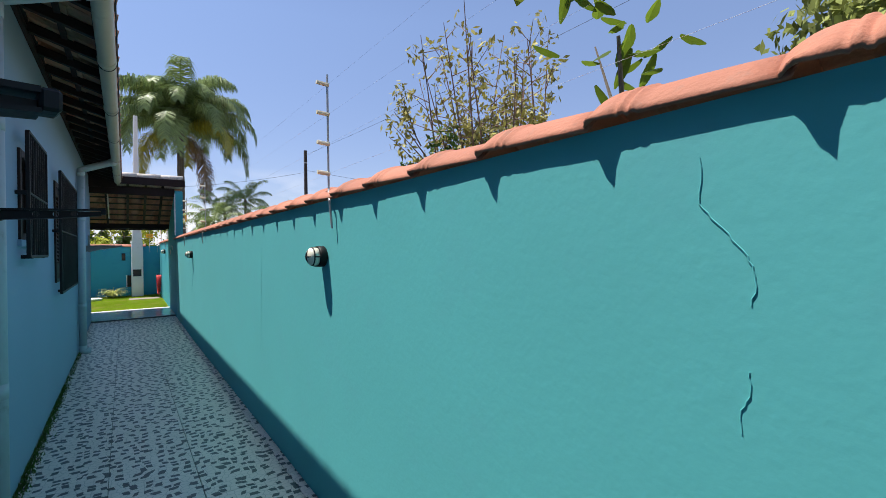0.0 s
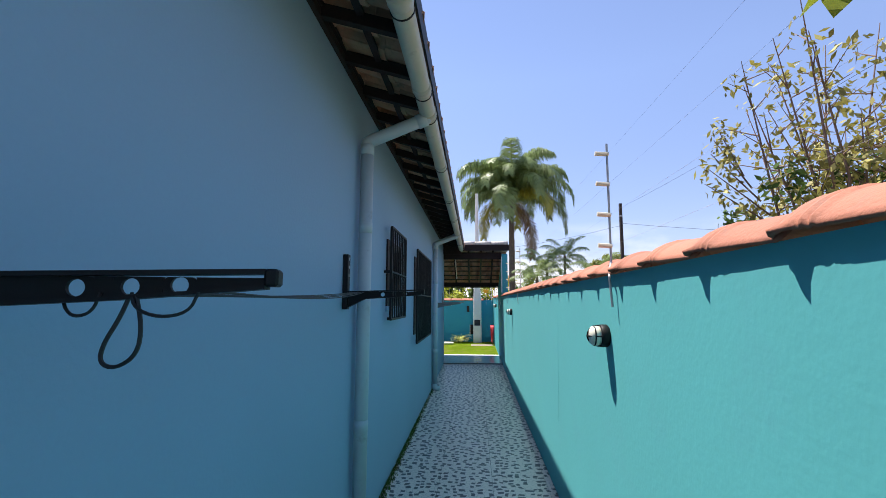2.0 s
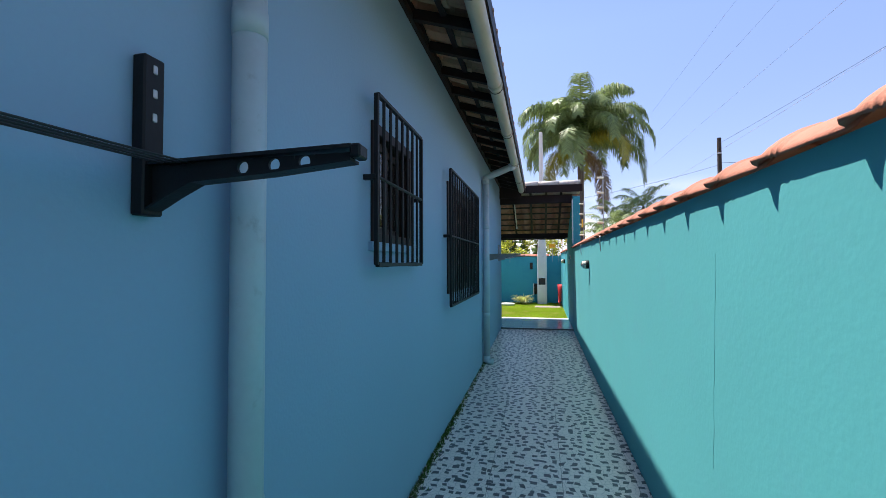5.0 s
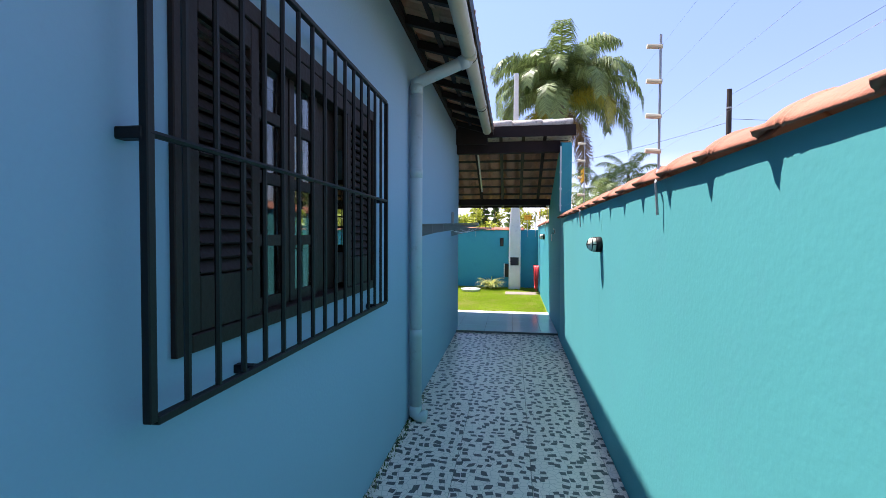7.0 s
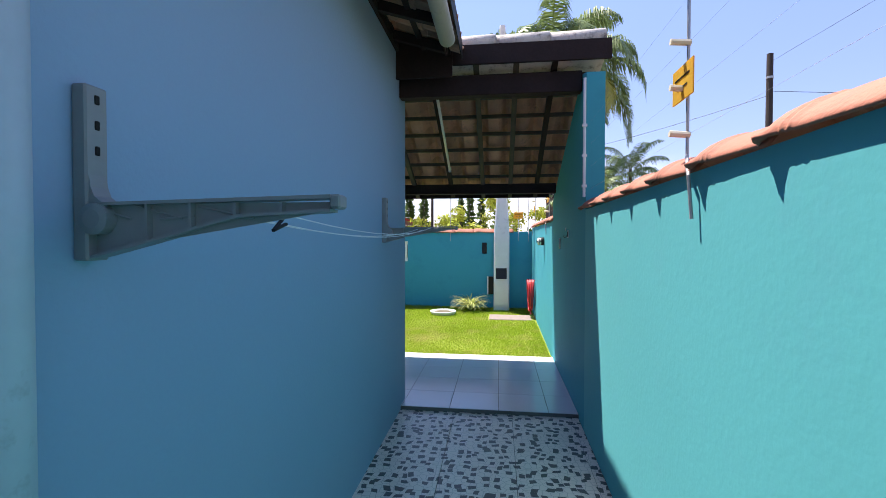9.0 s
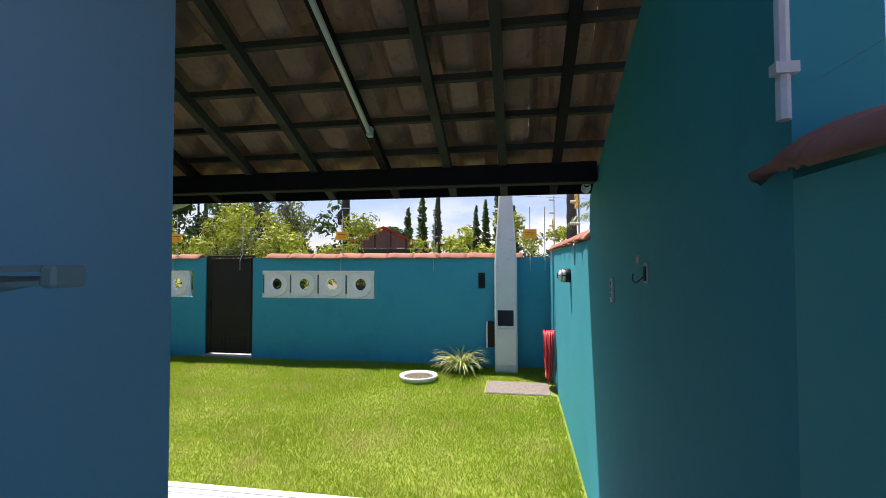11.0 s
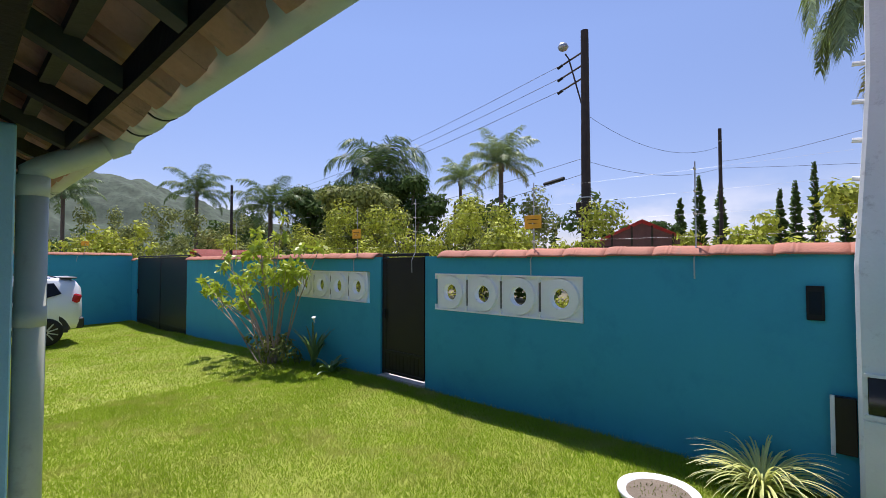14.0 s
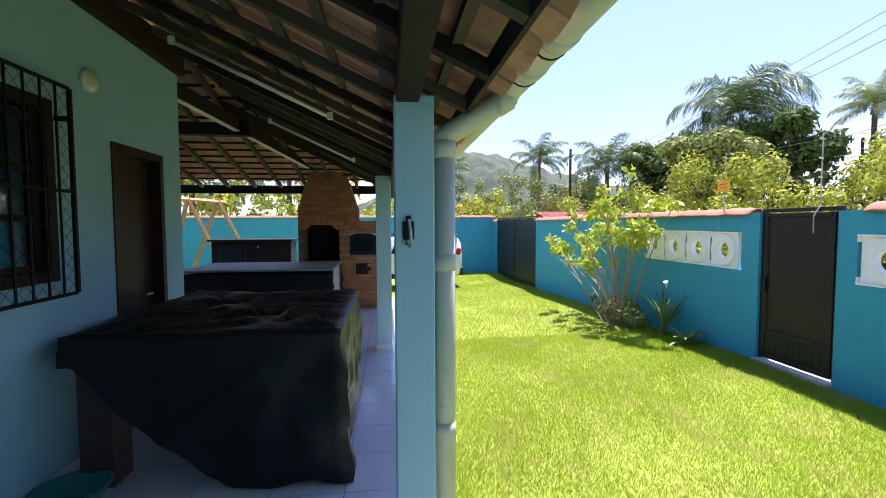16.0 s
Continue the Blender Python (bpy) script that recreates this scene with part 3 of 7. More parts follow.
def elbow_pipe(name, label, top, wall, foot, radius, material, clips=()):
    """A downpipe from the gutter to the wall, down to its shoe."""
    g = thing(name, label, "downpipe")
    t, w, f = Vector(top), Vector(wall), Vector(foot)
    d = (w - t).normalized()
    part("swan_neck", tube([t + Vector((0, 0, 0.03)), t, t + d * 0.04, w - d * 0.04, w, w - Vector((0, 0, 0.06))], [radius] * 6, 14), material, g, smooth=True)
    part("collar", tube([t - d * 0.005, t + d * 0.07], radius * 1.13, 14), material, g, smooth=True)
    part("collar", tube([w - Vector((0, 0, 0.02)), w - Vector((0, 0, 0.10))], radius * 1.06, 14), material, g, smooth=True)
    part("pipe", tube([w - Vector((0, 0, 0.05)), f + Vector((0, 0, 0.09))], radius, 14), material, g, smooth=True)
    for z in clips:
        part("collar", tube([(f.x, f.y, z - 0.04), (f.x, f.y, z + 0.04)], radius * 1.045, 14), material, g, smooth=True)
    part("shoe", tube([f + Vector((0, 0, 0.13)), f + Vector((0, 0, 0.06)), f + Vector((0.03, 0.0, 0.035)), f + Vector((0.10, 0.0, 0.03))], radius * 1.1, 14), material, g, smooth=True)
    return g


gutter_run("gutter", "round cream gutter under the house eaves", ((0.472, -6, 3.21), (0.468, 12.25, 3.15)), 0.060, [0.1, 0.25, 0.4, 0.46, 0.508, 0.53, 0.6, 0.68, 0.76, 0.85, 0.93], PVC, True)
gutter_run("porch_gutter", "cream gutter along the porch eaves", ((1.66, 15.175, 2.355), (-8.9, 15.175, 2.335)), 0.065, [0.255, 0.283, 0.32, 0.5, 0.7], PVC, True)
elbow_pipe("porch_downpipe", "cream downpipe beside the porch column", (-1.62, 15.165, 2.295), (-1.70, 14.885, 2.13), (-1.70, 14.885, 0.09), 0.05, PVC, (1.55, 0.75))
elbow_pipe("downpipe", "painted downpipe on the house wall with a swan neck", (0.455, 3.68, 3.13), (HX + 0.065, 3.68, 2.955), (HX + 0.065, 3.68, 0.0), 0.048, GREYPVC, (2.3, 0.9))
elbow_pipe("downpipe", "painted downpipe on the house wall beside the window", (0.452, 9.57, 3.115), (HX + 0.065, 9.57, 2.945), (HX + 0.065, 9.57, 0.02), 0.052, GREYPVC, (2.17, 0.78))

# ---- coping tiles ----


def coping_mesh(width, swell=1.0):
    """A clay coping tile arched over the wall, with one barrel and two beads along its edge; it runs from y = 0 to -width."""
    prof = [(0.0, 0.004), (0.010, 0.009), (0.020, 0.014), (0.034, 0.019), (0.050, 0.0225), (0.072, 0.024), (0.090, 0.0225), (0.100, 0.016), (0.106, 0.024), (0.117, 0.0235), (0.123, 0.0145), (0.131, 0.0135), (0.137, 0.021), (0.146, 0.0205), (0.152, 0.0135), (0.18, 0.0125), (0.26, 0.009), (0.35, 0.004), (width + 0.015, -0.004)]
    arch = [(0.0, 0.0), (0.012, 0.013), (0.030, 0.032), (0.055, 0.051), (0.085, 0.066), (0.115, 0.075), (0.14, 0.076), (0.17, 0.069), (0.20, 0.050), (0.228, 0.022)]
    nub = {0.010: 0.006, 0.020: 0.021, 0.034: 0.029, 0.050: 0.013}
    verts, faces = [], []
    n, k = len(prof), len(arch)
    for low in (0, 1):
        for i, (d, h) in enumerate(arch):
            (d0, h0), (d1, h1) = arch[max(i - 1, 0)], arch[min(i + 1, k - 1)]
            t = math.hypot(d1 - d0, h1 - h0)
            nx, nz = -(h1 - h0) / t, (d1 - d0) / t
            for u, v in prof:
                o = v * swell - (0.014 if low else 0.0)
                verts.append((d + nx * o * (0.35 if i == 0 else 1.0) - (nub.get(u, 0.0) * swell if i == 0 else 0.0) + random.uniform(-0.0012, 0.0012), -u, h + nz * o))
    for low in (0, 1):
        o = low * n * k
        for i in range(k - 1):
            for j in range(n - 1):
                q = (o + i * n + j, o + (i + 1) * n + j, o + (i + 1) * n + j + 1, o + i * n + j + 1)
                faces.append(q[::-1] if low else q)
    o = n * k
    for j in range(n - 1):
        faces.append((j, j + 1, o + j + 1, o + j))
        e = (k - 1) * n
        faces.append((e + j, o + e + j, o + e + j + 1, e + j + 1))
    for i in range(k - 1):
        faces.append((i * n, o + i * n, o + (i + 1) * n, (i + 1) * n))
        faces.append((i * n + n - 1, (i + 1) * n + n - 1, o + (i + 1) * n + n - 1, o + i * n + n - 1))
    me = raw("coping_tile", verts, faces)
    b = bmesh.new()
    b.from_mesh(me)
    bmesh.ops.recalc_face_normals(b, faces=b.faces[:])
    b.to_mesh(me)
    b.free()
    me.materials.append(CLAY)
    me.polygons.foreach_set("use_smooth", [True] * len(me.polygons))
    return me


COPINGS = [coping_mesh(0.431) for _ in range(3)]
FLAT_COPING = coping_mesh(0.42, 0.42)


def copings():
    for k in range(-15, 42):
        y = 0.755 + 0.431 * k
        if 12.9 < y < 15.35 or y > FY + 0.02:
            continue
        ob = link("coping_tile", COPINGS[k % 3], None, bpy.data.objects["wall_east" if y < 13 else "wall_garden_east"])
        ob.matrix_world = pose(WX - 0.025, y + random.uniform(-0.006, 0.006), 1.922 + random.uniform(-0.003, 0.003), 0, 0, random.uniform(-0.6, 0.6))
    wall = bpy.data.objects["wall_street"]
    for i in range(45):
        x = LX + 0.0 + 0.42 * i
        if -4.5 < x < -3.3 or -16.6 < x < -11.9 or x + 0.42 > WX:
            continue
        ob = link("coping_tile", FLAT_COPING, None, wall)
        ob.matrix_world = pose(x, FY - 0.04, 1.825 + random.uniform(-0.003, 0.003), 0, 0, 90)
    wall = bpy.data.objects["wall_west"]
    for i in range(36):
        ob = link("coping_tile", FLAT_COPING, None, wall)
        ob.matrix_world = pose(LX + 0.04, 3.6 + 0.42 * i, 1.99, 0, 0, 180)


copings()

# ---- porch columns ----


def column(x0, x1, y0, y1, top, label):
    c = thing("porch_column", label, "column", group="porch columns")
    part("shaft", box(x0, x1, y0, y1, PZ - 0.2, top, 0.006), PALE, c)
    part("skirting", box(x0 - 0.012, x1 + 0.012, y0 - 0.012, y1 + 0.012, PZ - 0.2, PZ + 0.085, 0.004), WHITE, c, "white tile skirting")
    return c


column(-1.74, -1.575, 14.65, 14.825, 2.285, "pale blue square porch column with a black hook")
column(-5.50, -5.32, 14.47, 14.66, 2.34, "pale blue square porch column on a white skirting")
column(-8.95, -8.75, 14.47, 14.66, 2.34, "pale blue square porch column near the barbecue")

# ---- street wall fittings ----


def pierced_block():
    """A white block 0.48 x 0.44 with a round opening in a raised ring and corner recesses."""
    b = bmesh.new()
    w, h, n = 0.2265, 0.222, 24
    ring = [(math.cos(2 * math.pi * k / n), math.sin(2 * math.pi * k / n)) for k in range(n)]
    loops = []
    for front in (True, False):
        rims = ((0.097, 0.012), (0.106, 0.0), (0.196, 0.0), (0.203, 0.034)) if front else ((0.203, 0.07), (0.196, 0.07), (0.106, 0.07), (0.097, 0.07))
        sq = []
        rows = [[b.verts.new((c * r, d, s * r)) for c, s in ring] for r, d in rims]
        for c, s in ring:
            k = max(abs(c) / w, abs(s) / h)
            corner = abs(abs(c) - abs(s)) < 0.01
            x, z = (math.copysign(w, c), math.copysign(h, s)) if corner else (c / k, s / k)
            sq.append(b.verts.new((x, 0.034 if front else 0.07, z)))
        loops.extend(rows + [sq] if front else [sq] + rows)
    for p, q in zip(loops, loops[1:] + loops[:1]):
        for k in range(n):
            b.faces.new((p[k], p[(k + 1) % n], q[(k + 1) % n], q[k]))
    for c in (-1, 1):
        box(-0.242, 0.242, 0.002, 0.06, c * 0.214 - 0.009, c * 0.214 + 0.009, bm=b)
        for e in (-1, 1):
            box(c * 0.234 - 0.0079, c * 0.234 + 0.0079, 0.004, 0.06, e * 0.180 - 0.0245, e * 0.180 + 0.0245, bm=b)
    me = to_mesh(b, "pierced_block")
    me.materials.append(BLOCK)
    return me


def block_panels():
    me = pierced_block()
    for x0, zc in ((-3.10, 1.403), (-6.40, 1.40)):
        p = thing("block_panel", "row of four white pierced concrete blocks in the street wall", "block panel", group="pierced block panels")
        for i in range(4):
            ob = link("pierced_block", me, None, p)
            ob.matrix_world = pose(x0 + 0.242 + i * 0.4845, FY - 0.012, zc)
            # dark strip behind each open slot stands in for the shade there
            if i:
                part("joint", box(x0 + i * 0.4845 - 0.0135, x0 + i * 0.4845 + 0.0135, FY + 0.03, FY + 0.05, zc - 0.15, zc + 0.15), GROUT, p, "dark strip that gives the open slot its shade")


block_panels()


def gate(name, x0, x1, z0, z1, leaves, label):
    g = thing(name, label, "gate")
    y = FY + 0.05
    for x in (x0, x1 - 0.04):
        part("jamb", box(x, x + 0.04, y - 0.02, y + 0.03, z0, z1, 0.004), GATE, g)
    part("head", box(x0 + 0.04, x1 - 0.04, y - 0.02, y + 0.03, z1 - 0.04, z1, 0.004), GATE, g)
    w = (x1 - x0 - 0.09) / leaves
    for i in range(leaves):
        a = x0 + 0.045 + i * w
        leaf = part("leaf_frame", box(a, a + 0.035, y - 0.025, y + 0.02, z0 + 0.02, z1 - 0.05, 0.003), GATE, g)
        part("leaf_frame", box(a + w - 0.04, a + w - 0.005, y - 0.025, y + 0.02, z0 + 0.02, z1 - 0.05, 0.003), GATE, g)
        for z in (z0 + 0.02, z0 + 0.30, z1 - 0.09):
            part("rail", box(a + 0.035, a + w - 0.04, y - 0.03, y + 0.02, z, z + 0.035, 0.003), GATE, g)
        part("panel", box(a + 0.035, a + w - 0.04, y - 0.012, y + 0.002, z0 + 0.335, z1 - 0.09, 0.002), GATE, g, "smooth dark sheet")
        part("trim_bead", box(a + 0.035, a + 0.05, y - 0.02, y - 0.012, z0 + 0.335, z1 - 0.09, 0.002), GATE, g)
        part("trim_bead", box(a + w - 0.055, a + w - 0.04, y - 0.02, y - 0.012, z0 + 0.335, z1 - 0.09, 0.002), GATE, g)
        n = max(8, int(w / 0.075))
        ww = (w - 0.075) / n
        for k in range(n):
            part("kick_slat", box(a + 0.036 + k * ww, a + 0.033 + (k + 1) * ww, y - 0.016, y, z0 + 0.055, z0 + 0.30, 0.003), GATE, g)
    part("lock", box(x0 + 0.05, x0 + 0.09, y - 0.045, y - 0.025, (z0 + z1) / 2 - 0.07, (z0 + z1) / 2 + 0.07, 0.004), IRON, g)
    return g


gate("pedestrian_gate", -4.16, -3.28, 0.215, 1.885, 1, "dark sheet-metal pedestrian gate, closed")
gate("car_gate", -16.35, -11.80, -0.30, 1.96, 2, "wide dark sheet-metal car gate, closed")
struct("gate_threshold", box(-4.16, -3.28, FY - 0.05, FY + 0.15, -0.2, 0.205), RIDGE, "pale threshold under the gate")


def wall_lamp(y, z):
    """A round bulkhead lamp with a caged glass, on the wall x = WX, facing -x."""
    g = thing("wall_lamp", "round caged bulkhead lamp on the turquoise wall", "lamp", group="bulkhead lamps")
    rot = pose(WX, y, z) @ pose(0, 0, 0, 0, -90, 0)
    part("base", turned(lathe([(0.056, 0.0), (0.064, 0.008), (0.064, 0.038), (0.060, 0.048)], 22), rot), IRON, g, "black round base", True)
    part("glass", turned(lathe([(0.053, 0.044), (0.056, 0.070), (0.052, 0.092), (0.034, 0.107), (0.01, 0.110)], 22), rot), GLASSY, g, "frosted glass dome", True)
    for a in (0, 90):
        pts = [Vector((0.059 * math.cos(t), 0, 0.044 + 0.073 * math.sin(t))) for t in (math.pi * k / 10 for k in range(11))]
        part("cage_bar", turned(tube(pts, 0.0045, 6), rot @ pose(0, 0, 0, 0, 0, a)), IRON, g)
    part("cage_ring", turned(tube([Vector((0.054 * math.cos(t), 0.054 * math.sin(t), 0.080)) for t in (2 * math.pi * k / 20 for k in range(21))], 0.0045, 6), rot), IRON, g)
    return g


wall_lamp(3.11, 1.575)
wall_lamp(9.64, 1.57)
wall_lamp(16.14, 1.64)


def service_pole():
    g = thing("service_pole", "tapered white concrete service pole with a meter window", "pole")
    z0 = 0.0
    prof = [(z0, 0.165, 0.12), (1.75, 0.165, 0.12), (1.80, 0.162, 0.118), (2.5, 0.115, 0.10), (2.95, 0.088, 0.085), (6.15, 0.062, 0.065), (6.20, 0.055, 0.06)]
    b = bmesh.new()
    rings = []
    for z, hx, hy in prof:
        c = 0.02
        pts = [(-hx + c, -hy), (hx - c, -hy), (hx, -hy + c), (hx, hy - c), (hx - c, hy), (-hx + c, hy), (-hx, hy - c), (-hx, -hy + c)]
        rings.append([b.verts.new((0.92 + x, 18.60 + y, z)) for x, y in pts])
    for r, s in zip(rings, rings[1:]):
        for k in range(8):
            b.faces.new((r[k], r[(k + 1) % 8], s[(k + 1) % 8], s[k]))
    b.faces.new(rings[-1])
    part("shaft", b, WHITE, g)
    f = 18.60 - 0.12
    m = part("meter_window", box(0.80, 1.03, f - 0.006, f + 0.02, 0.83, 1.06, 0.003), CARGLASS, g, "dark glazed meter window")
    part("meter_frame", box(0.785, 1.045, f - 0.014, f + 0.01, 1.06, 1.08), WHITE, g)
    part("meter_frame", box(0.785, 1.045, f - 0.014, f + 0.01, 0.80, 0.828), WHITE, g)
    part("cover_plate", box(0.775, 1.065, f - 0.012, f + 0.01, 0.26, 0.79, 0.003), WHITE, g)
    lamp = part("floodlight", turned(box(-0.09, 0.09, -0.03, 0.03, -0.08, 0.08, 0.006), pose(0.77, 18.46, 3.62, 0, 40, -20)), IRON, g, "square black floodlight")
    part("glass", turned(box(-0.07, 0.07, -0.034, -0.03, -0.06, 0.06, 0.002), pose(0.77, 18.46, 3.62, 0, 40, -20)), GLASSY, lamp)
    part("lamp_arm", tube([(0.79, 18.48, 3.6), (0.87, 18.55, 3.6)], 0.012, 6), IRON, g)
    for z in (2.3, 2.55, 2.8, 3.05):
        part("insulator", tube([(0.84 - 0.02 * (3.1 - z), 18.6, z), (0.77 - 0.02 * (3.1 - z), 18.6, z + 0.01)], 0.016, 8), WHITE, g)
    return g


service_pole()

# ---- windows and door ----


def louvre(name, y0, y1, z0, z1, x, parent):
    """A louvred shutter in the plane x, its stiles, rails and slats."""
    sh = part(name, box(x - 0.03, x, y0, y0 + 0.05, z0, z1, 0.003), WINDOW, parent, "brown louvred shutter")
    part("stile", box(x - 0.03, x, y1 - 0.05, y1, z0, z1, 0.003), WINDOW, sh)
    for a, c in ((z0, z0 + 0.16), (z1 - 0.09, z1)):
        part("rail", box(x - 0.03, x, y0 + 0.05, y1 - 0.05, a, c, 0.003), WINDOW, sh)
    z = z0 + 0.17
    while z < z1 - 0.11:
        part("slat", sweep([(-0.03, 0.028), (-0.022, 0.034), (0.002, 0.0), (-0.006, -0.006)], pose(x, y0 + 0.05, z), pose(x, y1 - 0.05, z)), WINDOW, sh)
        z += 0.043


def glazed(y0, y1, z0, z1, x, rows, parent):
    part("sash_frame", box(x - 0.03, x, y0, y0 + 0.045, z0, z1, 0.003), WINDOW, parent)
    part("sash_frame", box(x - 0.03, x, y1 - 0.045, y1, z0, z1, 0.003), WINDOW, parent)
    h = (z1 - z0 - 0.05) / rows
    for r in range(rows + 1):
        part("glazing_bar", box(x - 0.028, x - 0.002, y0 + 0.045, y1 - 0.045, z0 + r * h, z0 + r * h + 0.045, 0.002), WINDOW, parent)
    for r in range(rows):
        p = part("pane", box(x - 0.018, x - 0.013, y0 + 0.045, y1 - 0.045, z0 + r * h + 0.045, z0 + (r + 1) * h), GLASS, parent)
        p.visible_shadow = False


def side_window(name, hole, label, shutters):
    y0, y1, z0, z1 = hole
    w = thing(name, label, "window", kind="structure")
    x = HX - 0.005
    for a, c, p, q in ((y0, y0 + 0.06, z0, z1), (y1 - 0.06, y1, z0, z1), (y0 + 0.06, y1 - 0.06, z1 - 0.06, z1), (y0 + 0.06, y1 - 0.06, z0, z0 + 0.05)):
        part("window_frame", box(x - 0.13, x + 0.022, a, c, p, q, 0.003), WINDOW, w)
    if shutters:
        louvre("shutter", y0 + 0.06, 7.24, z0 + 0.05, z1 - 0.06, x + 0.01, w)
        louvre("shutter", 8.09, y1 - 0.06, z0 + 0.05, z1 - 0.06, x + 0.01, w)
        glazed(7.26, 7.52, z0 + 0.05, z1 - 0.06, x - 0.03, 4, w)
        glazed(7.53, 7.80, z0 + 0.05, z1 - 0.06, x - 0.03, 4, w)
        part("inner_shutter", box(x - 0.09, x - 0.065, 7.80, 8.09, z0 + 0.05, z1 - 0.06), WINDOW, w)
        part("top_rail", box(x - 0.06, x + 0.018, 7.24, 8.09, z1 - 0.13, z1 - 0.06, 0.003), WINDOW, w)
    else:
        ym = (y0 + y1) / 2
        glazed(y0 + 0.06, ym, z0 + 0.05, z1 - 0.06, x - 0.03, 1, w)
        glazed(ym, y1 - 0.06, z0 + 0.05, z1 - 0.06, x - 0.055, 1, w)
        part("window_sill", box(x - 0.10, x + 0.03, y0 - 0.03, y1 + 0.03, z0 - 0.05, z0, 0.004), BLUE, w)
    return w


side_window("window_1", W1, "small dark glazed window behind an iron grille", False)
side_window("window_2", W2, "brown wooden window with louvred shutters behind an iron grille", True)
# dark wood-coloured board added inside the room, behind the shuttered window
struct("window_lining", box(HX - 0.9, HX - 0.87, 6.5, 8.9, 1.0, 2.7), DOORWOOD, "dark board inside the room behind the shuttered window")


def grille(name, y0, y1, z0, z1, n, label):
    g = thing(name, label, "window grille", group="window grilles")
    x = HX + 0.068
    for y in (y0, y1):
        part("frame_bar", box(x - 0.012, x + 0.012, y - 0.012, y + 0.012, z0, z1, 0.003), IRON, g)
    for z in (z0, z1):
        part("frame_bar", box(x - 0.012, x + 0.012, y0 + 0.012, y1 - 0.012, z - 0.011, z + 0.011, 0.003), IRON, g)
    zm = z0 + (z1 - z0) * 0.51
    part("middle_rod", tube([(x + 0.004, y0, zm), (x + 0.004, y1, zm)], 0.009, 6), IRON, g)
    for i in range(1, n):
        y = y0 + (y1 - y0) * i / n
        part("bar", tube([(x, y, z0), (x, y, z1)], 0.009, 6), IRON, g)
    for y, z in ((y0, zm), (y1, zm), (y0 + (y1 - y0) * 0.22, z0), (y0 + (y1 - y0) * 0.9, z0)):
        part("fixing_lug", box(HX - 0.01, x, y - 0.016, y + 0.016, z - 0.014, z + 0.014, 0.003), IRON, g)
    return g


grille("window_grille", 4.71, 5.60, 1.595, 2.485, 8, "black iron grille standing off the small window")
grille("window_grille", 6.675, 8.62, 1.195, 2.495, 16, "black iron grille standing off the shuttered window")


def front_window():
    w = thing("window_3", "brown wooden window with a diamond-mesh iron grille under the porch", "window", kind="structure")
    x0, x1, z0, z1 = W3
    y = 12.56
    for a, c, p, q in ((x0, x0 + 0.07, z0, z1), (x1 - 0.07, x1, z0, z1), (x0 + 0.07, x1 - 0.07, z1 - 0.07, z1), (x0 + 0.07, x1 - 0.07, z0, z0 + 0.07)):
        part("window_frame", box(a, c, y - 0.13, y + 0.012, p, q, 0.003), WINDOW, w)
    for i in range(2):
        a = x0 + 0.07 + i * 0.565
        for c in (a, a + 0.515):
            part("sash_frame", box(c, c + 0.05, y - 0.07, y - 0.04, z0 + 0.07, z1 - 0.07), WINDOW, w)
        for k in range(4):
            z = z0 + 0.07 + k * 0.30
            part("glazing_bar", box(a + 0.05, a + 0.515, y - 0.068, y - 0.042, z, z + 0.04), WINDOW, w)
        pn = part("pane", box(a + 0.05, a + 0.515, y - 0.058, y - 0.053, z0 + 0.1, z1 - 0.1), GLASS, w)
        pn.visible_shadow = False
    g = thing("mesh_grille", "black iron grille with diamond mesh before the porch window", "window grille", group="window grilles")
    gx0, gx1, gz0, gz1, gy = x0 - 0.03, x1 + 0.03, z0 - 0.08, z1 + 0.08, y + 0.09
    for gx in (gx0, gx1):
        part("frame_bar", box(gx - 0.012, gx + 0.012, gy - 0.012, gy + 0.012, gz0, gz1, 0.003), IRON, g)
    for gz in (gz0, (gz0 + gz1) / 2, gz1):
        part("frame_bar", box(gx0 + 0.012, gx1 - 0.012, gy - 0.01, gy + 0.01, gz - 0.01, gz + 0.01, 0.003), IRON, g)
    for i in range(1, 11):
        gx = gx0 + (gx1 - gx0) * i / 11
        part("bar", tube([(gx, gy, gz0), (gx, gy, gz1)], 0.008, 6), IRON, g)
    for gx in (gx0, gx1):
        part("fixing_lug", box(gx - 0.01, gx + 0.01, y - 0.005, gy, gz1 - 0.2, gz1 - 0.17), IRON, g)
    b = bmesh.new()
    step, k = 0.085, 0
    span = gx1 - gx0 + gz1 - gz0
    c = step
    while c < span:
        for s in (0, 1):
            pa = (max(0.0, c - (gz1 - gz0)), min(c, gz1 - gz0))
            pb = (min(c, gx1 - gx0), max(0.0, c - (gx1 - gx0)))
            fx = (lambda u: gx0 + u) if s == 0 else (lambda u: gx1 - u)
            tube([(fx(pa[0]), gy - 0.01, gz0 + pa[1]), (fx(pb[0]), gy - 0.01, gz0 + pb[1])], 0.0016, 4, b, False)
        c += step
    part("diamond_mesh", b, GATE, g, "thin diamond wire mesh")


front_window()


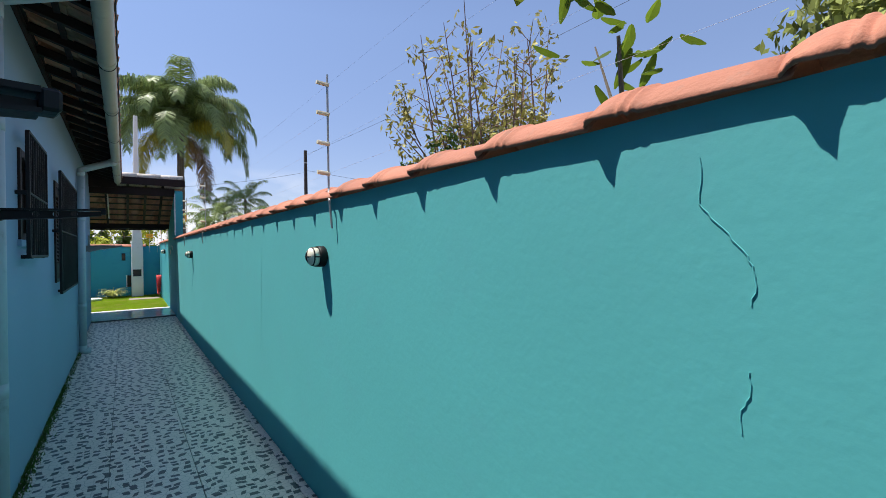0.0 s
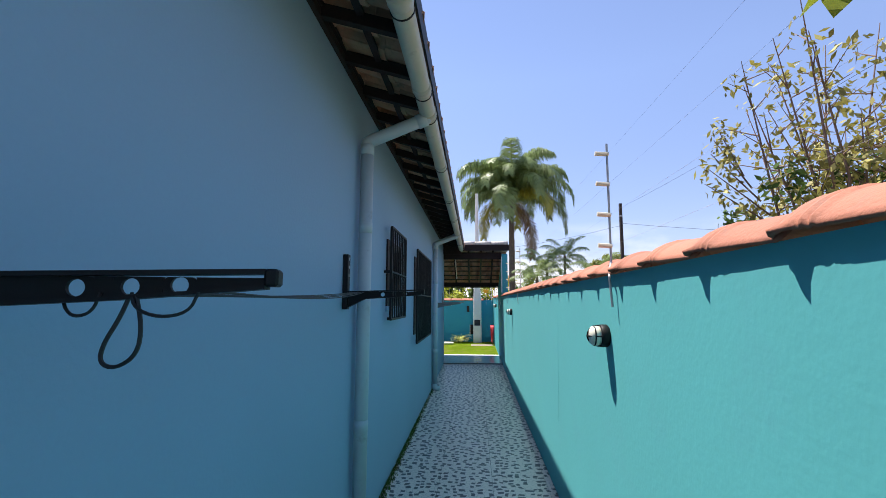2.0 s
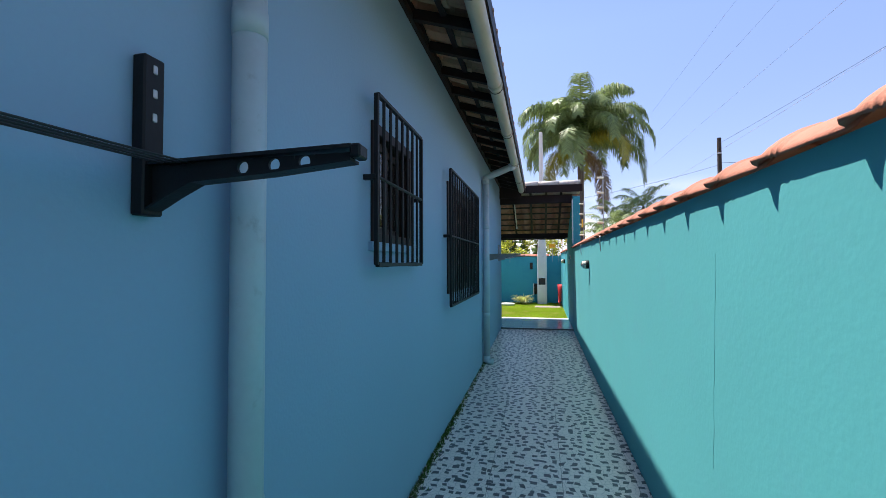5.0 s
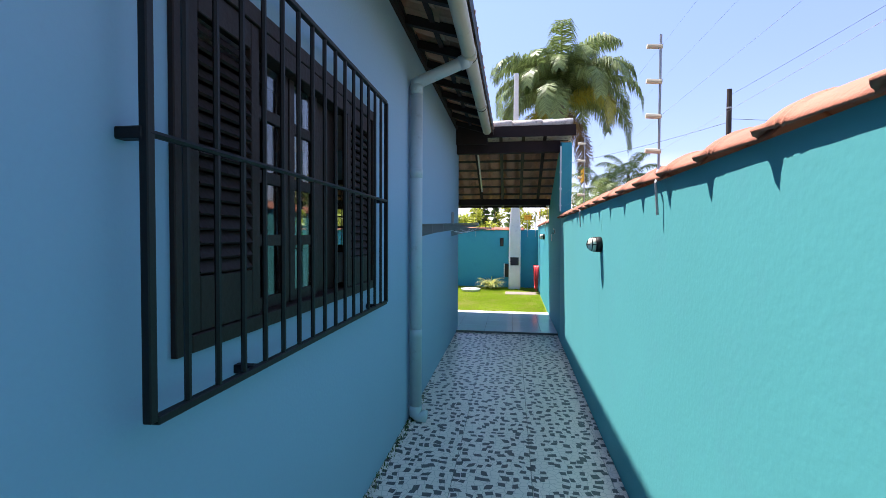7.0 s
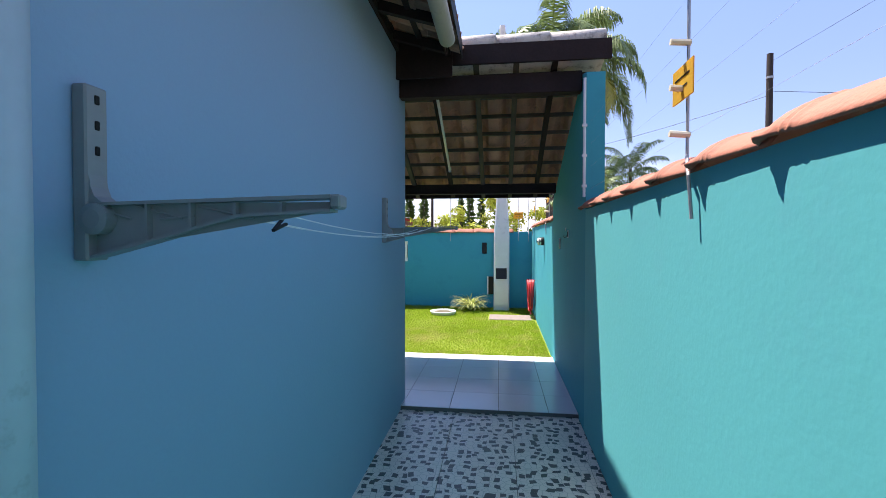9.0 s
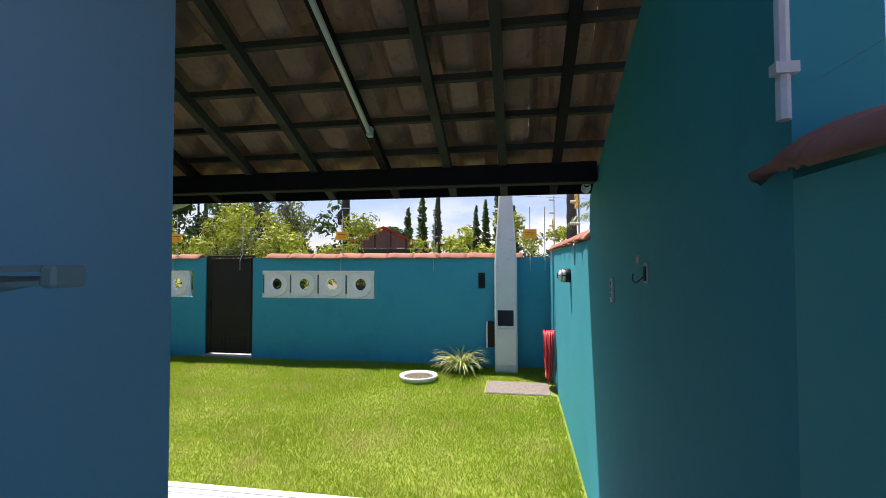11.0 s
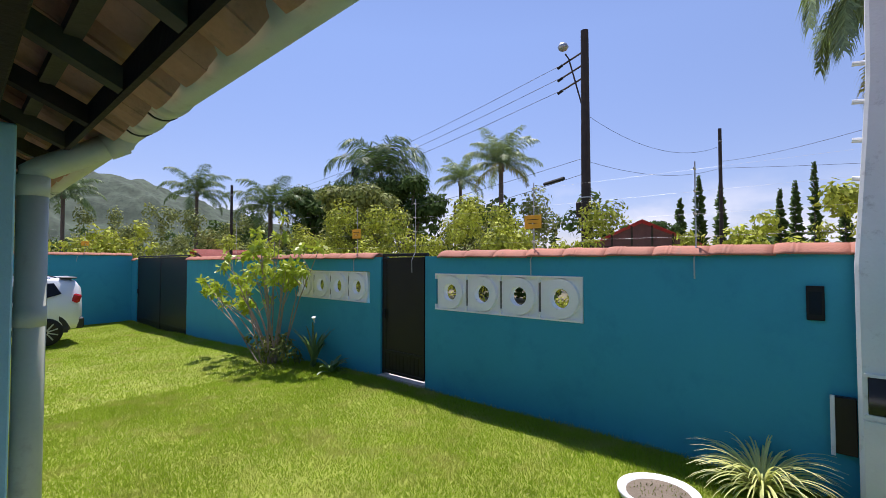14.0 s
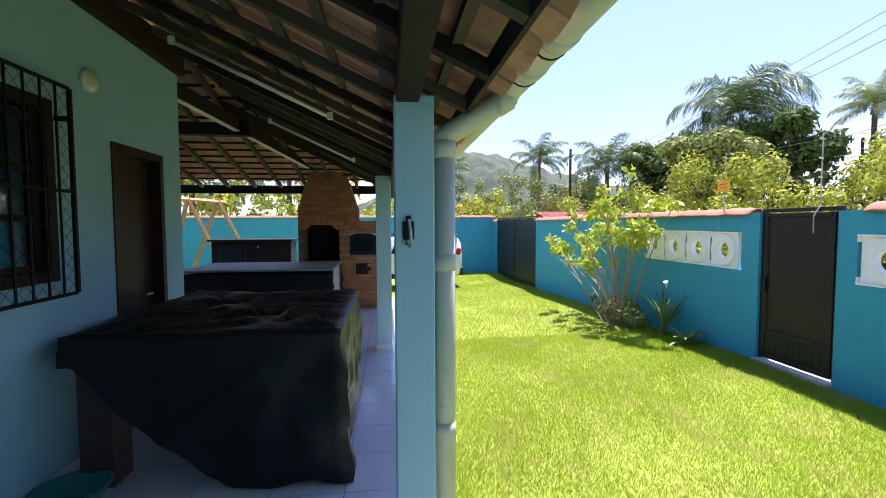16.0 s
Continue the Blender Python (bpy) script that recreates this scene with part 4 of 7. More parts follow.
def front_door():
    d = thing("door_1", "reddish-brown wooden door in a dark frame, closed, under the porch", "door", kind="structure")
    x0, x1, _, z1 = DOOR
    y = 12.56
    for a, c in ((x0, x0 + 0.06), (x1 - 0.06, x1)):
        part("door_frame", box(a, c, y - 0.14, y + 0.012, PZ, z1, 0.003), DOORWOOD, d)
    part("door_frame", box(x0 + 0.06, x1 - 0.06, y - 0.14, y + 0.012, z1 - 0.06, z1, 0.003), DOORWOOD, d)
    leaf = part("door_leaf", box(x0 + 0.065, x1 - 0.065, y - 0.13, y - 0.09, PZ + 0.01, z1 - 0.065, 0.003), DOORWOOD, d)
    part("door_handle", tube([(x0 + 0.16, y - 0.09, 1.12), (x0 + 0.16, y - 0.04, 1.12), (x0 + 0.27, y - 0.04, 1.12)], 0.01, 8), STEEL, leaf, "steel lever handle")


front_door()
part("skirting_tile", box(-3.29, -1.2, 12.56, 12.572, PZ, PZ + 0.08), WHITE, bpy.data.objects["wall_house_front"], "white tile skirting")
part("skirting_tile", box(-4.42, -4.06, 12.56, 12.572, PZ, PZ + 0.08), WHITE, bpy.data.objects["wall_house_front"])


def disc_lamp():
    g = thing("disc_lamp", "round white wall lamp above the porch window", "lamp")
    m = pose(-3.06, 12.56, 2.73) @ pose(0, 0, 0, -90, 0, 0)
    part("back_plate", turned(lathe([(0.075, 0.0), (0.085, 0.004), (0.085, 0.012)], 24), m), WHITE, g, "", True)
    part("diffuser", turned(lathe([(0.082, 0.012), (0.076, 0.03), (0.04, 0.045), (0.01, 0.048)], 24), m), GLASSY, g, "white dome diffuser", True)


disc_lamp()

# ---- passage fittings ----


def line_bracket(y, ztop, zbot, tip_x, material, holes, label):
    """An L-shaped clothesline bracket on the house wall with a tapering ribbed arm."""
    g = thing("line_bracket", label, "bracket", group="clothesline brackets")
    za = zbot + 0.37 * (ztop - zbot)
    part("wall_plate", box(HX, HX + 0.035, y - 0.028, y + 0.028, zbot, ztop, 0.004), material, g)
    arm = bmesh.new()
    x0, x1 = HX + 0.03, tip_x
    zt = za - 0.015
    # web with lightening holes left as gaps between ribs, flanges above and below
    sweep([(0.0, -0.007), (x1 - x0, 0.004), (x1 - x0, 0.012), (0.0, 0.0)], pose(x0, y - 0.022, zt), pose(x0, y + 0.022, zt), arm)
    part("top_flange", arm, material, g)
    low = bmesh.new()
    run = [(0.0, -0.012), (0.06, 0.020), (0.12, 0.048), (0.30, 0.058), (x1 - x0, 0.076)] if holes else [(0.0, -0.016), (0.12, 0.014), (0.34, 0.072), (x1 - x0, 0.082)]
    sweep(run + [(u, v + 0.006) for u, v in reversed(run)], pose(x0, y - 0.022, zbot + 0.02), pose(x0, y + 0.022, zbot + 0.02), low)
    part("lower_flange", low, material, g)

    def floor_at(u):
        for (a, p), (c, q) in zip(run, run[1:]):
            if u <= c + 1e-6:
                return zbot + 0.024 + p + (q - p) * (u - a) / (c - a)
        return zbot + 0.024 + run[-1][1]
    web = bmesh.new()
    holes_at = (0.235, 0.310, 0.380) if holes else ()
    cuts = [0.0, 0.06, 0.12] + [c + d for c in holes_at for d in (-0.024, 0.024)] + [x1 - x0]
    for u, v in zip(cuts, cuts[1:]):
        c = (u + v) / 2
        corners = [(u, floor_at(u)), (v, floor_at(v)), (v, zt - 0.002), (u, zt - 0.002)]
        if not any(abs(c - hc) < 0.005 for hc in holes_at):
            sweep([(p, q - zt) for p, q in corners], pose(x0, y - 0.004, zt), pose(x0, y + 0.004, zt), web)
            continue
        zc, n, loops = (corners[0][1] + zt) / 2, 16, []
        for yy in (y - 0.004, y + 0.004):
            inner, outer = [], []
            for k in range(n):
                t = 2 * math.pi * (k + 0.5) / n
                ct, st = math.cos(t), math.sin(t)
                hh = (zt - 0.002 - zc) if st > 0 else (zc - corners[0][1])
                m = max(abs(ct) / 0.024, abs(st) / hh)
                inner.append(web.verts.new((x0 + c + 0.0135 * ct, yy, zc + 0.0135 * st)))
                outer.append(web.verts.new((x0 + c + ct / m, yy, zc + st / m)))
            loops.append((inner, outer))
        for k in range(n):
            j = (k + 1) % n
            for inner, outer in loops:
                web.faces.new((inner[k], inner[j], outer[j], outer[k]))
            web.faces.new((loops[0][0][k], loops[0][0][j], loops[1][0][j], loops[1][0][k]))
    part("web", web, material, g)
    for k in range(4 if not holes else 0):
        u = 0.135 + k * (0.09 if holes else 0.1)
        part("rib", box(x0 + u - 0.003, x0 + u + 0.003, y - 0.02, y + 0.02, floor_at(u), zt - 0.002), material, g)
    if not holes:
        for ua, va, ub, vb in ((0.03, 0.018, 0.09, 0.034), (0.11, 0.008, 0.21, 0.034), (0.16, 0.036, 0.24, 0.028), (0.25, 0.010, 0.37, 0.034)):
            part("diagonal_rib", tube([(x0 + ua, y - 0.008, zt - va), (x0 + ub, y - 0.008, zt - vb)], 0.0028, 5), material, g)
        part("fillet", sweep([(0.0, 0.0), (0.030, 0.0), (0.012, 0.014), (0.004, 0.034), (0.0, 0.06)], pose(x0 + 0.005, y - 0.022, zt), pose(x0 + 0.005, y + 0.022, zt)), material, g)
    part("tip", box(x1 - 0.002, x1 + 0.02, y - 0.022, y + 0.022, zt - 0.016, zt + 0.012, 0.004), material, g)
    if not holes:
        part("hub", turned(lathe([(0.034, -0.03), (0.034, 0.03), (0.02, 0.034)], 18), pose(x0 + 0.02, y, za - 0.05, 90, 0, 0)), material, g)
    # raised pads for slots; on grey plates their black carries the slot's shade
    for k in range(3):
        part("bolt_slot", box(HX + 0.034, HX + 0.037, y - 0.006, y + 0.006, ztop - 0.04 - k * 0.055, ztop - 0.02 - k * 0.055, 0.002), STEEL if material is IRON else SOOT_BLACK, g)
    return g


near_bracket = line_bracket(1.05, 2.040, 1.686, 0.49, IRON, True, "black clothesline bracket on the blue house wall")
near_bracket.matrix_world = pose(HX + 0.006, 1.05, 0) @ pose(0, 0, 0, 0, 0, 13.5) @ pose(-HX, -1.05, 0)
line_bracket(3.385, 2.074, 1.712, 0.47, IRON, True, "black clothesline bracket beside the downpipe")
line_bracket(9.80, 1.995, 1.617, 0.52, GREYPL, False, "grey plastic clothesline bracket on the blue wall")
line_bracket(12.35, 1.99, 1.64, 0.52, GREYPL, False, "grey plastic clothesline bracket near the house corner")


def sag(a, c, drop, n=10):
    a, c = Vector(a), Vector(c)
    return [a.lerp(c, i / n) - Vector((0, 0, drop * 4 * (i / n) * (1 - i / n))) for i in range(n + 1)]


def curl(points, rounds=2):
    """Corner-cut a polyline into a soft curve."""
    p = [Vector(q) for q in points]
    for _ in range(rounds):
        p = [p[0]] + [q for a, c in zip(p, p[1:]) for q in (a.lerp(c, 0.25), a.lerp(c, 0.75))] + [p[-1]]
    return p


def clotheslines():
    g = thing("clothesline", "black clothesline cords with loose loops between two brackets", "clothesline")
    for i, x in enumerate((0.26, 0.31, 0.35, 0.40)):
        part("cord", tube(sag((x, 1.05 + 0.24 * (x + 0.05), 1.772 + 0.002 * i), (0.03 + 0.02 * i, 3.385, 1.825), 0.012 + 0.004 * i), 0.0024, 6), CABLE, g)
    loop = curl([(0.297, 1.115, 1.770), (0.287, 1.11, 1.735), (0.270, 1.105, 1.700), (0.266, 1.105, 1.672), (0.292, 1.105, 1.664), (0.320, 1.11, 1.684), (0.324, 1.11, 1.725), (0.307, 1.115, 1.772)])
    part("loose_loop", tube(loop, 0.0032, 6), CABLE, g)
    for x, wd in ((0.19, 0.06), (0.30, 0.105)):
        part("loose_loop", tube(curl([(x, 1.115, 1.775), (x + 0.01, 1.108, 1.752), (x + wd * 0.5, 1.105, 1.738), (x + wd * 0.9, 1.11, 1.746), (x + wd, 1.115, 1.776)]), 0.0026, 6), CABLE, g)
    g = thing("clothesline", "white clothesline cords between grey brackets", "clothesline")
    for x, z in ((0.20, 1.755), (0.30, 1.765), (0.24, 1.75)):
        part("cord", tube(sag((x, 9.82, z - 0.02), (x + 0.03, 12.35, z - 0.01), 0.06), 0.002, 5), CORD, g)
    p = thing("clothes_peg", "black plastic clothes peg on the white line", "clothes peg")
    for s in (-1, 1):
        part("leg", turned(box(-0.005, 0.005, -0.036, 0.036, 0.005 * s - 0.004, 0.005 * s + 0.004, 0.002), pose(0.30, 10.0, 1.70, 24 + 9 * s, 0, 0)), IRON, p)


clotheslines()


def crack():
    b = bmesh.new()
    for run in ([(0.90, 1.80), (0.905, 1.70), (0.87, 1.66), (0.83, 1.61), (0.805, 1.57), (0.80, 1.53), (0.815, 1.48)], [(0.812, 1.36), (0.815, 1.31), (0.83, 1.27), (0.832, 1.22)]):
        pts = []
        for (ya, za), (yb, zb) in zip(run, run[1:]):
            for k in range(4):
                f = k / 4
                pts.append((WX - 0.001, ya + (yb - ya) * f + random.uniform(-0.004, 0.004), za + (zb - za) * f))
        tube(pts, 0.0017, 5, b)
    part("crack", b, TEAL, bpy.data.objects["wall_east"], "filled plaster crack")
    for ya, za, yb, zb in ((4.65, 1.64, 4.73, 0.70), (9.64, 1.79, 9.655, 1.66), (9.71, 1.35, 9.695, 0.88)):
        pts = [(WX - 0.0003, ya + (yb - ya) * k / 16 + random.uniform(-0.006, 0.006), za + (zb - za) * k / 16) for k in range(17)]
        part("crack", tube(pts, 0.0008, 4), TEAL, bpy.data.objects["wall_east"], "hairline crack")


crack()


def fence_post(x, y, zbase, outward, sign, foot=True):
    """A thin electric-fence post with four insulators; outward is the unit way along which the foot hooks to the wall."""
    g = thing("fence_post", "thin metal electric-fence post with four cream insulators" + (" and a yellow plate" if sign else ""), "fence post", group="electric fence posts")
    o = Vector(outward)
    p = Vector((x, y, zbase))
    part("post", tube([p + o * -0.015 + Vector((0, -0.21 * abs(o.x), -0.19)), p + o * -0.02 + Vector((0, -0.19 * abs(o.x), -0.03)), p + o * 0.01 + Vector((0, -0.10 * abs(o.x), 0.02)), p + o * 0.05 + Vector((0, 0, 0.08)), p + o * 0.05 + Vector((0, 0, 0.78))], 0.0065 if abs(o.x) > 0.5 else 0.006, 6), STEEL, g)
    for k in range(4):
        z = zbase + 0.16 + 0.185 * k
        part("insulator", tube([p + o * 0.058 + Vector((0, 0, z - zbase)), p + o * (-0.02 if abs(o.x) > 0.5 else 0.02) + Vector((0, 0, z - zbase + 0.006))], 0.0135 if abs(o.x) > 0.5 else 0.009, 8), CREAM_PLASTIC, g)
    if sign:
        q = p + o * 0.03
        t = Vector((-o.y, o.x, 0))
        m = Matrix(((o.x, t.x, 0, q.x), (o.y, t.y, 0, q.y), (0, 0, 1, zbase + 0.37), (0, 0, 0, 1)))
        part("sign_plate", turned(box(-0.003, 0.003, -0.10, 0.10, -0.07, 0.07, 0.001), m), YELLOW, g, "yellow warning plate")
        part("text_bar", turned(box(-0.0055, -0.0035, -0.07, 0.07, 0.02, 0.026), m), GATE, g)
        part("text_bar", turned(box(-0.0055, -0.0035, -0.05, 0.05, -0.02, -0.014), m), GATE, g)


for y, sg in ((-3.2, False), (3.13, False), (8.33, False), (10.85, True), (15.83, True), (18.4, True)):
    fence_post(WX - 0.01, y, 1.93, (1, 0, 0), sg)
for x, sg in ((-9.0, False), (-4.75, True), (-3.5, False), (-1.72, True), (-0.2, False), (1.28, True), (1.5, False)):
    fence_post(x, FY - 0.01, 1.82, (0, 1, 0), sg)
for y, sg in ((17.5, True), (16.3, False), (11.6, True), (7.2, False)):
    fence_post(LX + 0.01, y, 1.98, (-1, 0, 0), sg)


def fence_wires():
    g = thing("fence_wires", "four thin electric fence wires above the walls", "fence wire")
    for k in range(4):
        z = 2.09 + 0.185 * k
        part("wire", tube([(WX + 0.04, -5.5, z), (WX + 0.04, FY + 0.04, z)], 0.0004, 4), WIRE, g)
        part("wire", tube([(WX + 0.04, FY + 0.04, z - 0.11), (LX, FY + 0.04, z - 0.11)], 0.0005, 4), WIRE, g)
        part("wire", tube([(LX - 0.04, FY, z + 0.1), (LX - 0.04, 4, z + 0.1)], 0.0005, 4), WIRE, g)


fence_wires()

# ---- porch fittings ----


def porch_fittings():
    g = thing("light_switch", "white switch plate with three buttons on the turquoise wall", "switch")
    part("plate", box(WX - 0.012, WX, 14.255, 14.31, 1.56, 1.685, 0.004), WHITE, g)
    for z in (1.585, 1.615, 1.645):
        part("button", box(WX - 0.016, WX - 0.011, 14.27, 14.295, z, z + 0.022, 0.002), GREYPL, g)
    g = thing("open_socket", "open wall socket with a hanging cover and a loose wire", "socket")
    part("box", box(WX - 0.006, WX, 13.655, 13.70, 1.685, 1.765, 0.002), WHITE, g)
    # flat black slab draws the shade inside the open socket
    part("recess", box(WX - 0.009, WX - 0.006, 13.663, 13.692, 1.695, 1.75), SOOT_BLACK, g)
    part("cover", turned(box(-0.004, 0.0, -0.028, 0.028, -0.009, 0.009, 0.002), pose(WX - 0.02, 13.72, 1.775, 35, 20, 0)), WHITE, g)
    part("wire", tube(curl([(WX - 0.010, 13.69, 1.71), (WX - 0.03, 13.71, 1.685), (WX - 0.04, 13.73, 1.695), (WX - 0.035, 13.735, 1.72)]), 0.0025, 5), CABLE, g)
    g = thing("security_camera", "white bullet camera on the eave beam", "camera")
    part("mount", lathe([(0.006, -0.03), (0.022, -0.022), (0.03, 0.0), (0.022, 0.022), (0.006, 0.03)], 14, at=(WX - 0.03, 14.93, 2.31)), WHITE, g, "", True)
    part("body", tube([(WX - 0.03, 14.92, 2.285), (WX - 0.03, 14.945, 2.262), (WX - 0.03, 14.99, 2.25)], [0.02, 0.03, 0.031], 16), WHITE, g, "", True)
    part("lens", tube([(WX - 0.03, 14.918, 2.272), (WX - 0.03, 14.912, 2.273)], 0.018, 16), SOOT_BLACK, g)
    g = thing("conduit", "white conduit up the end of the porch wall", "conduit")
    part("pipe", tube([(WX - 0.015, 12.755, 2.02), (WX - 0.015, 12.755, 3.0)], 0.012, 8), WHITE, g)
    for z in (2.1, 2.35, 2.6):
        part("clip", box(WX - 0.034, WX + 0.004, 12.738, 12.762, z, z + 0.02), WHITE, g)
    for x, ya, yb in ((0.27, 13.15, 14.28), (-3.1, 13.1, 14.2), (-5.4, 13.2, 14.2)):
        g = thing("tube_light", "unlit white fluorescent tube along a rafter", "lamp", group="tube lights")
        za, zb = front_z(ya) - 0.145, front_z(yb) - 0.145
        part("tube", tube([(x, ya, za), (x, yb, zb)], 0.014, 10), GLASSY, g, "", True)
        for y in (ya, yb):
            part("holder", box(x - 0.016, x + 0.016, y - 0.02, y + 0.02, front_z(y) - 0.165, front_z(y) - 0.11, 0.003), WHITE, g)
    g = thing("wall_hook", "black iron hammock hook on the porch column", "hook")
    part("plate", box(-1.575, -1.563, 14.685, 14.735, 1.66, 1.74, 0.004), IRON, g)
    part("plate_tip", box(-1.575, -1.564, 14.698, 14.722, 1.74, 1.765, 0.006), IRON, g)
    part("plate_tip", box(-1.575, -1.564, 14.698, 14.722, 1.635, 1.66, 0.006), IRON, g)
    part("hook", tube([(-1.565, 14.71, 1.74), (-1.53, 14.71, 1.745), (-1.515, 14.715, 1.70), (-1.525, 14.72, 1.64), (-1.55, 14.715, 1.63), (-1.553, 14.705, 1.66)], 0.007, 8), STEEL, g)


porch_fittings()


def street_boxes():
    g = thing("intercom_box", "small dark intercom box on the street wall", "intercom")
    part("case", box(0.50, 0.60, FY - 0.02, FY, 1.36, 1.60, 0.004), IRON, g)
    part("panel", box(0.515, 0.585, FY - 0.024, FY - 0.02, 1.40, 1.56), CARGLASS, g)
    g = thing("meter_cabinet", "dark meter cabinet with a white edge on the street wall", "cabinet")
    part("case", box(0.63, 0.75, FY - 0.05, FY, 0.48, 0.86, 0.004), GATE, g)
    part("door", box(0.615, 0.64, FY - 0.07, FY - 0.052, 0.47, 0.87, 0.003), WHITE, g)


street_boxes()


def hose():
    g = thing("hose_coil", "red garden hose coiled on a wall hook", "hose")
    part("hook", tube([(WX, 17.85, 0.86), (WX - 0.12, 17.85, 0.86), (WX - 0.13, 17.85, 0.90)], 0.01, 6), IRON, g)
    for k in range(15):
        w, h = 0.20 + random.uniform(-0.05, 0.03), 0.285 + random.uniform(-0.06, 0.03)
        xo, yo = WX - 0.025 - 0.009 * k, 17.85 + random.uniform(-0.02, 0.02)
        pts = [(xo + 0.03 * (1 - math.cos(a)) * (k / 13 - 0.6) + random.uniform(-0.005, 0.005), yo + w * math.sin(a) * (0.8 - 0.2 * math.cos(a)), 0.87 - h + h * math.cos(a)) for a in (2 * math.pi * i / 22 for i in range(23))]
        part("coil", tube(pts, 0.0105, 7), RED, g, "", True)
    tail = [(WX - 0.09, 17.86, 0.40), (WX - 0.10, 17.80, 0.28), (WX - 0.09, 17.72, 0.22), (WX - 0.08, 17.66, 0.25)]
    part("tail", tube(tail, 0.0105, 7), RED, g, "", True)


hose()


def garden_bits():
    g = thing("slab", "pebbled concrete slab set in the lawn", "slab")
    part("slab", box(0.68, 1.49, 17.50, 18.05, 0.0, 0.145, 0.012), surface("pebbled_concrete", (0.30, 0.245, 0.21), 0.9, 0.5, 26, 0.8, 45, dark=(0.13, 0.10, 0.085), stain=0.7), g)
    g = thing("bird_bath", "shallow white stone basin sunk in the grass with weeds inside", "basin")
    at = (-0.26, 17.93, 0.10)
    part("basin", lathe([(0.17, 0.0), (0.235, 0.05), (0.262, 0.10), (0.262, 0.118), (0.235, 0.122), (0.215, 0.10), (0.15, 0.07), (0.02, 0.062)], 32, at=at), WHITE, g, "", True)
    part("soil", lathe([(0.205, 0.098), (0.10, 0.090), (0.01, 0.086)], 24, at=at), BARK, g, "dry soil")
    part("weeds", blades(150, lambda: polar(0.18, at, 0.09), 0.01, 0.03, 0.006), OLIVE, g)


def polar(r, at, dz):
    a, q = random.uniform(0, 2 * math.pi), r * math.sqrt(random.random())
    return (at[0] + q * math.cos(a), at[1] + q * math.sin(a), at[2] + dz)


def blades(n, where, hmin, hmax, width):
    b = bmesh.new()
    for _ in range(n):
        x, y, z = where()
        a, h = random.uniform(0, 6.283), random.uniform(hmin, hmax)
        dx, dy = math.cos(a) * width, math.sin(a) * width
        lx, ly = random.uniform(-0.5, 0.5) * h, random.uniform(-0.5, 0.5) * h
        b.faces.new([b.verts.new(p) for p in ((x - dx, y - dy, z), (x + dx, y + dy, z), (x + lx, y + ly, z + h))])
    return b


garden_bits()


def arching_plant(name, label, at, n, length, width, material, droop=0.9, rise=0.35):
    """A tuft of long arching strap leaves."""
    g = thing(name, label, "plant")
    b = bmesh.new()
    for i in range(n):
        a = random.uniform(0, 6.283)
        l = length * random.uniform(0.6, 1.1)
        up = random.uniform(rise, 1.52)
        d = Vector((math.cos(a), math.sin(a), 0))
        s = Vector((-d.y, d.x, 0))
        prev = None
        p = Vector(at)
        for k in range(9):
            f = k / 8
            if k:
                el = up - droop * 2.4 * f ** 1.3
                p = p + (d * math.cos(el) + Vector((0, 0, math.sin(el)))) * (l / 8)
            p.z = max(p.z, at[2] + 0.01)
            w = width * (1 - f) ** 0.6 + 0.001
            ring = (b.verts.new(p - s * w), b.verts.new(p + Vector((0, 0, -w * 0.4))), b.verts.new(p + s * w))
            if prev:
                b.faces.new((prev[0], prev[1], ring[1], ring[0]))
                b.faces.new((prev[1], prev[2], ring[2], ring[1]))
            prev = ring
    me = to_mesh(b)
    link("leaves", me, material, g)
    return g


arching_plant("spider_plant", "spiky green and cream spider plant in the lawn", (0.26, 18.42, 0.14), 230, 0.58, 0.009, surface("variegated_leaf", (0.66, 0.68, 0.26), 0.5, 0.2, 5, 0, 12, island=0.5, trans=0.3), 0.7, 0.95)
LILYLEAF = surface("lily_leaf", (0.16, 0.25, 0.09), 0.45, 0.25, 6, 0, 12, island=0.5, trans=0.25)
arching_plant("lily_plant", "upright strap-leaved lily with a white flower by the street wall", (-5.5, 18.52, 0.10), 20, 0.85, 0.030, LILYLEAF, 0.36, 1.3)
arching_plant("leafy_plant", "low broad-leaved plant at the foot of the street wall", (-4.98, 18.5, 0.08), 14, 0.48, 0.045, LILYLEAF, 0.6, 0.8)
part("flower_stalk", tube([(-5.5, 18.47, 0.15), (-5.36, 18.44, 0.85)], [0.008, 0.006], 5), LILYLEAF, bpy.data.objects["lily_plant"])
part("flower", turned(lathe([(0.006, -0.05), (0.014, 0.0), (0.032, 0.05)], 10), pose(-5.36, 18.44, 0.88, 20, 15, 0)), WHITE, bpy.data.objects["lily_plant"], "white flower")


# ---- furniture under the porch ----


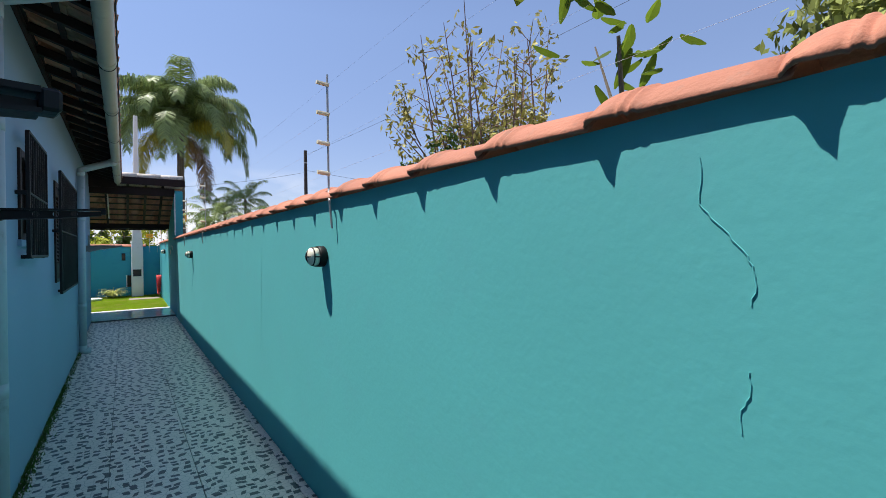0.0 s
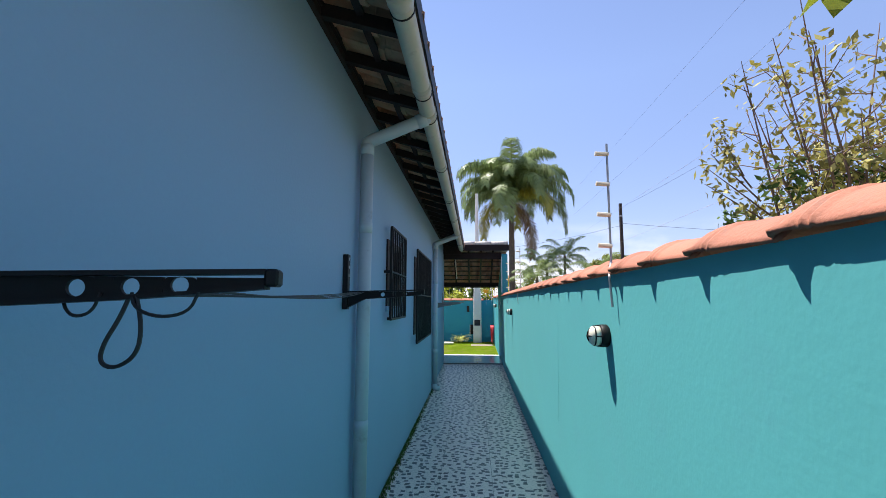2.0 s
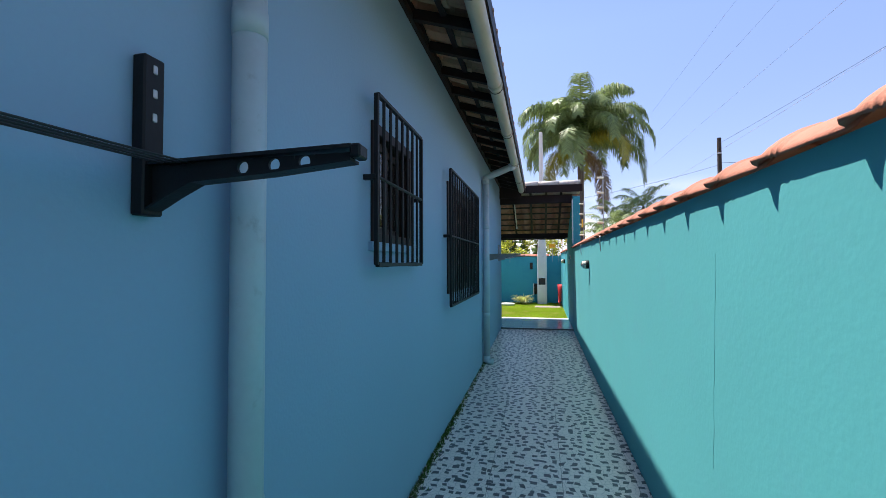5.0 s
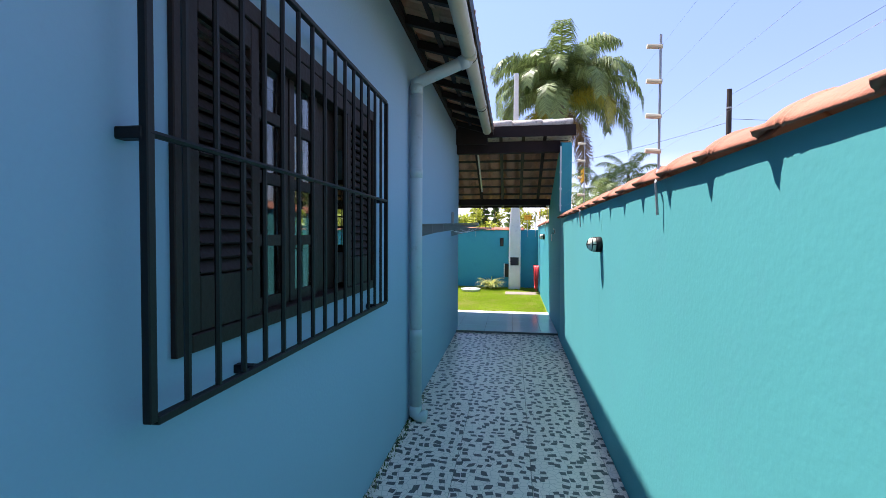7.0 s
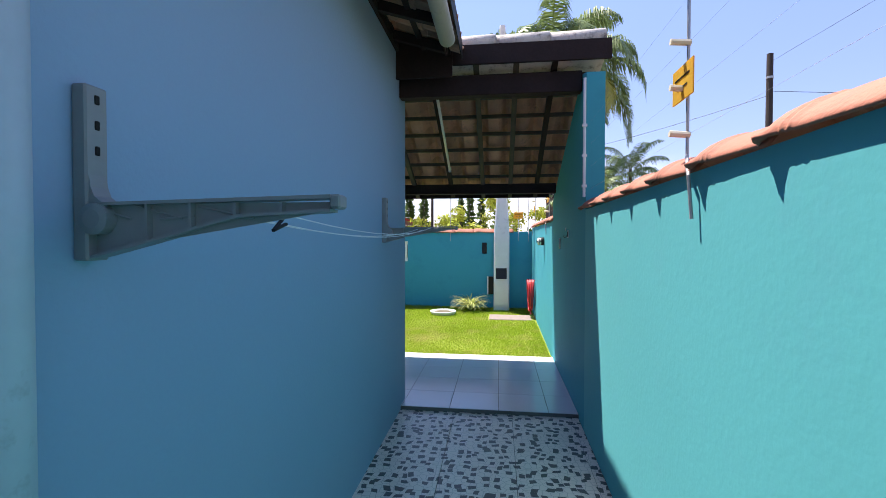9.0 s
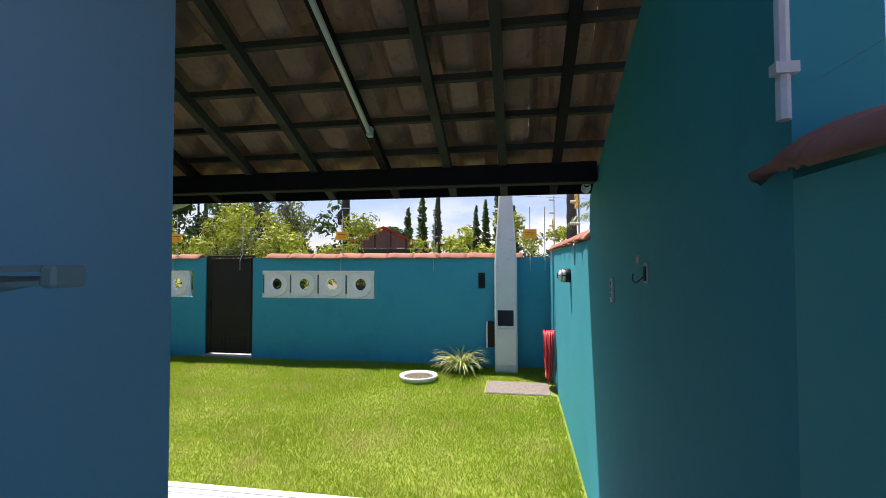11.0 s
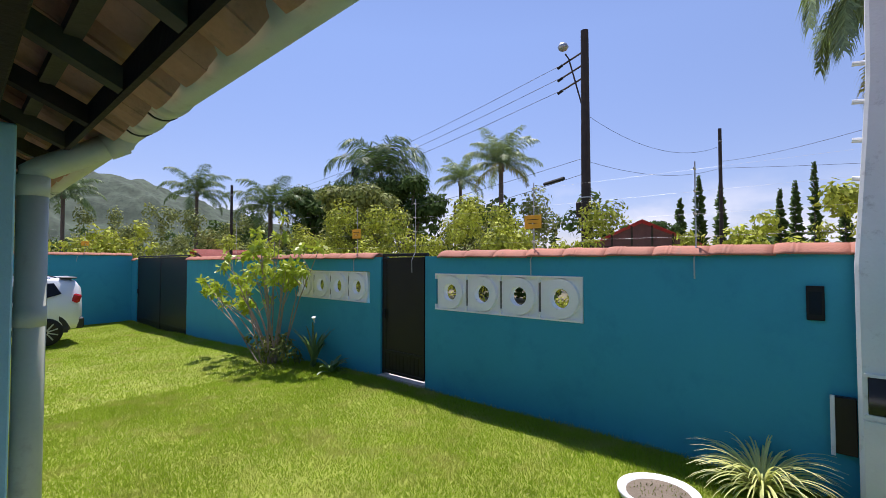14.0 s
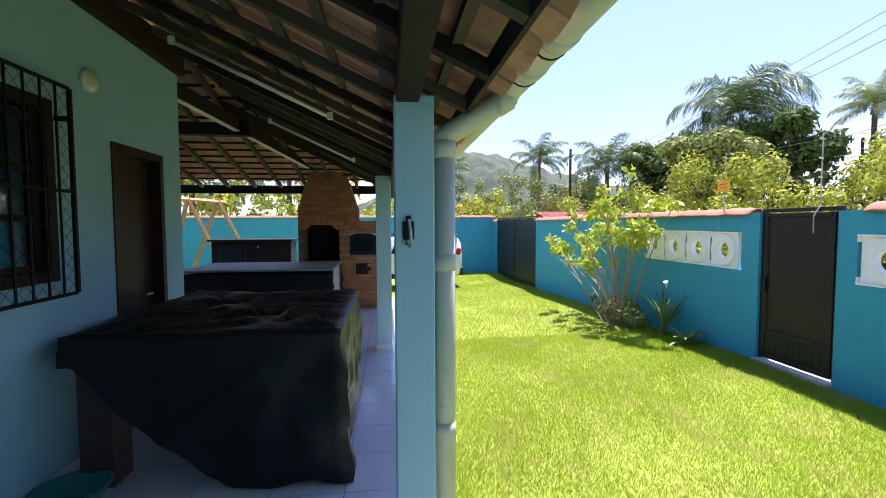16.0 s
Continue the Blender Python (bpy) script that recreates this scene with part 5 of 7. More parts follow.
def draped(name, label, x0, x1, y0, y1, top, hem, material, place_note=""):
    """A sheet thrown over a table: crumpled top, folded skirt down to hem(x, y)."""
    g = thing(name, label, "cover")
    n, rows = 240, 26
    per = 2 * (x1 - x0 + y1 - y0)
    b = bmesh.new()

    def rim(s):
        s %= per
        for ax, ay, bx, by in ((x1, y0, x1, y1), (x1, y1, x0, y1), (x0, y1, x0, y0), (x0, y0, x1, y0)):
            l = abs(bx - ax) + abs(by - ay)
            if s <= l:
                return ax + (bx - ax) * s / l, ay + (by - ay) * s / l
            s -= l
        return x1, y0

    cx, cy = (x0 + x1) / 2, (y0 + y1) / 2
    rings = []
    for r in range(rows + 1):
        ring = []
        f = r / rows
        for k in range(n):
            x, y = rim(per * k / n)
            h = hem(x, y)
            z = top + (h - top) * f
            fold = 0.09 * f * noise.noise((x * 3.1, y * 3.1 + z, 0.0)) + 0.025 * noise.noise((x * 4 + z * 2.5, y * 4 - z * 3, z * 3.0)) * min(1, f * 4)
            slant = (y - x) * 0.8
            fold += min(1, f * 3) * (0.075 * (0.3 - abs(noise.noise((slant * 1.1 + z * 1.2, slant * 2.6 - z * 3.4, 7.0)))) + 0.022 * (0.3 - abs(noise.noise((slant * 3.0 + z * 3.5, slant * 6.0 - z * 9.0, 3.0)))))
            out = Vector((x - cx, y - cy, 0))
            m = max(abs(out.x) / (x1 - cx), abs(out.y) / (y1 - cy))
            d = Vector((out.x / (x1 - cx) if abs(out.x) / (x1 - cx) > 0.98 else 0, out.y / (y1 - cy) if abs(out.y) / (y1 - cy) > 0.98 else 0, 0))
            p = Vector((x, y, z)) + d * (0.02 + (fold + 0.03 * f) * min(1.0, (top - h) / 0.55))
            p.z += 0.02 * noise.noise((x * 5, y * 5, 2.0)) * (1 - f)
            ring.append(b.verts.new(p))
        rings.append(ring)
    for r, s in zip(rings, rings[1:]):
        for k in range(n):
            b.faces.new((r[k], r[(k + 1) % n], s[(k + 1) % n], s[k]))
    inner = rings[0]
    for q in range(1, 17):
        f = 1 - q / 16.0
        ring = []
        for k in range(n):
            x, y = rim(per * k / n)
            px, py = cx + (x - cx) * f, cy + (y - cy) * f
            ring.append(b.verts.new((px, py, top + min(1.0, q / 3) * (0.045 * noise.noise((px * 2.5, py * 2.5, 4.0)) + 0.10 * (0.3 - abs(noise.noise((px * 3.1 + py, py * 3.6, 1.0)))) + 0.035 * (0.3 - abs(noise.noise((px * 8, py * 9 - px * 3, 5.0))))))))
        for k in range(n):
            if q < 16:
                b.faces.new((inner[k], ring[k], ring[(k + 1) % n], inner[(k + 1) % n]))
        if q == 16:
            b.faces.new(inner)
            for v in ring:
                b.verts.remove(v)
        inner = ring
    part("sheet", b, material, g, "", True)
    return g


def games_table():
    g = thing("games_table", "heavy maroon wooden games table with square legs", "table")
    for x, y in ((-2.62, 12.84), (-3.95, 12.84), (-2.62, 14.15), (-3.95, 14.15)):
        part("leg", box(x - 0.10, x + 0.10, y - 0.10, y + 0.10, PZ, 0.88, 0.008), MAROON, g)
    part("body", box(-4.10, -2.50, 12.74, 14.26, 0.86, 1.05, 0.01), MAROON, g)

    def hem(x, y):
        if x > -2.6:
            f = (y - 12.78) / 0.85
            return 0.90 - 0.77 * min(1.0, max(0.0, f)) ** 0.85 + 0.012 * math.sin(9 * f)
        return 0.88 if y < 13 else 0.13 + 0.5 * min(1.0, (-2.6 - x) / 1.2) if y > 14 else 0.8
    draped("tarpaulin", "crumpled black plastic sheet draped over the games table", -4.14, -2.46, 12.73, 14.30, 1.072, lambda x, y: max(PZ + 0.01, hem(x, y)), TARP)


games_table()


def porch_basin():
    g = thing("plastic_basin", "teal plastic basin on the porch floor by the house wall", "basin")
    at = (-2.35, 12.80, PZ)
    part("bowl", lathe([(0.12, 0.0), (0.15, 0.02), (0.185, 0.105), (0.20, 0.11), (0.20, 0.118), (0.175, 0.112), (0.14, 0.03), (0.02, 0.02)], 28, at=at), surface("teal_plastic", (0.03, 0.22, 0.20), 0.35, 0.1, 9, 0.0, 40), g, "", True)


porch_basin()


def billiard_table():
    g = thing("billiard_table", "billiard table under a grey and black cover", "table")
    for x in (-6.9, -8.0):
        for y in (11.7, 13.55):
            part("leg", box(x - 0.07, x + 0.07, y - 0.07, y + 0.07, PZ, 0.8, 0.006), MAROON, g)
    part("bed", box(-8.12, -6.78, 11.55, 13.70, 0.78, 0.97, 0.01), MAROON, g)
    draped("black_cover", "black sheet hanging round the billiard table", -8.14, -6.76, 11.53, 13.72, 0.975, lambda x, y: 0.30, TARP)
    c = thing("grey_cover", "grey cover lying on top of the billiard table", "cover")
    part("sheet", box(-8.16, -6.70, 11.50, 13.76, 1.012, 1.045, 0.012), GREYTARP, c)
    part("flap", box(-7.5, -6.72, 13.755, 13.775, 0.55, 1.03, 0.006), GREYTARP, c)


billiard_table()


def barbecue():
    g = thing("barbecue", "orange brick barbecue with arched firebox, oven and tapering flue", "barbecue")
    X = -8.3
    b = box(X - 0.7, X - 0.012, 12.94, 14.46, PZ, 1.02)
    for args in ((12.94, 13.03, 1.02, 1.80), (13.70, 13.84, 1.02, 1.80), (13.03, 13.70, 1.72, 2.05), (12.94, 13.03, 1.80, 2.05), (13.70, 14.04, 1.80, 2.05), (13.84, 13.87, 1.02, 1.80), (14.41, 14.46, 1.02, 1.80), (13.87, 14.41, 1.56, 1.80), (13.87, 14.41, 1.02, 1.14)):
        part("core_block", box(X - 0.7, X - 0.012, *args), MORTAR, g)
    part("core", b, MORTAR, g)
    part("firebox", box(X - 0.69, X - 0.5, 13.03, 13.70, 1.02, 1.72), SOOT_BLACK, g, "sooty firebox back")
    part("hearth", box(X - 0.5, X - 0.012, 13.03, 13.70, 1.0, 1.03), SOOT_BLACK, g)
    oven = part("oven_door", box(X - 0.06, X - 0.02, 13.89, 14.39, 1.15, 1.50, 0.004), IRON, g, "arched black oven door")
    b = bmesh.new()
    for k in range(9):
        a0, a1 = math.pi * k / 9, math.pi * (k + 1) / 9
        vs = [b.verts.new((x, 14.14 - 0.25 * math.cos(a), z)) for x in (X - 0.06, X - 0.02) for a, z in ((a0, 1.49), (a1, 1.49), (a1, 1.49 + 0.08 * math.sin(a1)), (a0, 1.49 + 0.08 * math.sin(a0)))]
        for q in ((0, 1, 2, 3), (7, 6, 5, 4), (3, 2, 6, 7)):
            b.faces.new([vs[i] for i in q])
    part("arch", b, IRON, oven)
    part("window", box(X - 0.022, X - 0.016, 13.95, 14.33, 1.22, 1.46, 0.002), CARGLASS, oven, "dark oven glass")
    # no opening is cut: a sooty black panel shows the hole's shade
    part("ash_hole", box(X - 0.02, X - 0.004, 14.0, 14.28, 0.77, 0.99), SOOT_BLACK, g, "dark square panel standing in for the shaded ash hole")
    # tapering flue
    fl = bmesh.new()
    rings = [[fl.verts.new((x, y, z)) for x, y in ((X - 0.7 + t, 12.95 + s), (X - 0.014 - t, 12.95 + s), (X - 0.014 - t, 14.03 - s), (X - 0.7 + t, 14.03 - s))] for z, s, t in ((2.05, 0.0, 0.0), (2.85, 0.26, 0.12), (3.2, 0.30, 0.14))]
    for r, s in zip(rings, rings[1:]):
        for k in range(4):
            fl.faces.new((r[k], r[(k + 1) % 4], s[(k + 1) % 4], s[k]))
    part("flue", fl, MORTAR, g, "tapering brick flue")
    # facing bricks
    bw, bh, gap = 0.20, 0.055, 0.012
    mesh = to_mesh(box(-0.012, 0.0, 0.0, bw, 0.0, bh, 0.003), "brick")
    half = to_mesh(box(-0.012, 0.0, 0.0, bw / 2 - gap / 2, 0.0, bh, 0.003), "half_brick")
    tall = to_mesh(box(-0.012, 0.0, 0.0, bh, 0.0, 0.13, 0.003), "standing_brick")
    for me in (mesh, half, tall):
        me.materials.append(BRICK)
    count = 0
    z, r = PZ + 0.005, 0
    while z < 2.86:
        s = 0.0 if z < 2.05 else (z - 2.05) / 0.8 * 0.26
        t = 0.0 if z < 2.05 else (z - 2.05) / 0.8 * 0.12
        y, y1 = 12.95 + s, (14.45 if z < 1.78 else 14.03 - s)
        first = True
        while y < y1 - 0.05:
            me, w = (half, bw / 2) if (first and r % 2) or y + bw > y1 + 0.02 else (mesh, bw)
            first = False
            inside = (13.0 < y + w / 2 < 13.73 and 1.02 < z + 0.03 < 1.75) or (13.84 < y + w / 2 < 14.44 and 1.12 < z + 0.03 < 1.60) or (13.98 < y + w / 2 < 14.30 and 0.75 < z + 0.03 < 1.0)
            if not inside:
                ob = link("brick", me, None, g)
                ob.matrix_world = pose(X + random.uniform(-0.002, 0.002) - t, y, z)
                count += 1
            y += w + gap
        z += bh + gap
        r += 1
    for k in range(10):
        a = math.pi * (k + 0.5) / 10
        ob = link("brick", tall, None, g)
        ob.matrix_world = pose(X + 0.004, 13.365 - 0.335 * math.cos(a), 1.62 + 0.13 * math.sin(a)) @ pose(0, 0, 0, -(a - math.pi / 2) * -40, 0, 0) @ pose(0, -bh / 2, 0)


barbecue()


def stove():
    g = thing("wood_stove", "long black cast-iron wood stove with an oven door", "stove")
    part("body", box(-10.6, -10.0, 10.75, 12.45, 0.72, 1.36, 0.01), IRON, g)
    part("top_plate", box(-10.66, -9.94, 10.68, 12.5, 1.36, 1.41, 0.008), IRON, g)
    part("ledge", box(-10.0, -9.86, 10.68, 12.45, 0.70, 0.74, 0.006), IRON, g)
    d = part("oven_door", box(-10.0, -9.97, 10.9, 11.5, 0.82, 1.30, 0.006), GATE, g, "oven door with an arched panel")
    part("door_glass", box(-9.97, -9.962, 10.98, 11.42, 0.9, 1.2, 0.003), CARGLASS, d)
    part("knob", tube([(-9.97, 11.75, 1.24), (-9.93, 11.75, 1.24)], 0.02, 8), STEEL, g)
    for y in (10.9, 12.3):
        part("leg", box(-10.4, -10.2, y - 0.05, y + 0.05, -0.1, 0.72), IRON, g)


stove()


def swing():
    g = thing("swing_frame", "timber A-frame garden swing on the lawn", "swing")
    z0 = -0.12
    for x, y, lo, hi in ((-13.9, 8.67, -0.46, 1.06), (-15.0, 9.14, -0.80, 1.15)):
        for dx, dy in ((0.45, lo), (-0.45, hi)):
            part("leg", tube([(x + dx, y + dy, z0), (x, y, 2.52)], 0.065, 4), SWINGWOOD, g)
    part("top_rail", tube([(-13.6, 8.54, 2.50), (-15.3, 9.27, 2.47)], 0.065, 4), SWINGWOOD, g)


swing()

# ---- car ----


def car():
    g = thing("white_car", "white compact hatchback with dark windows parked on the lawn", "car")
    L, y_rear, xs, zb = 3.75, 16.82, -12.70, -0.14
    xc = xs - 0.82

    def ring(u):
        """Half width and heights along the car, u from the rear (0) to the nose (L)."""
        pts = [(0.0, 0.62, 0.42, 0.95, 1.30, 0.48), (0.12, 0.78, 0.36, 0.98, 1.47, 0.62), (0.5, 0.82, 0.33, 0.99, 1.55, 0.66), (1.4, 0.82, 0.30, 0.97, 1.58, 0.66), (2.1, 0.82, 0.30, 0.95, 1.46, 0.64), (2.75, 0.81, 0.30, 0.93, 1.02, 0.66), (3.4, 0.78, 0.32, 0.85, 0.90, 0.62), (3.75, 0.62, 0.40, 0.72, 0.76, 0.5)]
        for p, q in zip(pts, pts[1:]):
            if p[0] <= u <= q[0]:
                f = (u - p[0]) / (q[0] - p[0])
                return [a + (c - a) * f for a, c in zip(p, q)][1:]
        return pts[-1][1:]

    b = bmesh.new()
    rows = []
    for i in range(31):
        u = L * i / 30
        w, zl, zw, zr, wr = ring(u)
        sec = [(-w * 0.92, zl), (-w, zl + 0.12), (-w, zw - 0.12), (-w * 0.97, zw), (-wr - 0.03, zr - 0.10), (-wr + 0.08, zr), (0, zr + 0.015)]
        sec = sec + [(-x, z) for x, z in reversed(sec[:-1])]
        rows.append([b.verts.new((xc + x, y_rear - u, zb + z)) for x, z in sec])
    n = len(rows[0])
    for r, s in zip(rows, rows[1:]):
        for k in range(n - 1):
            b.faces.new((r[k], r[k + 1], s[k + 1], s[k]))
        b.faces.new((r[n - 1], r[0], s[0], s[n - 1]))
    b.faces.new(rows[0][::-1])
    b.faces.new(rows[-1])
    part("body", b, CARPAINT, g, "glossy white body", True)
    for sx in (1, -1):
        xw = xc + sx * 0.775
        for ya, yb in ((16.42, 15.93), (15.89, 15.20), (15.15, 14.70)):
            wb = bmesh.new()
            lo, hi = zb + 1.02, zb + 1.42
            e = 0.13 if ya > 16.2 else 0.0
            e2 = 0.16 if yb < 14.8 else 0.0
            vs = [wb.verts.new(p) for p in ((xw + sx * 0.02, ya, lo + e * 1.2), (xw + sx * 0.025, yb, lo), (xw - sx * 0.075, yb + e2, hi), (xw - sx * 0.075, ya - e, hi))]
            wb.faces.new(vs)
            bmesh.ops.solidify(wb, geom=wb.faces[:], thickness=0.02)
            part("side_window", wb, CARGLASS, g, "dark side glass")
        part("sill_trim", box(xw - 0.02, xw + 0.055, 13.3, 16.55, zb + 0.28, zb + 0.42, 0.01) if sx > 0 else box(xw - 0.055, xw + 0.02, 13.3, 16.55, zb + 0.28, zb + 0.42, 0.01), TRIMBLACK, g)
        part("roof_rail", tube([(xc + sx * 0.58, 16.35, zb + 1.55), (xc + sx * 0.58, 16.1, zb + 1.62), (xc + sx * 0.58, 14.9, zb + 1.62), (xc + sx * 0.58, 14.7, zb + 1.55)], 0.014, 6), TRIMBLACK, g)
        part("tail_light", turned(box(-0.05, 0.05, -0.075, 0.075, -0.10, 0.10, 0.03), pose(xc + sx * 0.755, 16.70, zb + 1.06, -18, 0, -sx * 24)), TAIL, g, "red tail light")
        part("spoiler_end", box(xc + sx * 0.35 - 0.3, xc + sx * 0.35 + 0.3, 16.40, 16.72, zb + 1.515, zb + 1.555, 0.015), TRIMBLACK if sx > 0 else CARPAINT, g)
        for y in (16.15, 13.75):
            xf = xc + sx * 0.74
            part("wheel_arch", tube([(xf, y + 0.37 * math.cos(a), zb + 0.33 + 0.37 * math.sin(a)) for a in (math.pi * k / 12 for k in range(13))], 0.085, 6), TRIMBLACK, g)
            w = part("wheel", turned(lathe([(0.20, -0.09), (0.29, -0.10), (0.315, -0.07), (0.315, 0.07), (0.29, 0.10), (0.20, 0.09)], 26), pose(xf + sx * 0.015, y, zb + 0.32, 0, 90, 0)), RUBBER, g, "black tyre", True)
            part("rim", turned(lathe([(0.235, 0.02), (0.235, 0.100), (0.215, 0.105), (0.06, 0.085), (0.02, 0.09)], 26), pose(xf + sx * 0.015, y, zb + 0.32, 0, 90 * sx, 0)), GATE, w)
            for k in range(10):
                a = 36 * k
                part("spoke", turned(box(0.03, 0.225, -0.014, 0.014, 0.088, 0.108, 0.004), pose(xf + sx * 0.015, y, zb + 0.32, 0, 90 * sx, 0) @ pose(0, 0, 0, 0, 0, a)), STEEL, w)
    part("rear_bumper", box(xc - 0.70, xc + 0.70, 16.70, 16.86, zb + 0.34, zb + 0.60, 0.03), TRIMBLACK, g)
    part("rear_window", turned(box(-0.55, 0.55, -0.012, 0.012, -0.16, 0.16, 0.004), pose(xc, 16.755, zb + 1.20, 22, 0, 0)), CARGLASS, g)


car()

# ---- planting ----


def leaves(n, centres, size, spread=1.0, droop=0.3, long=1.8):
    """Leaf quads scattered in ellipsoids (x, y, z, rx, ry, rz), denser to the outside."""
    rng = np.random.default_rng(int(abs(centres[0][0]) * 97 + abs(centres[0][1]) * 31 + n))
    w = np.array([c[3] * c[4] + c[4] * c[5] + c[3] * c[5] for c in centres])
    pick = rng.choice(len(centres), n, p=w / w.sum())
    c = np.array(centres)[pick]
    d = rng.normal(size=(n, 3))
    d /= np.linalg.norm(d, axis=1)[:, None]
    rad = rng.random(n) ** 0.45
    p = c[:, :3] + d * rad[:, None] * c[:, 3:6] * spread
    out = d + rng.normal(size=(n, 3)) * 0.42 + np.array([0, 0, 0.25])
    ax = np.cross(out, rng.normal(size=(n, 3)))
    ax[:, 2] -= droop
    ax /= np.linalg.norm(ax, axis=1)[:, None]
    side = np.cross(ax, out)
    side /= np.linalg.norm(side, axis=1)[:, None]
    s = size * rng.uniform(0.6, 1.3, n)[:, None]
    quad = np.stack([p, p + ax * s * long * 0.5 + side * s * 0.42, p + ax * s * long, p + ax * s * long * 0.5 - side * s * 0.42], 1).reshape(-1, 3)
    faces = np.arange(4 * n).reshape(-1, 4)
    return raw("leaves", quad.tolist(), faces.tolist())


def limbs(base, height, spread, n, r0, seed):
    """A tapered trunk that parts into limbs; returns the mesh and the limb ends."""
    rng = random.Random(seed)
    b = bmesh.new()
    x, y, z = base
    fork = height * 0.35
    tube([(x, y, z), (x + 0.04, y, z + fork * 0.5), (x, y, z + fork)], [r0, r0 * 0.85, r0 * 0.75], 8, b)
    ends = []
    for i in range(n):
        a = 2 * math.pi * (i + rng.random() * 0.6) / n
        l = spread * rng.uniform(0.5, 1.0)
        h = height * rng.uniform(0.75, 1.0)
        p0 = Vector((x, y, z + fork * rng.uniform(0.8, 1.0)))
        p2 = Vector((x + l * math.cos(a), y + l * math.sin(a), z + h))
        p1 = p0.lerp(p2, 0.5) + Vector((0, 0, 0.12 * height * rng.random()))
        tube([p0, p1, p2], [r0 * 0.5, r0 * 0.32, r0 * 0.12], 6, b)
        ends.append(p2)
        for k in range(2):
            q = p1.lerp(p2, rng.random()) + Vector((rng.uniform(-1, 1), rng.uniform(-1, 1), rng.uniform(-0.2, 0.6))) * spread * 0.35
            tube([p1, q], [r0 * 0.2, r0 * 0.06], 5, b)
            ends.append(q)
    return b, ends


def tree(label, base, height, spread, n_leaves, size, material, seed, r0=0.14, name="tree", flat=0.8):
    g = thing(name, label, "tree")
    b, ends = limbs(base, height * 0.9, spread * 0.8, 6, r0, seed)
    part("trunk", b, BARK, g)
    rng = random.Random(seed + 1)
    cs = [(*e, spread * rng.uniform(0.25, 0.5), spread * rng.uniform(0.25, 0.5), spread * rng.uniform(0.2, 0.4) * flat) for e in ends]
    link("crown", leaves(int(n_leaves * 1.6), cs, size * 0.85), material, g)
    return g


def palm(label, base, trunk_h, r0, n, length, droop, materials, seed, lean=(0, 0), leaflet=0.45, name="palm_tree", up=1.2, pairs=26, low=1.15, hang=0.75):
    """A palm: ringed tapering trunk and arching pinnate fronds."""
    g = thing(name, label, "palm tree")
    rng = random.Random(seed)
    x, y, z = base
    top = Vector((x + lean[0], y + lean[1], z + trunk_h))
    pts, rad = [], []
    for k in range(25):
        f = k / 24
        pts.append((x + lean[0] * f * f, y + lean[1] * f * f, z + trunk_h * f))
        rad.append(r0 * (1.25 - 0.35 * f) * (1.04 if k % 2 else 0.97))
    part("trunk", tube(pts, rad, 10), PALMBARK, g)
    part("crownshaft", tube([top - Vector((0, 0, 0.1)), top + Vector((0, 0, r0 * 3.5))], [r0 * 1.5, r0 * 0.8], 10), BARK, g)
    groups = {}
    for i in range(n):
        f = i / n
        a = i * 2.39996 + rng.uniform(-0.2, 0.2)
        e0 = up * (1 - low * f) + rng.uniform(-0.08, 0.08) - (0.7 if f > 0.95 and len(materials) > 2 else 0.0)
        mat = materials[0]
        if f > 0.78 and len(materials) > 1 and rng.random() < 0.5:
            mat = materials[1]
        if f > 0.95 and len(materials) > 2:
            mat = materials[2]
        verts, faces = groups.setdefault(mat.name, (mat, [], []))[1:]
        d = Vector((math.cos(a), math.sin(a), 0))
        s = Vector((-d.y, d.x, 0))
        l = length * rng.uniform(0.85, 1.08)
        p, el, prev = top + Vector((0, 0, r0 * 2)), e0, None
        steps = pairs
        for k in range(steps + 1):
            t = k / steps
            el = max(-1.5, e0 - droop * (0.74 + 0.22 * f) * t ** 1.9)
            step = d * math.cos(el) + Vector((0, 0, math.sin(el)))
            q = p + step * (l / steps)
            w = 0.02 * (1 - t) + 0.004
            i0 = len(verts)
            verts.extend([tuple(p - s * w), tuple(p + s * w), tuple(q + s * w), tuple(q - s * w)])
            faces.append((i0, i0 + 1, i0 + 2, i0 + 3))
            if t > 0.1:
                ll = leaflet * length / 3.0 * (0.55 + 1.1 * math.sin(math.pi * min(1, t * 0.95))) * rng.uniform(0.85, 1.1)
                for side in (-1, 1):
                    for m in range(3):
                        o = p + step * (l / steps) * (0.33 * m)
                        v = (s * side * rng.uniform(0.6, 1.0) + step * rng.uniform(0.35, 0.7) + Vector((0, 0, rng.uniform(-0.75, 0.05)))).normalized()
                        mid = o + v * ll * 0.55
                        tip = mid + (v + Vector((0, 0, -hang))).normalized() * ll * 0.5
                        ww = step * (0.017 if hang < 1 else 0.0125) * length / 3.0
                        i0 = len(verts)
                        verts.extend([tuple(o - ww), tuple(o + ww), tuple(mid + ww), tuple(mid - ww), tuple(tip)])
                        faces.extend([(i0, i0 + 1, i0 + 2, i0 + 3), (i0 + 3, i0 + 2, i0 + 4)])
            p = q
    for mat, verts, faces in groups.values():
        link("crown", raw("crown", verts, faces), mat, g)
    return g


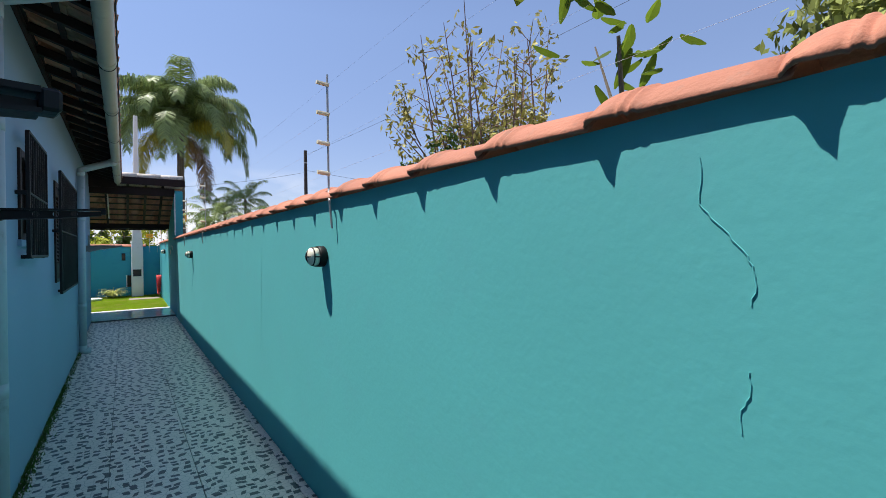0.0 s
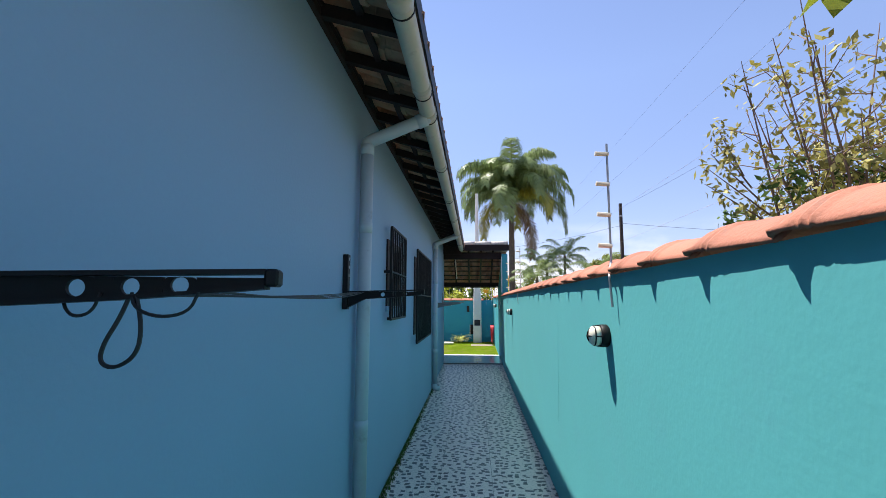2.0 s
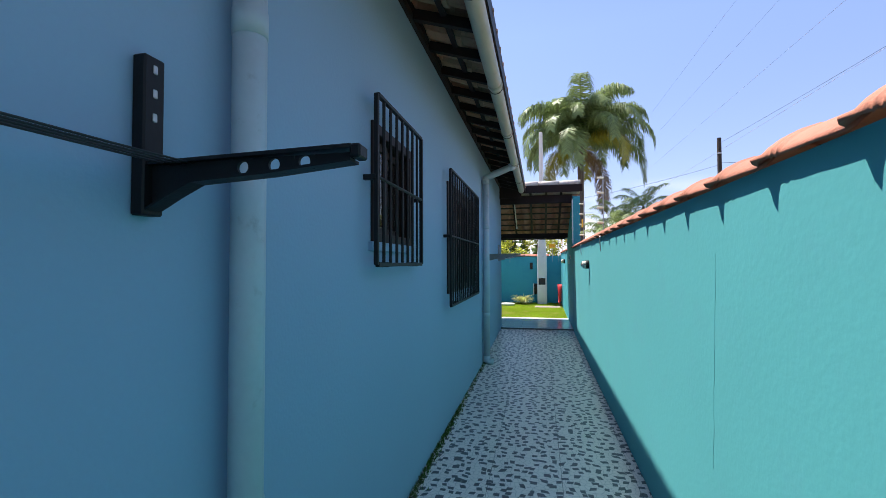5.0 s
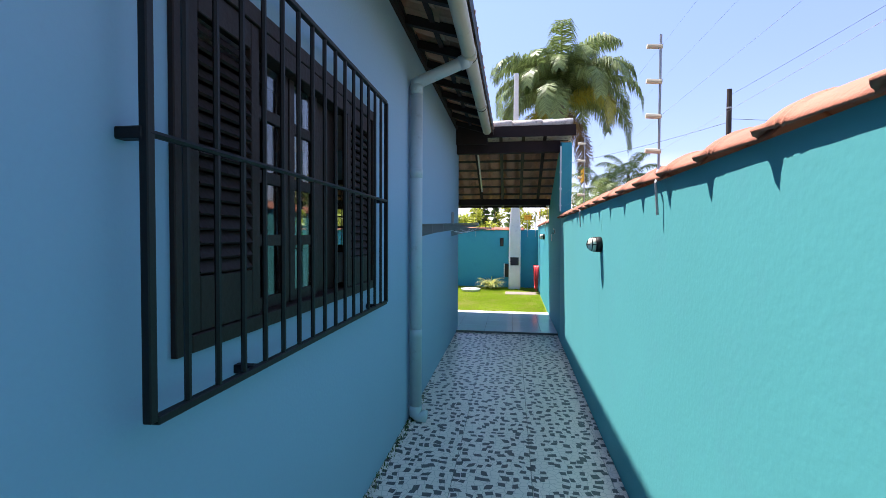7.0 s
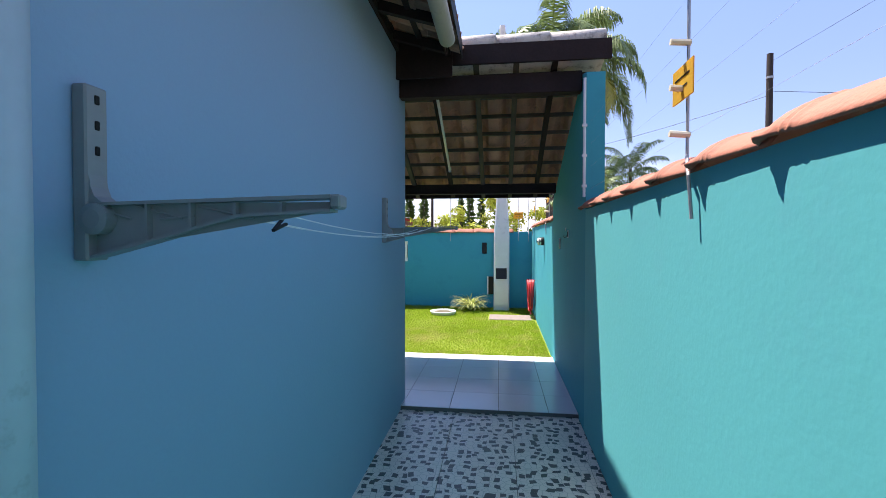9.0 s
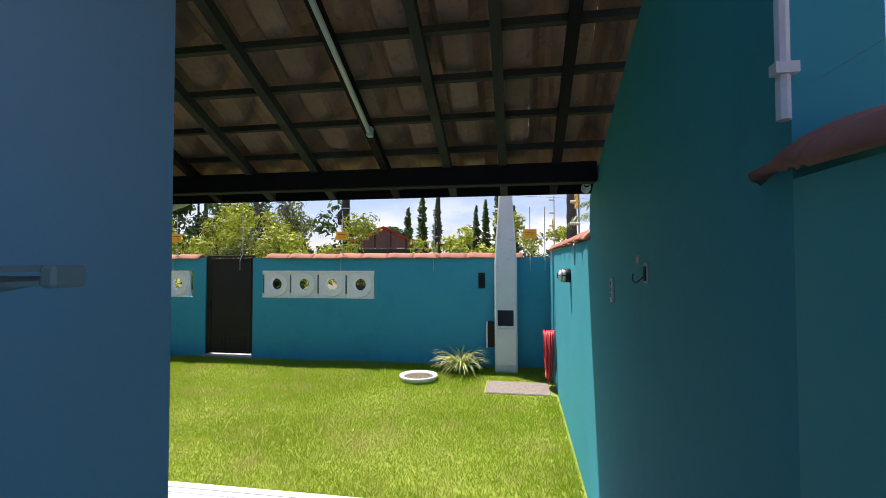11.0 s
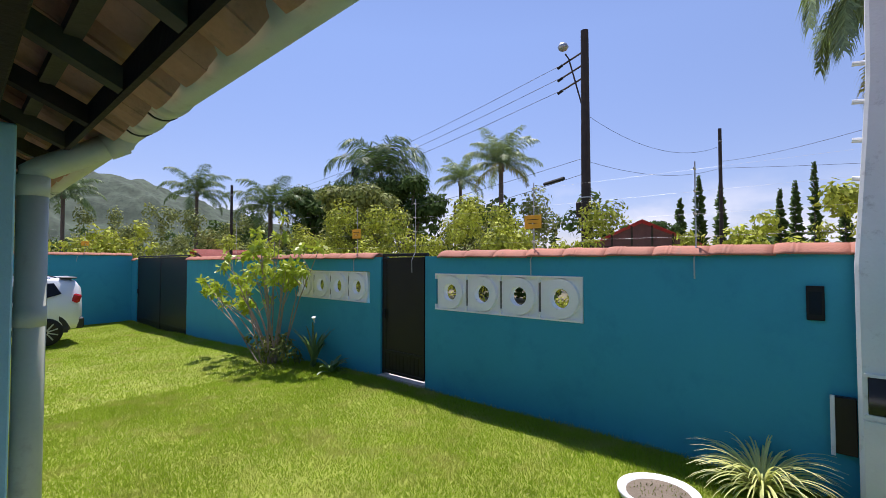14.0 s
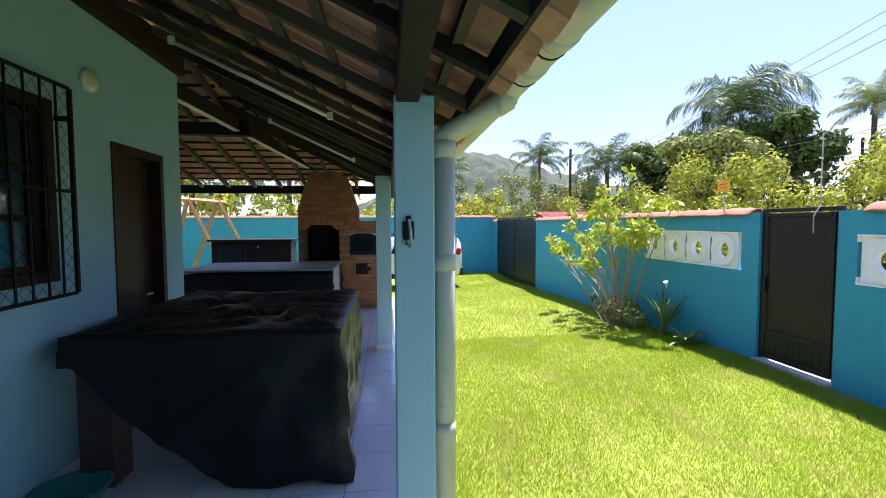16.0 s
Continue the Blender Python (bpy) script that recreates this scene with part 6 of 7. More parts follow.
palm("tall queen palm with drooping green and yellowing fronds", (3.45, 32.0, -0.45), 9.05, 0.2, 38, 5.45, 2.95, (PALMLEAF, YELLOWLEAF, DEADLEAF), 5, leaflet=0.42, pairs=76, up=1.54, low=0.86, hang=1.8)
palm("coconut palm with a green crown", (-14.2, 36.2, -0.45), 7.6, 0.15, 26, 2.6, 1.5, (PALMLEAF, YELLOWLEAF), 7, up=1.35)
palm("smaller coconut palm behind the bushes", (-19.8, 39.2, -0.45), 7.8, 0.13, 22, 2.2, 1.6, (PALMLEAF,), 8, up=1.3)
palm("large queen palm rising over the trees", (-22.5, 34.1, -0.45), 7.7, 0.14, 20, 4.4, 2.9, (DEEPPALM,), 9, leaflet=0.6, up=1.45)
palm("queen palm among the trees", (-28, 29.1, -0.45), 5.6, 0.15, 20, 3.2, 2.0, (DEEPPALM,), 10)
palm("distant palm among the trees", (-42.6, 29.5, -0.45), 8.2, 0.15, 20, 3.4, 2.0, (DEEPPALM,), 11)
palm("distant coconut palm among the trees", (-51.4, 21.4, -0.45), 8.0, 0.15, 20, 3.4, 1.8, (DEEPPALM,), 12)
palm("palm behind the far wall", (-24.0, 9.5, -0.45), 4.6, 0.14, 20, 3.0, 1.9, (DEEPPALM,), 13)
palm("palm behind the far wall", (-22.0, 5.5, -0.45), 3.8, 0.14, 20, 3.0, 1.9, (PALMLEAF, YELLOWLEAF), 14)
for k, (x, y, h) in enumerate(((5.2, 28.0, 4.2), (6.6, 29.5, 5.0), (4.4, 26.5, 3.4), (8.0, 27.0, 3.6))):
    palm("slender clump palm beyond the wall", (x, y, -0.45), h, 0.07, 14, 1.9, 1.7, (PALMLEAF,), 20 + k)


def pine(label, base, h, w, seed):
    g = thing("pine_tree", label, "tree")
    rng = random.Random(seed)
    x, y, z = base
    part("trunk", tube([(x, y, z), (x, y, z + h)], [0.18, 0.03], 6), BARK, g)
    verts, faces = [], []
    lv = 34
    for k in range(lv):
        f = k / lv
        zz = z + h * (0.08 + 0.92 * f)
        r = w * (1 - f) ** 0.7 * rng.uniform(0.65, 1.1) + 0.15
        for q in range(13):
            a = rng.uniform(0, 2 * math.pi)
            d = Vector((math.cos(a), math.sin(a), 0))
            side = Vector((-d.y, d.x, 0)) * rng.uniform(0.12, 0.3)
            p = Vector((x, y, zz + rng.uniform(-0.25, 0.25)))
            t = p + d * r * rng.uniform(0.5, 1.1) + Vector((0, 0, r * rng.uniform(-0.1, 0.5)))
            i0 = len(verts)
            verts.extend([tuple(p), tuple(p + (t - p) * 0.6 + side - Vector((0, 0, 0.2))), tuple(t), tuple(p + (t - p) * 0.6 - side + Vector((0, 0, 0.2)))])
            faces.append((i0, i0 + 1, i0 + 2, i0 + 3))
    link("crown", raw("crown", verts, faces), DEEPLEAF, g)


for k, (x, y, h) in enumerate(((-14.4, 74.6, 10.0), (-12.8, 76.9, 13.0), (-10.8, 78.5, 12.0), (-5.4, 84.0, 11.4), (-4.0, 85.5, 12.4), (-2.2, 87.0, 14.8), (0.6, 89.0, 11.8))):
    pine("dark conical pine in the distance", (x, y, -0.45), h, 1.5, 40 + k)

tree("round dense dark green tree", (-27.2, 32.6, -0.45), 8.3, 3.0, 5000, 0.26, DEEPLEAF, 50, 0.25)
tree("leafy olive tree beside the palm", (-20.0, 34.0, -0.45), 8.0, 2.8, 4500, 0.24, DEEPLEAF, 51, 0.25)
tree("yellow-green leafy tree behind bushes", (-17.0, 28.3, -0.45), 6.2, 2.2, 5000, 0.17, OLIVE, 52, 0.2)
tree("thin distant dark tree", (-11.0, 55.0, -0.45), 6.5, 1.4, 1200, 0.22, DEEPLEAF, 53, 0.1)
tree("thin distant dark tree", (-15.0, 62.0, -0.45), 6.8, 2.2, 1500, 0.25, DEEPLEAF, 54, 0.1)
tree("spreading tree beyond the wall", (11.0, 33.0, -0.45), 6.2, 2.4, 3500, 0.2, OLIVE, 55, 0.18)
tree("leafy tree in the neighbour's garden", (10.0, 3.2, -0.45), 5.3, 2.2, 5000, 0.16, OLIVE, 56, 0.2)
tree("leafy tree in the neighbour's garden", (9.2, 0.4, -0.45), 6.6, 2.6, 5000, 0.16, OLIVE, 57, 0.2)


def hedge(name, label, spots, n, size, material):
    """A belt of shrubs nobody could count: many clumps with ragged tops."""
    rng = random.Random(len(spots) + n)
    cs = []
    for x, y, h, w in spots:
        for _ in range(9):
            zz = rng.uniform(0.1, 1.0)
            cs.append((x + rng.uniform(-w, w), y + rng.uniform(-w, w) * 0.8, -0.45 + h * zz, w * rng.uniform(0.2, 0.5), w * rng.uniform(0.2, 0.5), h * rng.uniform(0.08, 0.2)))
    tagged(link(name, leaves(n, cs, size), material), label, "bushes", "", "stuff")


rng = random.Random(77)
hedge("bushes", "sunlit yellow-green bushes behind the street wall", [(-20 + i * 1.05 + rng.uniform(-0.4, 0.4), rng.uniform(23.0, 28.0), rng.uniform(2.9, 4.3), 1.3) for i in range(16)], 42000, 0.08, LEAF)
hedge("woods", "olive trees and undergrowth behind the street wall", [(-60 + i * 1.8 + rng.uniform(-0.8, 0.8), rng.uniform(30.0, 40.0) - max(0, (-22 - (-60 + i * 1.8)) * 0.25), rng.uniform(4.6, 7.0), 2.2) for i in range(27)], 42000, 0.15, OLIVE)
hedge("woods_dark", "dark undergrowth beyond the street", [(-64 + i * 2.0, rng.uniform(36.0, 50.0) - max(0, (-26 - (-64 + i * 2.0)) * 0.4), rng.uniform(4.0, 6.6), 2.4) for i in range(27)], 16000, 0.28, DEEPLEAF)
hedge("bushes_west", "green bushes behind the far garden wall", [(rng.uniform(-27, -20), -2 + i * 1.5, rng.uniform(3.0, 4.6), 1.6) for i in range(17)], 16000, 0.15, LEAF)
hedge("bushes_right", "low bushes beyond the corner of the walls", [(-3 + i * 1.3, rng.uniform(30, 42), rng.uniform(2.6, 3.4) + (1.2 if i > 1 else 0.0), 1.6) for i in range(16)], 26000, 0.13, LEAF)
hedge("bushes_corner", "bright bushes beside the side wall", [(4.0 + rng.uniform(-1, 3.5), 19 + i * 1.4, rng.uniform(2.2, 3.1), 1.2) for i in range(9)], 18000, 0.075, LEAF)
hedge("woods_far", "far low woods on the horizon", [(-90 + i * 8.0, rng.uniform(95, 130), rng.uniform(4.0, 6.5), 6.0) for i in range(26)], 12000, 0.7, DEEPLEAF)
hedge("neighbour_bushes", "bushes of the neighbouring garden", [(rng.uniform(5, 9), -4 + i * 1.6, rng.uniform(1.7, 2.3), 1.3) for i in range(14)], 9000, 0.12, OLIVE)


def hill():
    b = bmesh.new()
    n = 110
    g = []
    for i in range(n + 1):
        row = []
        for j in range(n + 1):
            x, y = -760 + 560 * i / n, -150 + 560 * j / n
            h = 74 * math.exp(-((x + 490) / 110) ** 2 - ((y - 95) / 100) ** 2) + 44 * math.exp(-((x + 500) / 110) ** 2 - ((y - 250) / 110) ** 2)
            h += 9 * noise.noise((x * 0.03, y * 0.03, 0)) * min(1, h / 20) + 5 * noise.noise((x * 0.11, y * 0.11, 0)) * min(1, h / 20)
            row.append(b.verts.new((x, y, h - 3)))
        g.append(row)
    for i in range(n):
        for j in range(n):
            b.faces.new((g[i][j], g[i + 1][j], g[i + 1][j + 1], g[i][j + 1]))
    struct("backdrop_hill", b, HILL, "forested hill in the distance", True)


hill()


def flowering_shrub():
    g = thing("shrub", "leggy shrub with bright green leaf tufts against the street wall", "shrub")
    r = random.Random(31)
    b = bmesh.new()
    tips = []
    for i in range(26):
        x0, y0 = -6.55 + r.uniform(-0.22, 0.22), 18.38 + r.uniform(-0.15, 0.15)
        a = r.uniform(-1, 1) if i % 3 else r.uniform(-1, -0.4)
        x2 = x0 + a * (1.75 if a < 0 else 1.15)
        h = 2.55 - 0.95 * abs(a - 0.25) + r.uniform(-0.75, 0.12)
        y2 = y0 + r.uniform(-0.5, 0.1)
        p0, p2 = Vector((x0, y0, 0.0)), Vector((x2, y2, h))
        p1 = p0.lerp(p2, 0.5) + Vector((a * -0.1, r.uniform(-0.1, 0.1), 0.15))
        tube([p0, p1, p2], [0.014, 0.010, 0.005], 5, b)
        tips.append(p2)
        for _ in range(1 if a < 0 else 2):
            q = p1.lerp(p2, r.uniform(0.0, 0.8))
            e = q + Vector((r.uniform(-0.25, 0.25), r.uniform(-0.2, 0.2), r.uniform(0.1, 0.4)))
            tube([q, e], [0.008, 0.003], 4, b)
            tips.append(e)
    part("stem_clump", b, surface("pinkish_bark", (0.34, 0.27, 0.23), 0.85, 0.3, 9, 0.4, 40), g, "bare pinkish stems")
    cs = [(*t, 0.08, 0.08, 0.06) for t in tips]
    link("foliage", leaves(1500, cs, 0.062, 1.0, 0.2, 2.2), FRESHLEAF, g)
    cs = [(-6.45 + r.uniform(-0.5, 0.5), 18.35 + r.uniform(-0.25, 0.25), r.uniform(0.15, 0.5), 0.16, 0.16, 0.14) for _ in range(14)]
    link("low_foliage", leaves(380, cs, 0.05, 1.0, 0.2, 2.2), OLIVE, g)


flowering_shrub()


def neighbour_shrub():
    g = thing("shrub", "half-bare shrub with upright stems beyond the side wall", "shrub")
    r = random.Random(41)
    b = bmesh.new()
    tips = []
    tube([(4.7, 5.6, -0.45), (4.65, 5.5, 1.2), (4.2, 5.9, 2.35)], [0.13, 0.11, 0.09], 8, b)
    for i in range(46):
        x0, y0 = 4.6 + r.uniform(-0.6, 0.6), 5.6 + r.uniform(-0.7, 0.7)
        x2, y2, h = x0 + r.uniform(-0.9, 0.9), y0 + r.uniform(-0.9, 0.9), r.uniform(2.8, 4.9)
        p0, p2 = Vector((x0, y0, 1.2)), Vector((x2, y2, h))
        p1 = p0.lerp(p2, 0.55) + Vector((r.uniform(-0.12, 0.12), r.uniform(-0.12, 0.12), 0))
        tube([p0, p1, p2], [0.02, 0.013, 0.004], 5, b)
        for _ in range(9):
            q = p1.lerp(p2, r.uniform(-0.4, 0.95))
            e = q + Vector((r.uniform(-0.35, 0.35), r.uniform(-0.35, 0.35), r.uniform(0.0, 0.35)))
            tube([q, e], [0.008, 0.003], 4, b)
            tips.append(e)
    for k in range(5):
        q = Vector((3.9, 6.0 + 0.15 * k, 2.6 + 0.2 * k))
        e = Vector((3.2 + 0.1 * k, 6.2 + 0.1 * k, 3.2 + 0.22 * k))
        tube([q, e], [0.012, 0.004], 5, b)
        tips.extend([q.lerp(e, f) for f in (0.5, 0.7, 0.85, 1.0)])
    part("stem_clump", b, surface("brown_twigs", (0.19, 0.115, 0.08), 0.85, 0.3, 9, 0.4, 40), g, "bare brown stems")
    cs = [(*t, 0.14, 0.14, 0.12) for t in tips]
    link("foliage", leaves(4600, cs, 0.05, 1.0, 0.3, 2.0), surface("autumnal_leaves", (0.33, 0.29, 0.075), 0.6, 0.4, 1.5, 0, 12, island=0.9, trans=0.2), g)
    cs = [(4.5 + r.uniform(-0.9, 0.9), 5.7 + r.uniform(-0.9, 0.9), r.uniform(1.8, 3.2), 0.3, 0.3, 0.25) for _ in range(16)]
    link("inner_foliage", leaves(1600, cs, 0.055, 1.0, 0.3, 2.0), DEEPLEAF, g)
    return g


neighbour_shrub().location = (0.42, -0.2, 0)


def broad_leaf(b, base, tip, width, sag_by, seed):
    """A broad leaf with a folded midrib and a ragged edge."""
    r = random.Random(seed)
    base, tip = Vector(base), Vector(tip)
    d = (tip - base).normalized()
    s = d.cross(Vector((0, 0, 1))).normalized()
    prev = None
    for k in range(13):
        f = k / 12
        w = width * math.sin(math.pi * min(0.98, 0.06 + f * 0.94)) ** 0.7 * r.uniform(0.9, 1.05)
        p = base.lerp(tip, f) - Vector((0, 0, sag_by * f * f))
        ring = [b.verts.new(p - s * w - Vector((0, 0, w * 0.55))), b.verts.new(p), b.verts.new(p + s * w - Vector((0, 0, w * 0.55)))]
        if prev:
            b.faces.new((prev[0], prev[1], ring[1], ring[0]))
            b.faces.new((prev[1], prev[2], ring[2], ring[1]))
        prev = ring


BANANA = surface("banana_leaf", (0.13, 0.19, 0.05), 0.5, 0.3, 9, 0.1, 30, trans=0.3)
BANANAEDGE = surface("yellowing_banana_leaf", (0.22, 0.27, 0.02), 0.5, 0.3, 9, 0.1, 30, trans=0.45)


def hanging_blade(midrib, way, width, seed, lengths):
    """Half of a folded banana leaf: torn strips with a soft fold hanging from the midrib."""
    r = random.Random(seed)
    b = bmesh.new()
    w = Vector(way).normalized()
    f = 0.03
    while f < 0.97:
        g = min(0.97, f + r.uniform(0.05, 0.12))
        a, c = midrib(f), midrib(g - 0.004)
        side = (c - a).normalized()
        reach = width * math.sin(math.pi * min(0.97, 0.14 + 0.8 * (f + g) / 2)) ** 0.6 * r.uniform(*lengths)
        tw, bow = r.uniform(-0.06, 0.06), r.uniform(-0.05, 0.05)
        rows = []
        for k in range(6):
            t = k / 5
            o = w * (reach * t) + w.cross(side) * (bow * math.sin(math.pi * t) + 0.03 * math.sin(7 * t + f * 20)) + side * (tw * t)
            rows.append([b.verts.new(a.lerp(c, u) + o + w.cross(side) * (0.02 * math.sin(math.pi * u))) for u in (0, 0.5, 1)])
        for p, q in zip(rows, rows[1:]):
            for j in range(2):
                b.faces.new((p[j], p[j + 1], q[j + 1], q[j]))
        f = g
    return b


SAPLING = surface("sapling_leaf", (0.14, 0.21, 0.02), 0.5, 0.3, 6, 0.1, 30, island=0.6, trans=0.4)


def neighbour_plants():
    g = thing("banana_plant", "banana plant with a torn broad leaf leaning over the wall", "plant")
    part("stem", tube([(3.9, 0.45, -0.45), (3.85, 0.5, 3.1)], [0.12, 0.08], 10), OLIVE, g)
    spine = [Vector(p) for p in ((3.85, 0.5, 3.05), (3.45, 0.85, 3.75), (2.75, 1.25, 3.62), (2.15, 1.45, 3.12), (1.585, 1.57, 2.62))]

    def midrib(f):
        q = 1 + f * 3
        k = min(3, int(q))
        return spine[k].lerp(spine[k + 1], q - k)
    part("midrib", tube(curl(spine), [0.03 - 0.025 * k / (len(curl(spine)) - 1) for k in range(len(curl(spine)))], 6), OLIVE, g)
    part("leaf_half", hanging_blade(midrib, (-0.12, -0.2, -0.95), 0.30, 3, (0.6, 1.05)), BANANA, g, "pale green torn underside")
    part("leaf_half", hanging_blade(midrib, (0.12, 0.25, -0.95), 0.37, 4, (0.9, 1.05)), BANANAEDGE, g, "yellowing outer half")
    g = thing("sapling", "young tree with broad bright leaves beyond the side wall", "tree")
    b = tube([(3.4, 1.9, -0.45), (3.3, 1.85, 1.6), (2.95, 1.95, 2.25), (2.75, 1.85, 2.75)], [0.05, 0.035, 0.02, 0.01], 7)
    tube([(3.0, 1.93, 2.15), (3.2, 2.2, 2.6), (3.25, 2.35, 3.0)], [0.02, 0.012, 0.006], 6, b)
    part("stem", b, BARK, g)
    r = random.Random(5)
    lb = bmesh.new()
    for k in range(30):
        c = Vector((2.72 + r.uniform(-0.28, 0.38), 1.85 + r.uniform(-0.2, 0.3), 2.72 + r.uniform(-0.22, 0.35)))
        a = r.uniform(0, 6.28)
        broad_leaf(lb, c, c + Vector((0.17 * math.cos(a), 0.17 * math.sin(a), r.uniform(-0.16, 0.06))), 0.034, 0.02, k)
    part("foliage", lb, SAPLING, g)


neighbour_plants()

# ---- street ----


def street():
    g = thing("utility_pole", "tall dark wooden street pole with a lamp and insulators", "utility pole")
    x, y = -5.4, 28.2
    part("shaft", tube([(x, y, -0.45), (x, y, 9.2)], [0.17, 0.12], 12), POLEWOOD, g)
    for k in range(3):
        z = 8.55 - 0.42 * k
        part("arm", tube([(x, y, z), (x - 0.7, y - 0.1, z - 0.28)], 0.03, 6), POLEWOOD, g)
        part("insulator", tube([(x - 0.72, y - 0.1, z - 0.29), (x - 0.9, y - 0.1, z - 0.36)], 0.045, 8), SOOT_BLACK, g)
    part("lamp_arm", tube([(x, y, 6.4), (x - 0.5, y - 0.1, 8.4), (x - 0.62, y - 0.1, 8.6)], 0.025, 6), POLEWOOD, g)
    part("lamp_head", lathe([(0.02, 0.14), (0.13, 0.1), (0.18, 0.0), (0.13, -0.09), (0.02, -0.13)], 14, at=(x - 0.7, y - 0.1, 8.85)), STEEL, g, "round glass street lamp", True)
    part("box", box(x - 0.3, x - 0.17, y - 0.1, y + 0.1, 3.2, 3.7, 0.01), POLEWOOD, g)
    part("box", box(x + 0.1, x + 0.26, y - 0.2, y - 0.08, 2.5, 2.95, 0.01), BATTEN, g)
    for z in (2.4, 2.9, 3.3, 3.8):
        part("band", tube([(x, y, z), (x, y, z + 0.03)], 0.185, 12), STEEL, g)
    for px, py, h, lab in ((-3.45, 37.9, 7.8, "shorter dark street pole"), (7.4, 20.8, 6.2, "dark pole with a cut top beyond the wall"), (-25.5, 25.5, 6.2, "dark pole among the trees"), (-21.0, 40.0, 6.3, "thin dark pole behind the bushes")):
        g = thing("utility_pole", lab, "utility pole")
        part("shaft", tube([(px, py, -0.45), (px, py, h)], [0.095, 0.07], 10), POLEWOOD, g)
        part("band", tube([(px, py, h - 0.6), (px, py, h - 0.55)], 0.085, 10), STEEL, g)
    c = thing("power_lines", "black power cables strung along the street", "power line")
    for k in range(3):
        z = 8.25 - 0.42 * k
        part("cable", tube(sag((x - 0.9, y - 0.1, z), (-62, 40, z + 2.5), 1.6, 16), 0.010, 4), CABLE, c)
    for a, e, d, r in (((7.4, 20.8, 6.0), (7.0, -14, 5.9), 0.4, 0.008), ((x, y, 6.5), (-3.45, 37.9, 7.0), 0.7, 0.014), ((x, y, 5.0), (-3.45, 37.9, 6.0), 0.4, 0.014), ((x, y, 5.1), (-40, 33, 4.6), 0.8, 0.016), ((x, y, 4.6), (-34, 31, 3.6), 0.9, 0.016), ((-3.45, 37.9, 6.0), (30, 44, 6.4), 0.8, 0.014), ((7.4, 20.8, 5.3), (30, 16, 5.2), 0.8, 0.012), ((7.4, 20.8, 5.2), (-3.45, 37.9, 6.3), 0.6, 0.012)):
        part("cable", tube(sag(a, e, d, 14), r * 0.5, 4), CABLE, c)
    part("cable_joint", tube([(x - 1.6, y + 0.2, 4.45), (x - 0.8, y + 0.1, 4.55)], 0.06, 6), CABLE, c)
    for k in range(2):
        f = 0.28 + 0.2 * k
        p = Vector((x - 0.9, y, 8.0)).lerp(Vector((-62, 40, 10.2)), f) - Vector((0, 0, 1.6 * 4 * f * (1 - f)))
        part("spacer", box(p.x - 0.03, p.x + 0.03, p.y - 0.25, p.y + 0.25, p.z - 0.25, p.z + 0.35, 0.01), CABLE, c)


street()


def red_house(cx, cy, w, d, eave, ridge, turn=0.0):
    h = thing("house", "low house with a red tiled gable roof beyond the street", "house")
    part("wall", box(cx - w / 2 + 0.4, cx + w / 2 - 0.4, cy - d / 2 + 0.3, cy + d / 2, -0.45, eave, 0.0), BATTEN, h, "brown boarded wall")
    b = bmesh.new()
    for s in (-1, 1):
        vs = [b.verts.new(p) for p in ((cx, cy - d / 2, ridge), (cx + s * w / 2, cy - d / 2, eave - 0.1), (cx + s * w / 2, cy + d / 2, eave - 0.1), (cx, cy + d / 2, ridge))]
        b.faces.new(vs)
    bmesh.ops.solidify(b, geom=b.faces[:], thickness=0.12)
    part("roof", b, REDROOF, h, "red tiled roof")
    g = bmesh.new()
    vs = [[g.verts.new((x, y, z)) for x, z in ((cx - w / 2 + 0.4, eave), (cx + w / 2 - 0.4, eave), (cx, ridge - 0.18))] for y in (cy - d / 2 + 0.3, cy + d / 2 - 0.1)]
    g.faces.new(vs[0])
    g.faces.new(vs[1][::-1])
    for k in range(3):
        g.faces.new((vs[0][k], vs[1][k], vs[1][(k + 1) % 3], vs[0][(k + 1) % 3]))
    part("gable", g, surface("weathered_boards", (0.20, 0.10, 0.085), 0.8, 0.3, 3, 0.3, 30), h, "dark timber gable")
    for k in range(6):
        x = cx - w / 2 + 0.6 + k * (w - 1.2) / 5
        part("gable_post", box(x - 0.05, x + 0.05, cy - d / 2 + 0.24, cy - d / 2 + 0.3, eave - 0.3, eave + (ridge - eave) * (1 - abs(x - cx) / (w / 2)) - 0.1), BATTEN, h)
    h.matrix_world = pose(cx, cy, 0, 0, 0, turn) @ pose(-cx, -cy, 0)


